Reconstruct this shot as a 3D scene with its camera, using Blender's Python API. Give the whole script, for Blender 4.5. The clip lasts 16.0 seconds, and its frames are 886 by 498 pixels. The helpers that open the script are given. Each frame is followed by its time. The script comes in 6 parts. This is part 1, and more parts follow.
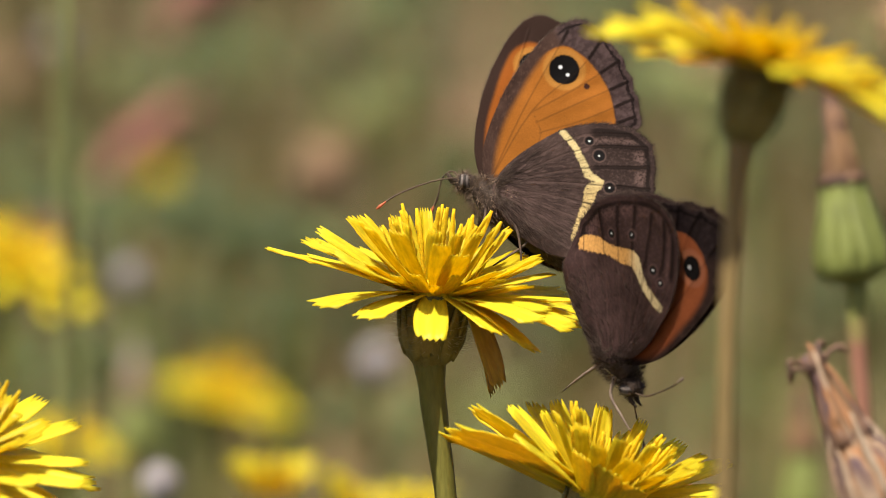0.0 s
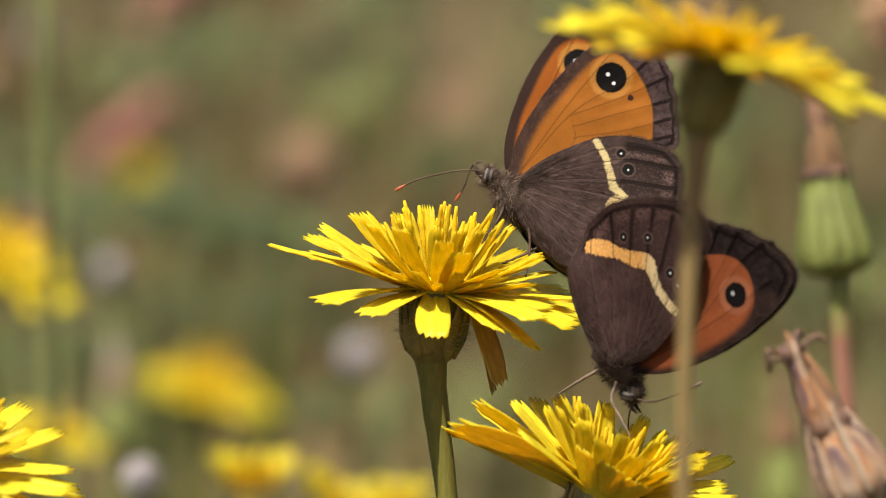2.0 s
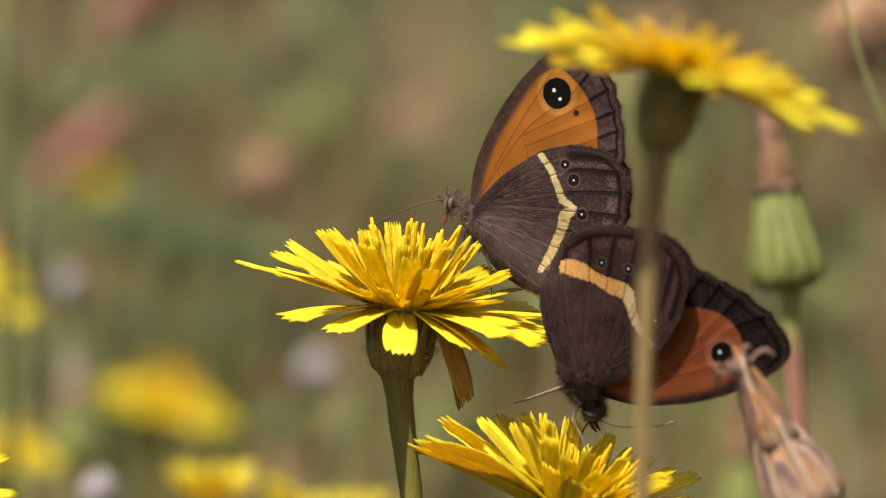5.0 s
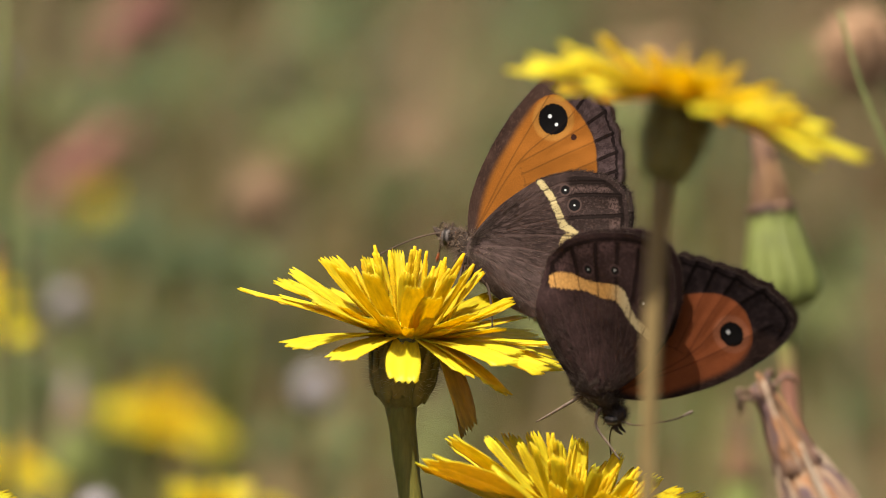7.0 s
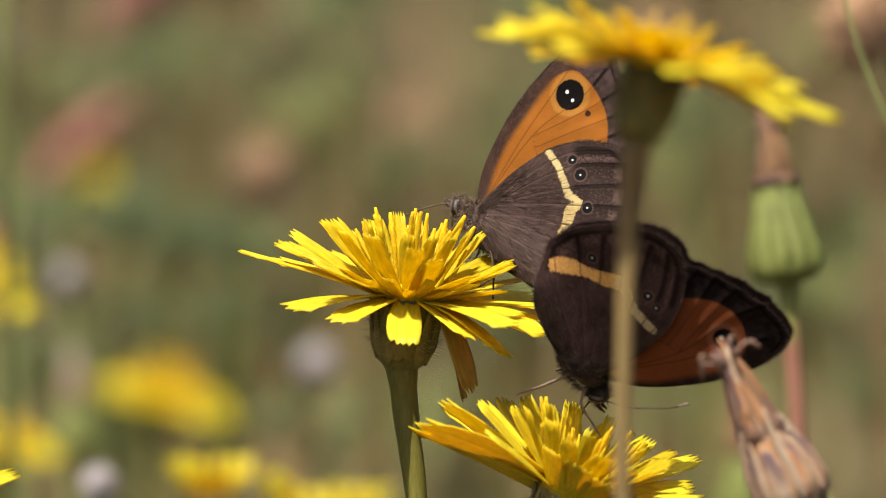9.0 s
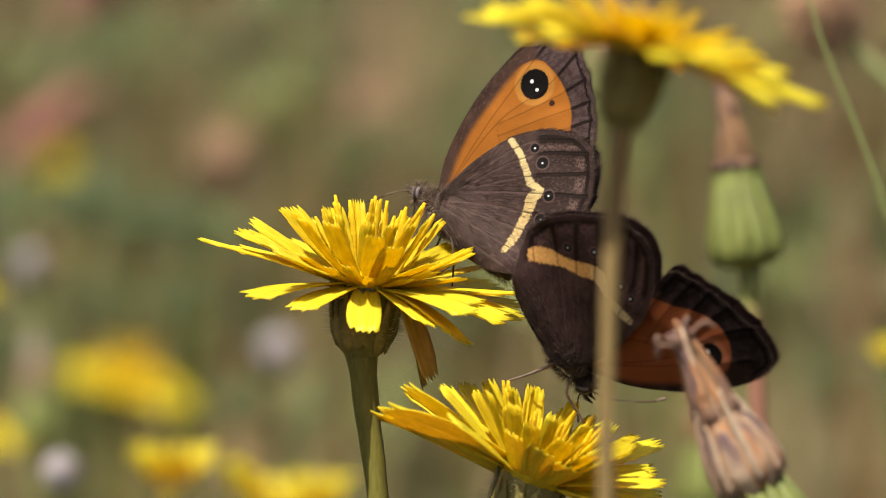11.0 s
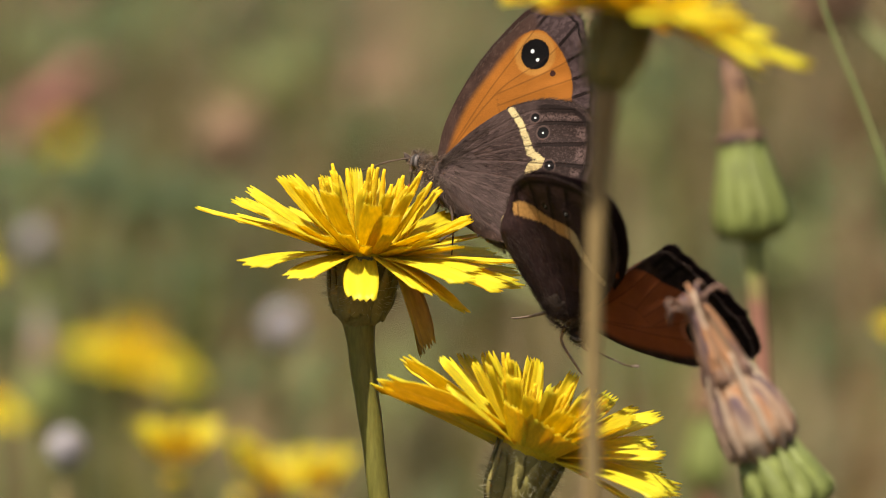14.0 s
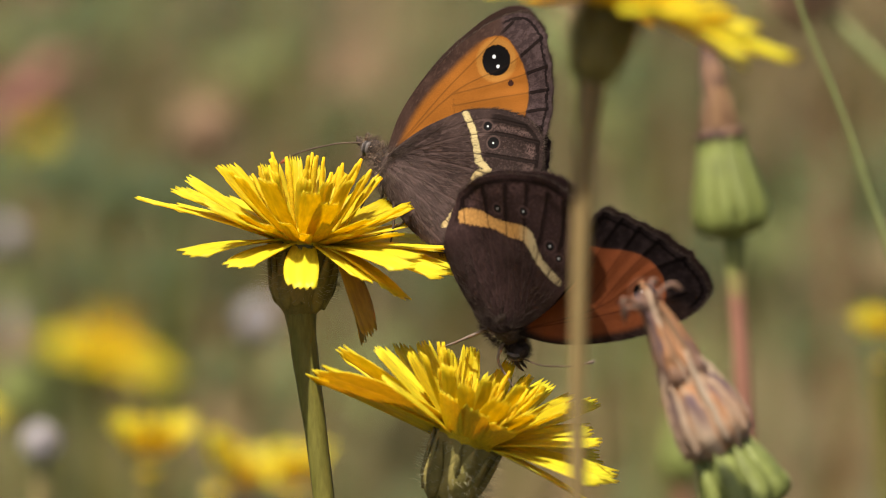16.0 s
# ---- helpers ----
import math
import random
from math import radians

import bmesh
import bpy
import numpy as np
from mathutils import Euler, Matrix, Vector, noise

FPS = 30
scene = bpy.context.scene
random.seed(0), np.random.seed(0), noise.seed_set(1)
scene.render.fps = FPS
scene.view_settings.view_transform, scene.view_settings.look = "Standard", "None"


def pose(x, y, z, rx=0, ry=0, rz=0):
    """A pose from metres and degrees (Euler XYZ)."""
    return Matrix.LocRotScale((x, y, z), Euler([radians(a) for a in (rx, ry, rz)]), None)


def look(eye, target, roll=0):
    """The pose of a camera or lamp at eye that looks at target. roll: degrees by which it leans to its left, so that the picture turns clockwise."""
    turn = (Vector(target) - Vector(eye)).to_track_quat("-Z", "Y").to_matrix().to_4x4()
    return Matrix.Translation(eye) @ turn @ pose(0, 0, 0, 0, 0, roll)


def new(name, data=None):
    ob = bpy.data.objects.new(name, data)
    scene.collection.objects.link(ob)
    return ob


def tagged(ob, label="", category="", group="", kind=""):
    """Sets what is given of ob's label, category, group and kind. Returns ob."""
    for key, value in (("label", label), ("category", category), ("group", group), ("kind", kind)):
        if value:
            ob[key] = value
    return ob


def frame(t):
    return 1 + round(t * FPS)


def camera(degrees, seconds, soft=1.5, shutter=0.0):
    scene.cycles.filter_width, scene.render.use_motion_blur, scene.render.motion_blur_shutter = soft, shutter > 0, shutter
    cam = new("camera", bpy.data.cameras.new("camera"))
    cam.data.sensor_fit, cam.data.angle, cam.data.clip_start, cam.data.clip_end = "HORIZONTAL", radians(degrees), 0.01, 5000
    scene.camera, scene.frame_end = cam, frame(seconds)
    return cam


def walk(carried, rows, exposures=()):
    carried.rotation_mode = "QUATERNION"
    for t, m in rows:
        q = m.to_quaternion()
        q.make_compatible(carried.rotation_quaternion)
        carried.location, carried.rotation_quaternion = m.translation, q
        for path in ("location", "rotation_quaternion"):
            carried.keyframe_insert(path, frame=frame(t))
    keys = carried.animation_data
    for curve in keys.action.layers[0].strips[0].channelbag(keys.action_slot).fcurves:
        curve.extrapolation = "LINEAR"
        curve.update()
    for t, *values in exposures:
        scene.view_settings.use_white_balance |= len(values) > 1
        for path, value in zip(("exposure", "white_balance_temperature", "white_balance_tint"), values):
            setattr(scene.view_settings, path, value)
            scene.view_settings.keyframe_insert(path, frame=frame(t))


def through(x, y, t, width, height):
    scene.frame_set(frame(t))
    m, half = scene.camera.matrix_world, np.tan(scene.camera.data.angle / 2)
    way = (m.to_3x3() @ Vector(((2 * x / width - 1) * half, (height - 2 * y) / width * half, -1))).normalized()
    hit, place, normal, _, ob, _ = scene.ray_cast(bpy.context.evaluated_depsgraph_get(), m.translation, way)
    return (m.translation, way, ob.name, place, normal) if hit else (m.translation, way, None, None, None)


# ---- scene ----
cam = camera(10.0, 16.0, soft=0.85)
FOCUS, EYE_Z, PITCH = 0.4686, 0.375, -9.0     # metres, metres, degrees
cam.data.dof.use_dof = True
cam.data.dof.focus_distance = FOCUS
cam.data.dof.aperture_fstop = 25.0
walk(cam, [
    (0, pose(0, 0, EYE_Z, 81.000, 0, 0.000)),
    (0.5, pose(0, 0, EYE_Z, 81.062, 0, -0.024)),
    (1, pose(0, 0, EYE_Z, 81.020, 0, -0.078)),
    (1.5, pose(0, 0, EYE_Z, 80.941, 0, -0.191)),
    (2, pose(0, 0, EYE_Z, 80.937, 0, -0.220)),
    (2.5, pose(0, 0, EYE_Z, 81.012, 0, -0.318)),
    (3, pose(0, 0, EYE_Z, 81.101, 0, -0.492)),
    (3.5, pose(0, 0, EYE_Z, 81.047, 0, -0.632)),
    (4, pose(0, 0, EYE_Z, 80.998, 0, -0.710)),
    (4.2, pose(0, 0, EYE_Z, 80.998, 0, -0.710)),
    (6.3, pose(0, 0, EYE_Z, 81.265, 0, -0.676)),
    (6.5, pose(0, 0, EYE_Z, 81.265, 0, -0.676)),
    (7, pose(0, 0, EYE_Z, 81.301, 0, -0.719)),
    (7.5, pose(0, 0, EYE_Z, 81.287, 0, -0.702)),
    (8, pose(0, 0, EYE_Z, 81.213, 0, -0.793)),
    (8.5, pose(0, 0, EYE_Z, 81.113, 0, -0.776)),
    (9, pose(0, 0, EYE_Z, 81.010, 0, -0.702)),
    (9.2, pose(0, 0, EYE_Z, 81.010, 0, -0.702)),
    (11.3, pose(0, 0, EYE_Z, 80.848, 0, -1.170)),
    (11.5, pose(0, 0, EYE_Z, 80.848, 0, -1.170)),
    (12, pose(0, 0, EYE_Z, 80.858, 0, -1.160)),
    (12.5, pose(0, 0, EYE_Z, 80.782, 0, -1.050)),
    (13, pose(0, 0, EYE_Z, 80.638, 0, -1.045)),
    (13.5, pose(0, 0, EYE_Z, 80.601, 0, -1.109)),
    (14, pose(0, 0, EYE_Z, 80.589, 0, -1.086)),
    (14.5, pose(0, 0, EYE_Z, 80.574, 0, -1.040)),
    (15, pose(0, 0, EYE_Z, 80.540, 0, -1.141)),
    (15.5, pose(0, 0, EYE_Z, 80.527, 0, -1.305)),
    (16, pose(0, 0, EYE_Z, 80.524, 0, -1.373)),
])

# ---- light ----
SUN_EL, SUN_AZ = 66.0, 215.0       # degrees above the horizon; clockwise from +y
world = bpy.data.worlds.new("sky")
scene.world = world
world.use_nodes = True
wn = world.node_tree
sky = wn.nodes.new("ShaderNodeTexSky")
sky.sky_type, sky.sun_disc = "NISHITA", False
sky.air_density, sky.dust_density, sky.ozone_density = 0.7, 4.0, 0.6        # hazy summer air
sky.sun_elevation, sky.sun_rotation = radians(SUN_EL), radians(SUN_AZ)
wn.nodes["Background"].inputs["Strength"].default_value = 0.078
scene.view_settings.exposure = 1.16
wn.links.new(sky.outputs[0], wn.nodes["Background"].inputs["Color"])
sun = new("sun", bpy.data.lights.new("sun", "SUN"))
sun.data.energy, sun.data.angle, sun.data.color = 5.0, radians(0.5), (1.0, 0.91, 0.77)
az, el = radians(SUN_AZ), radians(SUN_EL)
sun.matrix_world = look((math.sin(az) * math.cos(el) * 5, math.cos(az) * math.cos(el) * 5, math.sin(el) * 5), (0, 0, 0))

MM = 0.001


def sight(a, b, k):
    """World place: a mm right and b mm up of the middle of the sharp plane, pushed along its sight line to k times that plane's distance."""
    p = radians(-PITCH)
    d, a, b = FOCUS * k, a * MM * k, b * MM * k
    return Vector((a, d * math.cos(p) + b * math.sin(p), EYE_Z - d * math.sin(p) + b * math.cos(p)))


# ---- materials ----
def nodes_of(name):
    m = bpy.data.materials.new(name)
    m.use_nodes = True
    nt = m.node_tree
    return m, nt, nt.nodes["Principled BSDF"], nt.nodes["Material Output"]


def node(nt, kind, **values):
    n = nt.nodes.new(kind)
    for key, value in values.items():
        n.inputs[key].default_value = value
    return n


def blend(nt, factor, a, b, mode="MIX"):
    """A colour mix; factor, a and b are sockets or values."""
    n = nt.nodes.new("ShaderNodeMix")
    n.data_type, n.blend_type = "RGBA", mode
    for index, value in ((0, factor), (6, a), (7, b)):
        if isinstance(value, bpy.types.NodeSocket):
            nt.links.new(value, n.inputs[index])
        elif index == 0:
            n.inputs[0].default_value = value
        else:
            n.inputs[index].default_value = (*value[:3], 1)
    return n.outputs[2]


def calc(nt, op, a, b=0.0, clamp=False):
    n = nt.nodes.new("ShaderNodeMath")
    n.operation, n.use_clamp = op, clamp
    for index, value in ((0, a), (1, b)):
        if isinstance(value, bpy.types.NodeSocket):
            nt.links.new(value, n.inputs[index])
        else:
            n.inputs[index].default_value = value
    return n.outputs[0]


def step(nt, value, edge, soft):
    """0 below edge, 1 above it, over the width soft."""
    n = nt.nodes.new("ShaderNodeMapRange")
    n.interpolation_type = "SMOOTHSTEP"
    nt.links.new(value, n.inputs["Value"])
    n.inputs["From Min"].default_value, n.inputs["From Max"].default_value = edge - soft / 2, edge + soft / 2
    return n.outputs["Result"]


def grain(nt, scale, detail=4.0, stretch=(1, 1, 1), rough=0.6, vector=None):
    """Noise at so many bumps to the metre in the thing's own space."""
    tex = nt.nodes.new("ShaderNodeTexCoord")
    mp = nt.nodes.new("ShaderNodeMapping")
    mp.inputs["Scale"].default_value = stretch
    nt.links.new(vector or tex.outputs["Object"], mp.inputs["Vector"])
    n = node(nt, "ShaderNodeTexNoise", Scale=scale, Detail=detail, Roughness=rough)
    nt.links.new(mp.outputs[0], n.inputs["Vector"])
    return n.outputs["Fac"]


def spread(nt, fac, low, high):
    n = nt.nodes.new("ShaderNodeMapRange")
    nt.links.new(fac, n.inputs["Value"])
    n.inputs["From Min"].default_value, n.inputs["From Max"].default_value = low, high
    return n.outputs["Result"]


def finish(m, nt, bsdf, out, colour, rough=0.6, bump=None, depth=0.0001, strength=0.4, thin=0.0, thin_tint=None, sheen=0.0, gloss=0.3):
    nt.links.new(colour, bsdf.inputs["Base Color"])
    bsdf.inputs["Roughness"].default_value = rough
    bsdf.inputs["Specular IOR Level"].default_value = gloss
    bsdf.inputs["Sheen Weight"].default_value = sheen
    if bump is not None:
        b = node(nt, "ShaderNodeBump", Strength=strength, Distance=depth)
        nt.links.new(bump, b.inputs["Height"])
        nt.links.new(b.outputs[0], bsdf.inputs["Normal"])
    if thin:
        tr = nt.nodes.new("ShaderNodeBsdfTranslucent")
        if thin_tint:
            nt.links.new(blend(nt, 1.0, colour, thin_tint, "MULTIPLY"), tr.inputs["Color"])
        else:
            nt.links.new(colour, tr.inputs["Color"])
        mix = nt.nodes.new("ShaderNodeMixShader")
        mix.inputs[0].default_value = thin
        nt.links.new(bsdf.outputs[0], mix.inputs[1])
        nt.links.new(tr.outputs[0], mix.inputs[2])
        nt.links.new(mix.outputs[0], out.inputs["Surface"])
    return m


def mottled(name, a, b, scale, stretch=(1, 1, 1), rough=0.6, fine=None, thin=0.0, vary=0.25, depth=0.0001, strength=0.4, sheen=0.0, gloss=0.3, island=False, through=None):
    """Two colours in patches, a fine grain over them, and a change of tone from piece to piece."""
    m, nt, bsdf, out = nodes_of(name)
    big = spread(nt, grain(nt, scale, 3, stretch), 0.35, 0.65)
    small = grain(nt, fine or scale * 6, 4, stretch)
    colour = blend(nt, big, a, b)
    colour = blend(nt, spread(nt, small, 0.3, 0.7), blend(nt, 0.75, colour, (0.6, 0.6, 0.6), "MULTIPLY"), colour)
    if vary:
        if island:
            rnd = nt.nodes.new("ShaderNodeNewGeometry").outputs["Random Per Island"]
        else:
            rnd = nt.nodes.new("ShaderNodeObjectInfo").outputs["Random"]
        tone = spread(nt, rnd, 0, 1)
        tone.node.inputs["To Min"].default_value, tone.node.inputs["To Max"].default_value = 1 - vary, 1 + vary * 0.4
        colour = blend(nt, 1.0, colour, tone, "MULTIPLY")
    return finish(m, nt, bsdf, out, colour, rough, small, depth, strength, thin, through, sheen, gloss)


PETAL = mottled("yellow_petal", (0.86, 0.835, 0.028), (0.90, 0.89, 0.055), 350, (0.25, 1, 1), 0.45, 3000, thin=0.60, through=(1.0, 0.66, 0.16), vary=0.12, depth=0.00006, strength=0.35)
PETAL_INNER = mottled("golden_petal", (0.83, 0.72, 0.018), (0.87, 0.79, 0.034), 350, (0.25, 1, 1), 0.45, 3000, thin=0.68, through=(1.0, 0.80, 0.24), vary=0.10, depth=0.00006, strength=0.35)
FLORET = mottled("golden_floret", (0.88, 0.60, 0.008), (0.93, 0.72, 0.018), 900, rough=0.7, fine=5000, thin=0.5, vary=0.2, depth=0.0001, strength=0.8)
DULL_PETAL = mottled("dull_petal_back", (0.36, 0.20, 0.04), (0.50, 0.32, 0.03), 400, (0.25, 1, 1), 0.6, 3000, thin=0.3, vary=0.15)
CALYX = mottled("calyx_green", (0.26, 0.215, 0.070), (0.165, 0.145, 0.044), 500, (1, 1, 0.3), 0.6, 4000, thin=0.08, vary=0.3, gloss=0.1)
STEM = mottled("stem_green", (0.145, 0.130, 0.030), (0.105, 0.102, 0.022), 300, (1, 1, 0.15), 0.5, 3000, vary=0.0, gloss=0.1)
STEM_DRY = mottled("stem_brown", (0.205, 0.142, 0.062), (0.155, 0.112, 0.046), 250, (1, 1, 0.12), 0.55, 2500, vary=0.0, gloss=0.1)
STEM_RED = mottled("stem_red", (0.24, 0.10, 0.07), (0.17, 0.12, 0.05), 200, (1, 1, 0.2), 0.55, 2500, vary=0.0, gloss=0.1)


def two_tone_stem():
    """Green just under the head, reddish farther down."""
    m, nt, bsdf, out = nodes_of("stem_red_below_green")
    tex = nt.nodes.new("ShaderNodeTexCoord")
    xyz = nt.nodes.new("ShaderNodeSeparateXYZ")
    nt.links.new(tex.outputs["Object"], xyz.inputs[0])
    fine = grain(nt, 1500, 4, (1, 1, 0.15))
    high = calc(nt, "ADD", xyz.outputs[2], calc(nt, "MULTIPLY", grain(nt, 300, 2), 0.006))
    colour = blend(nt, step(nt, high, 0.2945, 0.004), (0.22, 0.105, 0.072), (0.17, 0.18, 0.055))
    colour = blend(nt, spread(nt, fine, 0.3, 0.7), blend(nt, 0.7, colour, (0.6, 0.6, 0.6), "MULTIPLY"), colour)
    return finish(m, nt, bsdf, out, colour, 0.55, fine, 0.0001, 0.3, gloss=0.1)


def streaked_wither():
    """Shrivelled florets pressed together: cream below, tan and purple-brown streaks above."""
    m, nt, bsdf, out = nodes_of("withered_streaks")
    tex = nt.nodes.new("ShaderNodeTexCoord")
    xyz = nt.nodes.new("ShaderNodeSeparateXYZ")
    nt.links.new(tex.outputs["Object"], xyz.inputs[0])
    streak = grain(nt, 700, 3, (1, 1, 0.10))
    other = grain(nt, 480, 3, (1.3, 1, 0.12))
    fine = grain(nt, 2600, 4, (1, 1, 0.2))
    high = calc(nt, "ADD", xyz.outputs[2], calc(nt, "MULTIPLY", calc(nt, "SUBTRACT", other, 0.5), 0.012))
    colour = blend(nt, step(nt, streak, 0.5, 0.2), (0.27, 0.13, 0.06), (0.32, 0.235, 0.16))
    colour = blend(nt, calc(nt, "MULTIPLY", step(nt, high, 0.0125, 0.006), step(nt, streak, 0.46, 0.14)), colour, (0.24, 0.108, 0.037))
    colour = blend(nt, calc(nt, "MULTIPLY", step(nt, high, 0.0115, 0.005), step(nt, other, 0.50, 0.09)), colour, (0.085, 0.052, 0.060))
    colour = blend(nt, spread(nt, fine, 0.3, 0.7), blend(nt, 0.7, colour, (0.6, 0.6, 0.6), "MULTIPLY"), colour)
    return finish(m, nt, bsdf, out, colour, 0.75, fine, 0.0002, 0.6, 0.1)


STREAKS = streaked_wither()
STEM_TWO = two_tone_stem()
HAIR = mottled("pale_hair", (0.35, 0.32, 0.2), (0.25, 0.24, 0.14), 900, rough=0.6, vary=0.0)
BUD = mottled("bud_green", (0.175, 0.20, 0.050), (0.125, 0.145, 0.035), 260, (1, 1, 0.25), 0.55, 2500, thin=0.1, vary=0.15)
WITHER = mottled("withered_tan", (0.25, 0.14, 0.065), (0.15, 0.08, 0.045), 420, (1, 1, 0.18), 0.7, 2500, thin=0.1, vary=0.35)
WITHER_DARK = mottled("withered_purple_brown", (0.075, 0.042, 0.038), (0.20, 0.11, 0.06), 420, (1, 1, 0.2), 0.75, 2500, vary=0.35)
WITHER_PALE = mottled("withered_cream", (0.34, 0.26, 0.185), (0.26, 0.16, 0.10), 420, (1, 1, 0.2), 0.75, 2500, thin=0.1, vary=0.2)
SEED = mottled("seed_head_grey", (0.46, 0.43, 0.45), (0.36, 0.31, 0.30), 500, rough=0.8, thin=0.2, vary=0.2)
TAN = mottled("dry_flower_tan", (0.42, 0.27, 0.16), (0.30, 0.19, 0.11), 300, rough=0.8, thin=0.1, vary=0.3)
TAN_LIGHT = mottled("dry_flower_light_tan", (0.46, 0.29, 0.17), (0.36, 0.21, 0.12), 300, rough=0.8, thin=0.1, vary=0.3)
PINK = mottled("sorrel_pink", (0.44, 0.20, 0.165), (0.36, 0.17, 0.135), 150, rough=0.7, thin=0.2, vary=0.25)
STALK = mottled("stalk_light_green", (0.17, 0.19, 0.06), (0.13, 0.15, 0.05), 200, (1, 1, 0.15), 0.55, 2000, vary=0.1)
LEAF = mottled("leaf_green", (0.070, 0.100, 0.036), (0.094, 0.112, 0.040), 120, rough=0.55, thin=0.25, vary=0.4)
GRASS = mottled("meadow_grass", (0.150, 0.113, 0.042), (0.098, 0.087, 0.028), 3, rough=0.65, fine=40, thin=0.2, vary=0.5, island=True)
STRAW = mottled("dry_grass", (0.240, 0.156, 0.080), (0.170, 0.108, 0.054), 3, rough=0.7, fine=40, thin=0.2, vary=0.5, island=True)
FUR = mottled("body_fur", (0.14, 0.098, 0.07), (0.25, 0.182, 0.135), 900, rough=0.8, fine=5000, vary=0.75, island=True, gloss=0.04)
FUR_DARK = mottled("dark_body_fur", (0.034, 0.023, 0.018), (0.082, 0.058, 0.047), 900, rough=0.8, fine=5000, vary=0.7, island=True, gloss=0.03)
FUR_WING = mottled("wing_hair", (0.05, 0.034, 0.026), (0.12, 0.088, 0.07), 900, rough=0.7, fine=5000, vary=0.6, island=True, gloss=0.04)
SKIN = mottled("body_chitin", (0.034, 0.024, 0.019), (0.06, 0.043, 0.034), 900, rough=0.6, fine=5000, vary=0.0, gloss=0.05)
LEG = mottled("leg_chitin", (0.045, 0.03, 0.024), (0.10, 0.07, 0.05), 900, rough=0.6, fine=4000, vary=0.2, gloss=0.05)
LEG_PALE = mottled("pale_leg_chitin", (0.22, 0.17, 0.14), (0.15, 0.11, 0.09), 900, rough=0.6, fine=4000, vary=0.2, gloss=0.08)
CLUB = mottled("antenna_club_red", (0.35, 0.08, 0.02), (0.28, 0.06, 0.02), 900, rough=0.5, fine=4000, vary=0.0)


def striped_eye():
    m, nt, bsdf, out = nodes_of("striped_compound_eye")
    tex = nt.nodes.new("ShaderNodeTexCoord")
    wave = node(nt, "ShaderNodeTexWave", Scale=620.0, Distortion=1.5, Detail=2.0)
    nt.links.new(tex.outputs["Object"], wave.inputs["Vector"])
    colour = blend(nt, step(nt, wave.outputs["Fac"], 0.6, 0.4), (0.022, 0.018, 0.016), (0.10, 0.085, 0.078))
    return finish(m, nt, bsdf, out, colour, 0.5, wave.outputs["Fac"], 0.00003, 0.3, gloss=0.1)


BEAD = striped_eye()


def ground_material():
    m, nt, bsdf, out = nodes_of("meadow_soil")
    big = spread(nt, grain(nt, 2.2, 4), 0.36, 0.66)
    mid = spread(nt, grain(nt, 9.0, 5), 0.35, 0.68)
    fine = grain(nt, 120, 5)
    colour = blend(nt, big, (0.11, 0.092, 0.036), (0.16, 0.105, 0.058))
    colour = blend(nt, calc(nt, "MULTIPLY", mid, 0.6), colour, (0.05, 0.06, 0.024))
    colour = blend(nt, spread(nt, fine, 0.3, 0.7), blend(nt, 0.7, colour, (0.5, 0.5, 0.5), "MULTIPLY"), colour)
    return finish(m, nt, bsdf, out, colour, 0.9, fine, 0.01, 0.6)


# ---- mesh helpers ----
def mesh_object(name, verts, faces, material, parent=None, label="", smooth=True):
    me = bpy.data.meshes.new(name)
    me.from_pydata([tuple(v) for v in verts], [], faces)
    me.materials.append(material)
    if smooth:
        me.polygons.foreach_set("use_smooth", [True] * len(me.polygons))
    me.update()
    ob = new(name, me)
    ob.parent = parent
    if label:
        ob["label"] = label
    return ob


def share(name, ob, parent, m, label=""):
    """Another object on the same mesh."""
    o = new(name, ob.data if isinstance(ob, bpy.types.Object) else ob)
    o.parent, o.matrix_basis = parent, m
    if label:
        o["label"] = label
    return o


def curve_points(points, n):
    """n places along a smooth line through the points, evenly many to each span."""
    pts = [Vector(p) for p in points]
    gap = [max((b - a).length, 1e-9) for a, b in zip(pts, pts[1:])]
    way = [(pts[1] - pts[0]) / gap[0]]
    for i in range(1, len(pts) - 1):
        way.append(((pts[i] - pts[i - 1]) / gap[i - 1] * gap[i] + (pts[i + 1] - pts[i]) / gap[i] * gap[i - 1]) / (gap[i] + gap[i - 1]))
    way.append((pts[-1] - pts[-2]) / gap[-1])
    out = []
    for i in range(n):
        s = i / (n - 1) * (len(pts) - 1)
        j = min(int(s), len(pts) - 2)
        t, g = s - j, gap[j]
        out.append(pts[j] * (2 * t ** 3 - 3 * t * t + 1) + way[j] * (g * (t ** 3 - 2 * t * t + t)) + pts[j + 1] * (3 * t * t - 2 * t ** 3) + way[j + 1] * (g * (t ** 3 - t * t)))
    return out


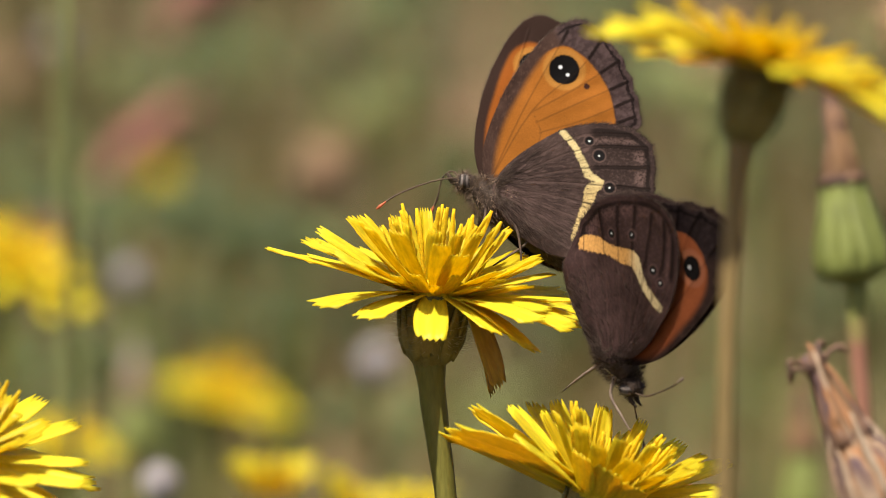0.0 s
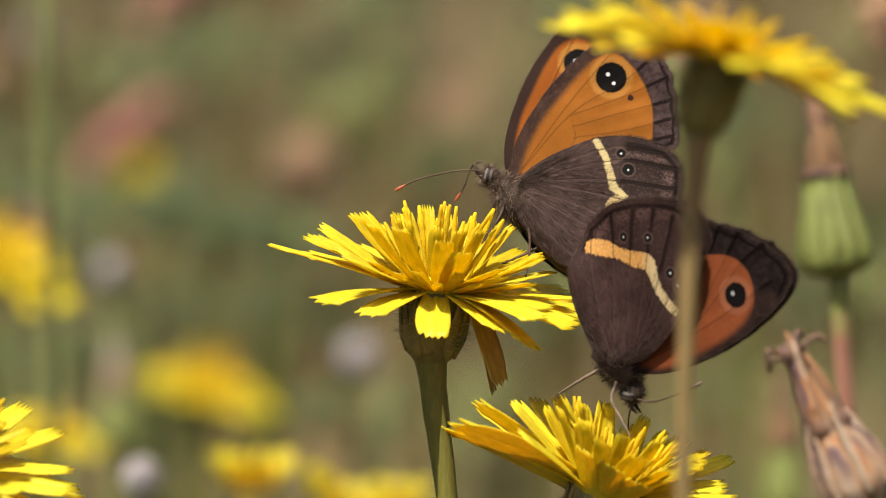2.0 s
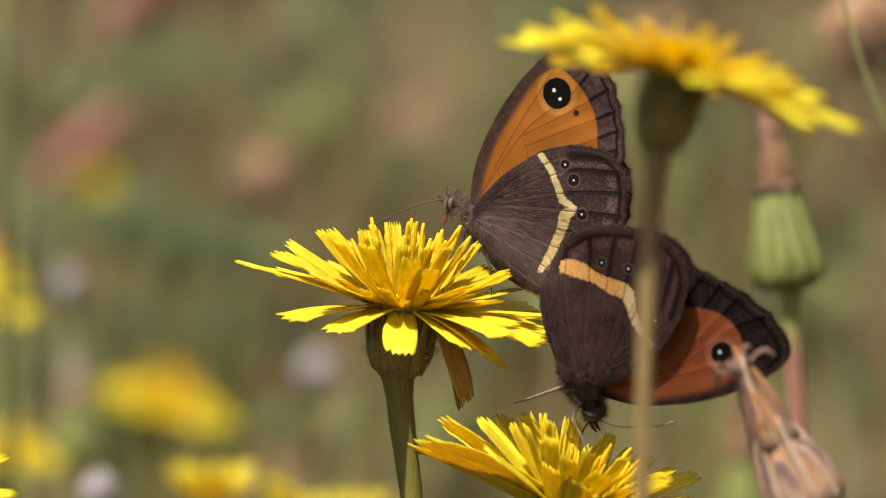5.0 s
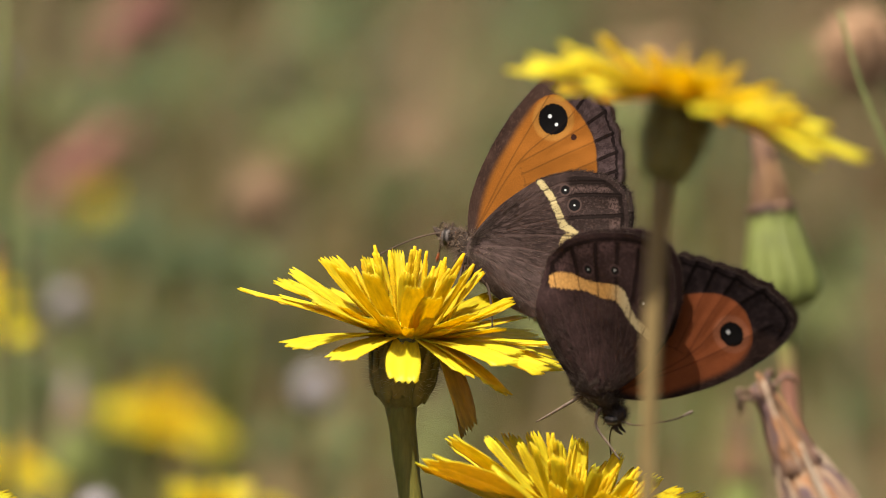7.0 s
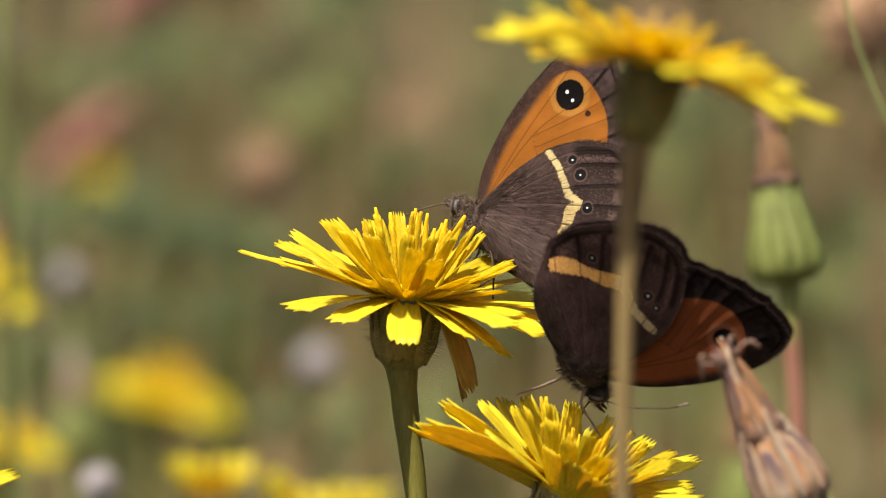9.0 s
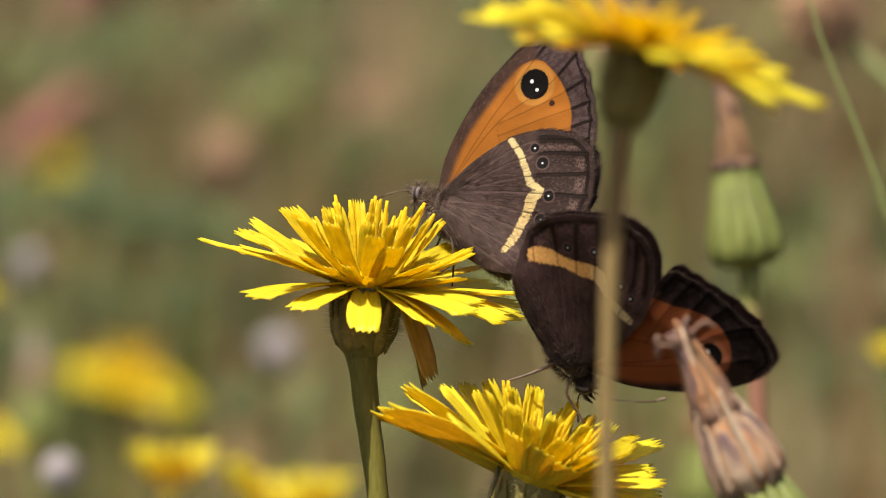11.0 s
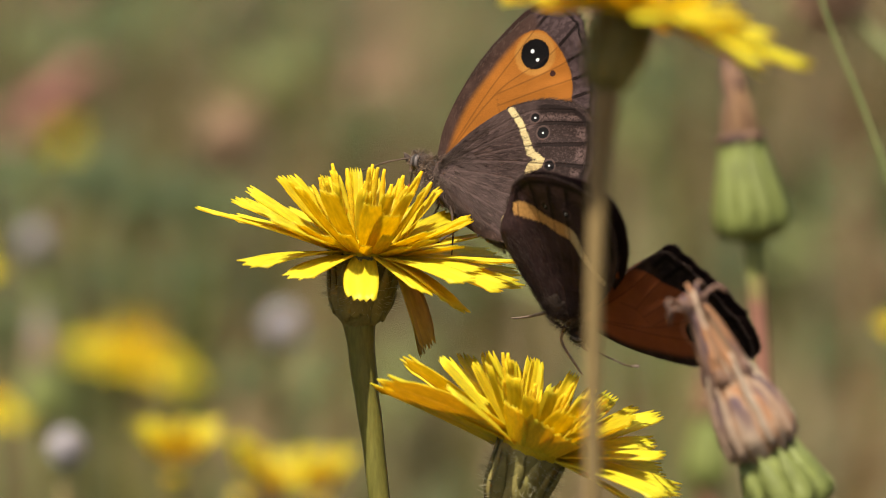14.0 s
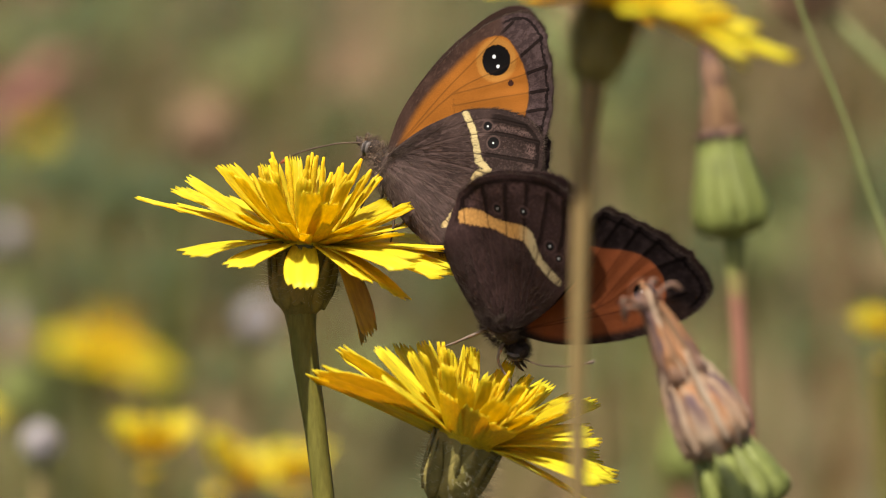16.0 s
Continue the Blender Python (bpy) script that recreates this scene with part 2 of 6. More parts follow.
def tube_data(points, radii, n=16, sides=8, rough=0.0, seed=0):
    """Vertices and faces of a tapered tube along a smooth line."""
    rnd = random.Random(seed)
    line = curve_points(points, n)
    verts, faces = [], []
    side = Vector((0, 1, 0))
    for i, p in enumerate(line):
        d = (line[min(i + 1, n - 1)] - line[max(i - 1, 0)]).normalized()
        e1 = d.cross(side)
        if e1.length < 0.2:
            e1 = d.cross(Vector((1, 0, 0)))
        e1.normalize()
        e2 = d.cross(e1)
        s = i / (n - 1) * (len(radii) - 1)
        j = min(int(s), len(radii) - 2)
        r = radii[j] + (radii[j + 1] - radii[j]) * (s - j)
        for q in range(sides):
            a = 2 * math.pi * q / sides
            rr = r * (1 + rough * rnd.uniform(-1, 1))
            verts.append(p + e1 * (rr * math.cos(a)) + e2 * (rr * math.sin(a)))
    for i in range(n - 1):
        for q in range(sides):
            faces.append((i * sides + q, i * sides + (q + 1) % sides, (i + 1) * sides + (q + 1) % sides, (i + 1) * sides + q))
    faces.append(tuple(range(sides))[::-1])
    faces.append(tuple((n - 1) * sides + q for q in range(sides)))
    return verts, faces


def tube(name, points, radii, material, parent=None, n=16, sides=8, rough=0.0, seed=0, label=""):
    return mesh_object(name, *tube_data(points, radii, n, sides, rough, seed), material, parent, label)


def lathe_data(profile, sides=20, ribs=0, rib=0.0, seed=0, wobble=0.0):
    """A turned form from (radius, height) pairs, with ribs lengthwise."""
    rnd = random.Random(seed)
    prof = curve_points([(r, 0, z) for r, z in profile], len(profile) * 3)
    verts, faces = [], []
    for p in prof:
        for q in range(sides):
            a = 2 * math.pi * q / sides
            r = max(p.x, 1e-6) * (1 + rib * math.cos(ribs * a) + wobble * rnd.uniform(-1, 1))
            verts.append((r * math.cos(a), r * math.sin(a), p.z))
    n = len(prof)
    for i in range(n - 1):
        for q in range(sides):
            faces.append((i * sides + q, i * sides + (q + 1) % sides, (i + 1) * sides + (q + 1) % sides, (i + 1) * sides + q))
    faces.append(tuple(range(sides))[::-1])
    faces.append(tuple((n - 1) * sides + q for q in range(sides)))
    return verts, faces


def join_data(sets):
    verts, faces = [], []
    for v, f in sets:
        k = len(verts)
        verts.extend(v)
        faces.extend([tuple(i + k for i in one) for one in f])
    return verts, faces


def strap_data(length, width, bend, seed, cup=0.12, teeth=5, n=9, thick=0.10):
    """A strap petal along +x, bent up (or down) towards its toothed tip; in mm."""
    rnd = random.Random(seed)
    across = teeth * 2
    twist = rnd.uniform(-0.25, 0.25)
    kink = rnd.uniform(-0.06, 0.06)
    top = []
    for i in range(n):
        s = i / (n - 1)
        w = width * (0.60 + 0.40 * math.sin(min(1.0, s * 1.5) * math.pi / 2)) * (1 - 0.12 * max(0, s - 0.75) / 0.25)
        if teeth == 1:
            w = width * math.sin(math.pi * (0.14 + 0.80 * s ** 0.8))
        row = []
        for j in range(across + 1):
            v = j / across * 2 - 1
            x = length * s
            if i == n - 1:
                x += (length * 0.065 * (1 if j % 2 else -0.35)) * (1 + 0.3 * rnd.uniform(-1, 1)) - length * 0.03 * v * v
            z = bend * length * s * s + cup * w * (v * v - 0.35) + 0.025 * width * math.cos(v * math.pi * 3)
            y = v * w / 2 + kink * length * s * s
            z += twist * y * s
            row.append(Vector((x, y, z)) * MM)
        top.append(row)
    m = across + 1
    verts = [p for row in top for p in row] + [p - Vector((0, 0, thick * MM)) for row in top for p in row]
    faces = []
    k = n * m
    for i in range(n - 1):
        for j in range(across):
            a, b, c, d = i * m + j, i * m + j + 1, (i + 1) * m + j + 1, (i + 1) * m + j
            faces.append((a, d, c, b))
            faces.append((a + k, b + k, c + k, d + k))
    rim = [j for j in range(m)] + [i * m + m - 1 for i in range(1, n)] + [(n - 1) * m + j for j in range(m - 2, -1, -1)] + [i * m for i in range(n - 2, 0, -1)]
    for a, b in zip(rim, rim[1:] + rim[:1]):
        faces.append((a, b, b + k, a + k))
    return verts, faces


def hair_data(spots, length, radius, seed, lift=0.0, spread_=0.35):
    """Fine tapered hairs; spots are (place, normal) pairs; sizes in mm."""
    rnd = random.Random(seed)
    verts, faces = [], []
    for p, nrm in spots:
        d = (Vector(nrm) + Vector([rnd.uniform(-1, 1) for _ in range(3)]) * spread_ + Vector((0, 0, lift))).normalized()
        l = length * rnd.uniform(0.55, 1.25) * MM
        e1 = d.orthogonal().normalized()
        e2 = d.cross(e1)
        k = len(verts)
        r = radius * MM
        for q in range(3):
            a = 2 * math.pi * q / 3
            verts.append(p + (e1 * math.cos(a) + e2 * math.sin(a)) * r)
        mid = p + d * l * 0.6 + e1 * l * rnd.uniform(-0.1, 0.1)
        for q in range(3):
            a = 2 * math.pi * q / 3
            verts.append(mid + (e1 * math.cos(a) + e2 * math.sin(a)) * r * 0.7)
        verts.append(p + d * l + e2 * l * rnd.uniform(-0.15, 0.15))
        for q in range(3):
            w = (q + 1) % 3
            faces += [(k + q, k + w, k + 3 + w, k + 3 + q), (k + 3 + q, k + 3 + w, k + 6)]
    return verts, faces


# ---- flowers ----
def aim(azimuth, rise, r, z, roll=0.0, size=1.0):
    """The pose of a petal on its head: outwards at an azimuth, rising by degrees, from radius r and height z in mm."""
    a = radians(azimuth)
    m = Matrix.Translation((r * MM * math.cos(a), r * MM * math.sin(a), z * MM)) @ Matrix.Rotation(a, 4, "Z") @ Matrix.Rotation(-radians(rise), 4, "Y") @ Matrix.Rotation(radians(roll), 4, "X")
    return m @ Matrix.Scale(size, 4)


PETAL_SHAPES, FLORET_SHAPES, BRACT_SHAPES = {}, [], []


def petal_mesh(kind):
    """Four shapes of each kind of petal, made once."""
    if kind not in PETAL_SHAPES:
        length, width, bend, cup = {"long": (11.6, 2.9, -0.08, 0.05), "middle": (9.9, 2.6, -0.02, 0.07), "short": (7.8, 2.2, 0.06, 0.10), "inner": (6.6, 1.5, 0.10, 0.2), "hang": (8.0, 2.1, -0.04, 0.10), "lip": (9.5, 5.0, -0.14, 0.06)}[kind]
        made = []
        for i in range(4):
            v, f = strap_data(length * (0.94 + 0.05 * i), width * (1.05 - 0.05 * i), bend + 0.03 * (i - 1.5), 11 * i + len(kind), cup)
            me = bpy.data.meshes.new("petal")
            me.from_pydata(v, [], f)
            me.materials.append({"hang": DULL_PETAL, "short": PETAL_INNER, "inner": PETAL_INNER}.get(kind, PETAL))
            me.polygons.foreach_set("use_smooth", [True] * len(me.polygons))
            made.append(me)
        PETAL_SHAPES[kind] = made
    return PETAL_SHAPES[kind]


def floret_mesh():
    if not FLORET_SHAPES:
        for i in range(4):
            l = (7.6 + 0.4 * i) * MM
            v, f = tube_data([(0, 0, 0), (l * 0.5, 0, 0.15 * MM * (i - 1)), (l, 0.3 * MM * (i - 1.5), 0.2 * MM)], [0.20 * MM, 0.20 * MM, 0.20 * MM, 0.27 * MM, 0.30 * MM, 0.16 * MM], 18, 6, 0.34, i)
            me = bpy.data.meshes.new("floret")
            me.from_pydata(v, [], f)
            me.materials.append(FLORET)
            me.polygons.foreach_set("use_smooth", [True] * len(me.polygons))
            FLORET_SHAPES.append(me)
    return FLORET_SHAPES


def bract_mesh():
    if not BRACT_SHAPES:
        for i in range(3):
            v, f = strap_data(5.4, 1.5, 0.20 + 0.02 * i, 70 + i, 0.2, 1, 7, 0.2)
            me = bpy.data.meshes.new("bract")
            me.from_pydata(v, [], f)
            me.materials.append(CALYX)
            me.polygons.foreach_set("use_smooth", [True] * len(me.polygons))
            BRACT_SHAPES.append(me)
    return BRACT_SHAPES


def yellow_flower(junction, lean, seed, label, stem_to, stem_radii, size=1.0, rings=(14, 16, 15, 12), florets=24, hang=(), stem_mat=None, near=True,
                  spin=0.0, rise=(3, 18, 36, 58), category="flower", droop=0.0, face=12.0, gap=0.0, brush=1.0, lips=(), slim=1.0, skirt=()):
    """A hawkbit: stem, cupped involucre with bracts, three rings of strap petals, a brush of florets.
    junction: where head and stem meet; lean: degrees about x and y; stem_to: places down to the ground."""
    rnd = random.Random(seed)
    foot = Vector(stem_to[-1])
    root = new("hawkbit_flower")
    root.location = foot
    tagged(root, label, category, "yellow meadow flowers")
    tube("stem", [Vector(p) - foot for p in [junction, *stem_to]], [r * MM for r in stem_radii], stem_mat or STEM, root, 26, 12, 0.03, seed)
    prof = [(1.05, -2.0), (1.4, -1.0), (2.3, 0.0), (2.95, 1.3), (3.1, 3.0), (3.0, 4.6), (3.0, 5.9), (2.2, 6.3), (0.3, 6.5)]
    head = mesh_object("flower_head", *lathe_data([(r * MM * size * slim, z * MM * size) for r, z in prof], 28, 14, 0.035, seed), CALYX, root, "ribbed green involucre")
    base = Matrix.Translation(Vector(junction) - foot) @ pose(0, 0, 0, lean[0], lean[1], 0)
    head.matrix_basis = base
    disc = [(3.0, 5.6), (3.12, 6.2), (2.7, 6.9), (0.3, 7.2)]
    mesh_object("floret_disc", *lathe_data([(r * MM * size * slim, z * MM * size) for r, z in disc], 28, 14, 0.05, seed), FLORET, head, "golden base of the florets")
    if near:
        for i in range(14):
            a = 360 / 14 * i + rnd.uniform(-5, 5)
            share("bract", bract_mesh()[i % 3], head, aim(a, 68 + rnd.uniform(-2, 2), 2.12 * slim + 0.12 * (i % 2) - 0.2 * (1 - slim), -0.35 + 0.3 * (i % 3), 0, size))
        spots = []
        for i in range(420):
            a, z = rnd.uniform(0, 2 * math.pi), rnd.uniform(0.4, 5.6)
            r = (3.15 if z > 1.4 else 2.6) * slim
            spots.append((Vector((r * math.cos(a), r * math.sin(a), z)) * MM * size, (math.cos(a), math.sin(a), 0)))
        tagged(mesh_object("hair", *hair_data(spots, 1.0, 0.024, seed), HAIR, head), kind="stuff")
    kinds = ("long", "middle", "short", "inner")
    for k, count in enumerate(rings):
        for i in range(count):
            a = spin + 360 / count * (i + 0.37 * k) + rnd.uniform(-7, 7)
            up = rise[k] + rnd.uniform(-6, 6) + droop * math.cos(radians(a))
            if k < 2 and rnd.random() < gap * max(0.0, -math.sin(radians(a))) ** 2:
                continue
            share("petal", rnd.choice(petal_mesh(kinds[k])), head, aim(a, up, 2.45 - 0.25 * k, 5.8 + 0.2 * k, rnd.uniform(-11, 11) + face * math.cos(radians(a)), size * rnd.uniform(0.9, 1.08)))
    for a, up, roll in hang:
        share("petal", rnd.choice(petal_mesh("hang")), head, aim(a, up, 3.4, 5.0, roll, size), "drooping petal with a dull underside")
    for a, up, roll, long in lips:
        share("petal", rnd.choice(petal_mesh("lip")), head, aim(a, up, 2.45, 5.8, roll, size * long))
    for a, up, long in skirt:
        share("petal", rnd.choice(petal_mesh("short")), head, aim(a, up, 2.5, 5.9, rnd.uniform(-6, 6), size * long))
    for i in range(florets):
        a = 137.5 * i + rnd.uniform(-15, 15)
        q = math.sqrt((i + 0.5) / florets)
        share("floret", rnd.choice(floret_mesh()), head, aim(a, 88 - 30 * q + rnd.uniform(-9, 9), 2.8 * q, 6.2, rnd.uniform(0, 360), size * brush * rnd.uniform(0.72, 1.1)))
    return root


def seed_bud(tip, base, stem_to, seed, label, size=1.0, tint=(None, None), radius=3.4, tuft=7, share_=0.5, pale=None, curl=0, full=1.0, dark=(WITHER, WITHER, WITHER_DARK)):
    """A closed, faded flower head: swollen ribbed green base, a waist of withered cream and tan florets, a twisted dark tip."""
    rnd = random.Random(seed)
    foot = Vector(stem_to[-1])
    root = new("closed_seed_bud")
    root.location = foot
    tagged(root, label, "flower bud", "closed buds")
    tube("stem", [Vector(p) - foot for p in [base, *stem_to]], [1.3 * MM * size, 0.95 * MM * size, 0.9 * MM * size, 0.9 * MM * size], tint[0] or STEM_RED, root, 24, 10, 0.03, seed)
    up = (Vector(tip) - Vector(base))
    high = up.length / MM
    turn = up.to_track_quat("Z", "Y").to_matrix().to_4x4()
    place = Matrix.Translation(Vector(base) - foot) @ turn
    r = radius * size
    c = share_
    prof = [(1.2 * size, -0.2), (r * 0.66, high * c * 0.02), (r * 0.93, high * c * 0.10), (r, high * c * 0.24), (r * 0.92, high * c * 0.44), (r * 0.72, high * c * 0.74), (r * 0.58, high * c)]
    cup = mesh_object("involucre", *lathe_data([(q * MM, z * MM) for q, z in prof], 40, 10, 0.09, seed), tint[1] or BUD, root, "swollen ribbed green base")
    cup.matrix_basis = place
    for i in range(10):
        a = 36 * i + rnd.uniform(-6, 6)
        b = mesh_object("bract", *strap_data(high * c * 0.80, r * 0.60, 0.15, seed + i, 0.25, 1, 8, 0.3), tint[1] or BUD, cup)
        b.matrix_basis = aim(a, 93 + rnd.uniform(-2, 2), r * 0.93, high * c * 0.16)
    top = high * (1 - c)
    prof = [(r * 0.60, high * c - 0.6), (r * 0.60 * full, high * c + top * 0.1), (r * 0.54 * full, high * c + top * 0.28), (r * 0.36 * full, high * c + top * 0.45), (r * 0.17, high * c + top * 0.72), (r * 0.12, high * c + top * 0.97)]
    tip = [(q * 1.04, z) for q, z in prof[3:]]
    crown = mesh_object("withered_tip", *lathe_data([(q * MM, z * MM) for q, z in [(r * 0.2, prof[3][1] - 1.0), *tip]], 20, 5, 0.14, seed, 0.08), WITHER_DARK, root, "dark twisted tip")
    crown.matrix_basis = place
    neck = mesh_object("withered_neck", *lathe_data([(q * MM, z * MM) for q, z in prof], 24, 7, 0.09, seed, 0.05), STREAKS if pale else WITHER, root, "withered tan florets")
    neck.matrix_basis = place
    band = pale or mesh_object("dark_rim", *lathe_data([(r * 0.60 * MM, (high * c - 0.5) * MM), (r * 0.67 * MM, (high * c - 0.1) * MM), (r * 0.66 * MM, (high * c + 0.4) * MM), (r * 0.60 * MM, (high * c + 0.7) * MM)], 24, 9, 0.06, seed, 0.05), WITHER_DARK, root, "brown shrivelled rim")
    if not pale:
        band.matrix_basis = place
    for i in range(tuft * 3):
        a = 2 * math.pi / tuft / 3 * i * 1.37 + rnd.uniform(-0.2, 0.2)
        low = i % 3 == 2
        mat = (pale or WITHER) if low else dark[(i // 3 + i) % len(dark)]
        r0 = r * (0.57 if low else 0.32) * full * rnd.uniform(0.9, 1.08)
        h0 = high * c + top * (0.02 if low else rnd.uniform(0.2, 0.45))
        l = top * rnd.uniform(0.35, 0.6) if low else high - h0 + rnd.uniform(-0.15, 0.08) * top
        ca, sa = math.cos(a), math.sin(a)
        k = (0.98, 0.80, 0.55) if low else (0.95, 0.55, 0.35)
        pts = [(r0 * ca, r0 * sa, h0), (r0 * k[0] * ca, r0 * k[0] * sa, h0 + l * 0.35), (r0 * k[1] * ca, r0 * k[1] * sa, h0 + l * 0.72), (r0 * k[2] * ca + rnd.uniform(-.6, .6), r0 * k[2] * sa + rnd.uniform(-.5, .5), h0 + l)]
        f = tube("withered_floret", [Vector(q) * MM for q in pts], [0.38 * MM * size, 0.5 * MM * size, 0.42 * MM * size, 0.3 * MM * size, 0.16 * MM], mat, root, 10, 5, 0.2, i)
        f.matrix_basis = place
    for i in range(curl):
        a = 2 * math.pi * i / max(curl, 1)
        h0, w = high * (0.9 + 0.02 * (i % 4)), rnd.uniform(1.2, 2.6)
        e1, e2 = 0.35 * math.cos(a), 0.35 * math.sin(a)
        pts = [(e1, e2, h0 - 2.0), (e1 * 2.2, e2 * 2.2, h0 + 0.4), (e1 * 3 + w * math.cos(a) * 0.7, e2 * 3 + w * math.sin(a) * 0.6, h0 + rnd.uniform(0.8, 1.8)), (e1 * 3 + w * math.cos(a), e2 * 3 + w * math.sin(a) * 0.8, h0 + rnd.uniform(-0.4, 1.6))]
        f = tube("withered_floret", [Vector(q) * MM for q in pts], [0.26 * MM, 0.2 * MM, 0.2 * MM, 0.26 * MM, 0.1 * MM], WITHER_DARK, root, 12, 5, 0.2, i, "curled dry floret")
        f.matrix_basis = place
    return root


def plain_stem(root, top, foot, radius, mat, bow=0.0, seed=0):
    a, b = Vector(top), Vector(foot)
    mid = (a + b) / 2 + Vector((bow, 0, 0))
    return tube("stem", [a - b, mid - b, Vector((0, 0, 0))], [radius * MM, radius * 1.1 * MM, radius * 1.2 * MM], mat, root, 14, 6, 0.03, seed)


def seed_globe(centre, radius, mat, seed, name, label, category, stem_mat=None, long=1.0, reach=0.0):
    """A soft round head of many short bristles on a thin stem."""
    rnd = random.Random(seed)
    c = Vector(centre)
    foot = Vector((c.x + reach + rnd.uniform(-0.02, 0.02), c.y + 0.01, 0))
    root = new(name)
    root.location = foot
    tagged(root, label, category)
    plain_stem(root, c, foot, 0.8, stem_mat or STEM_DRY, rnd.uniform(-0.01, 0.01), seed)
    spots = []
    for i in range(260):
        z = 1 - 2 * (i + 0.5) / 260
        a = i * 2.399963
        s = math.sqrt(1 - z * z)
        d = Vector((s * math.cos(a), s * math.sin(a), z * long))
        spots.append((d * radius * 0.55 * MM, d))
    core = lathe_data([(radius * 0.12 * MM, -radius * 0.8 * long * MM), (radius * 0.55 * MM, -radius * 0.5 * long * MM), (radius * 0.72 * MM, 0), (radius * 0.55 * MM, radius * 0.5 * long * MM), (radius * 0.1 * MM, radius * 0.75 * long * MM)], 14, 5, 0.05, seed, 0.06)
    h = mesh_object("head", *join_data([core, hair_data(spots, radius * 0.55, radius * 0.07, seed)]), mat, root, "soft bristly head")
    h.location = c - foot
    return root


# ---- butterflies ----
# Wing chart, seen from the left with the wings shut: mm to the tail side and upwards from the wing root.
FORE = [(0, 0), (-0.5, 1.6), (-0.5, 3.4), (0.1, 5.9), (1.1, 8.4), (2.4, 10.9), (4.2, 13.5), (6.2, 15.7), (7.7, 16.7), (8.9, 17.0), (10.3, 16.4), (11.8, 14.6), (12.9, 12.6), (13.8, 10.0), (14.3, 7.8), (14.3, 6.3), (12.4, 5.2), (9.0, 3.4), (5.0, 1.3), (2.0, 0.1)]
HIND = [(0.2, -0.4), (1.0, 1.3), (2.5, 2.9), (4.6, 4.4), (6.7, 5.6), (9.3, 6.3), (11.4, 6.4), (13.4, 6.0), (14.8, 5.0), (15.4, 3.7), (15.6, 2.2), (15.3, 0.2), (14.7, -2.2), (13.3, -4.9), (11.2, -6.6), (8.9, -6.9), (6.4, -6.6), (4.0, -5.6), (1.8, -3.8), (0.4, -1.9)]
HINGE = Vector((-0.811, 0, 0.585))        # along the body, headwards


def dense(points, n):
    return [(p.x, p.z) for p in curve_points([(a, 0, b) for a, b in points] + [(*points[0][:1], 0, points[0][1])], n)]


def line_distance(xy, points):
    """Distance of many places from an open line, in mm."""
    best = np.full(len(xy), 1e9)
    for (x0, y0), (x1, y1) in zip(points[:-1], points[1:]):
        d = np.array([x1 - x0, y1 - y0])
        t = np.clip(((xy - (x0, y0)) @ d) / (d @ d + 1e-12), 0, 1)
        best = np.minimum(best, np.hypot(*(xy - (x0, y0) - t[:, None] * d).T))
    return best


def area_depth(xy, points):
    """Distance inwards (positive) or outwards (negative) of a closed outline."""
    ring = list(points) + [points[0]]
    inside = np.zeros(len(xy), bool)
    for (x0, y0), (x1, y1) in zip(ring[:-1], ring[1:]):
        if y0 != y1:
            cross = ((y0 > xy[:, 1]) != (y1 > xy[:, 1])) & (xy[:, 0] < (x1 - x0) * (xy[:, 1] - y0) / (y1 - y0) + x0)
            inside ^= cross
    d = line_distance(xy, ring)
    return np.where(inside, d, -d)


FORE_ORANGE = dense([(0.4, 1.2), (0.6, 3.0), (1.4, 6.0), (3.1, 9.4), (4.6, 11.9), (6.0, 13.5), (7.5, 14.0), (9.0, 13.2), (10.6, 11.5), (11.6, 9.7), (12.0, 7.8), (12.1, 6.0), (9.0, 3.6), (5.0, 1.6), (2.0, 0.4)], 90)
FORE_ORANGE_B = dense([(0.2, 1.2), (-0.1, 3.0), (0.2, 4.8), (1.6, 8.2), (3.1, 11.2), (4.7, 13.0), (6.4, 13.7), (7.8, 13.5), (9.2, 12.8), (10.1, 11.3), (10.3, 9.2), (10.0, 7.0), (9.8, 5.2), (9.0, 3.6), (5.0, 1.6), (2.0, 0.4)], 90)
HIND_BAND = [(6.9, 5.5, 0.32), (7.9, 4.4, 0.32), (8.7, 2.9, 0.34), (9.3, 1.6, 0.38), (10.5, 0.75, 0.31), (9.7, 0.2, 0.56), (9.4, -0.9, 0.5), (8.9, -2.2, 0.45), (8.4, -3.7, 0.41), (7.9, -5.0, 0.27)]
HIND_BAND_B = [(10.28, -5.58, 0.62), (10.38, -4.21, 0.72), (10.31, -2.64, 0.52), (10.21, -0.88, 0.72), (10.26, 0.76, 0.75), (9.32, 1.52, 0.5), (8.17, 2.35, 0.44), (7.38, 3.34, 0.45), (6.75, 4.35, 0.42)]
FORE_VEINS = [[(0.3, 1.0), (3.2, 7.2), (7.8, 15.5)], [(0.3, 1.0), (4.6, 8.0), (9.6, 12.6), (11.2, 15.0)], [(4.2, 7.4), (8.2, 9.7), (12.6, 12.6)], [(4.6, 6.4), (8.5, 8.3), (13.4, 10.6)], [(4.8, 5.4), (9.0, 6.7), (13.9, 8.9)], [(4.6, 3.8), (5.0, 5.6), (4.4, 7.2)], [(0.6, 1.0), (6.0, 3.9), (13.9, 7.1)]]
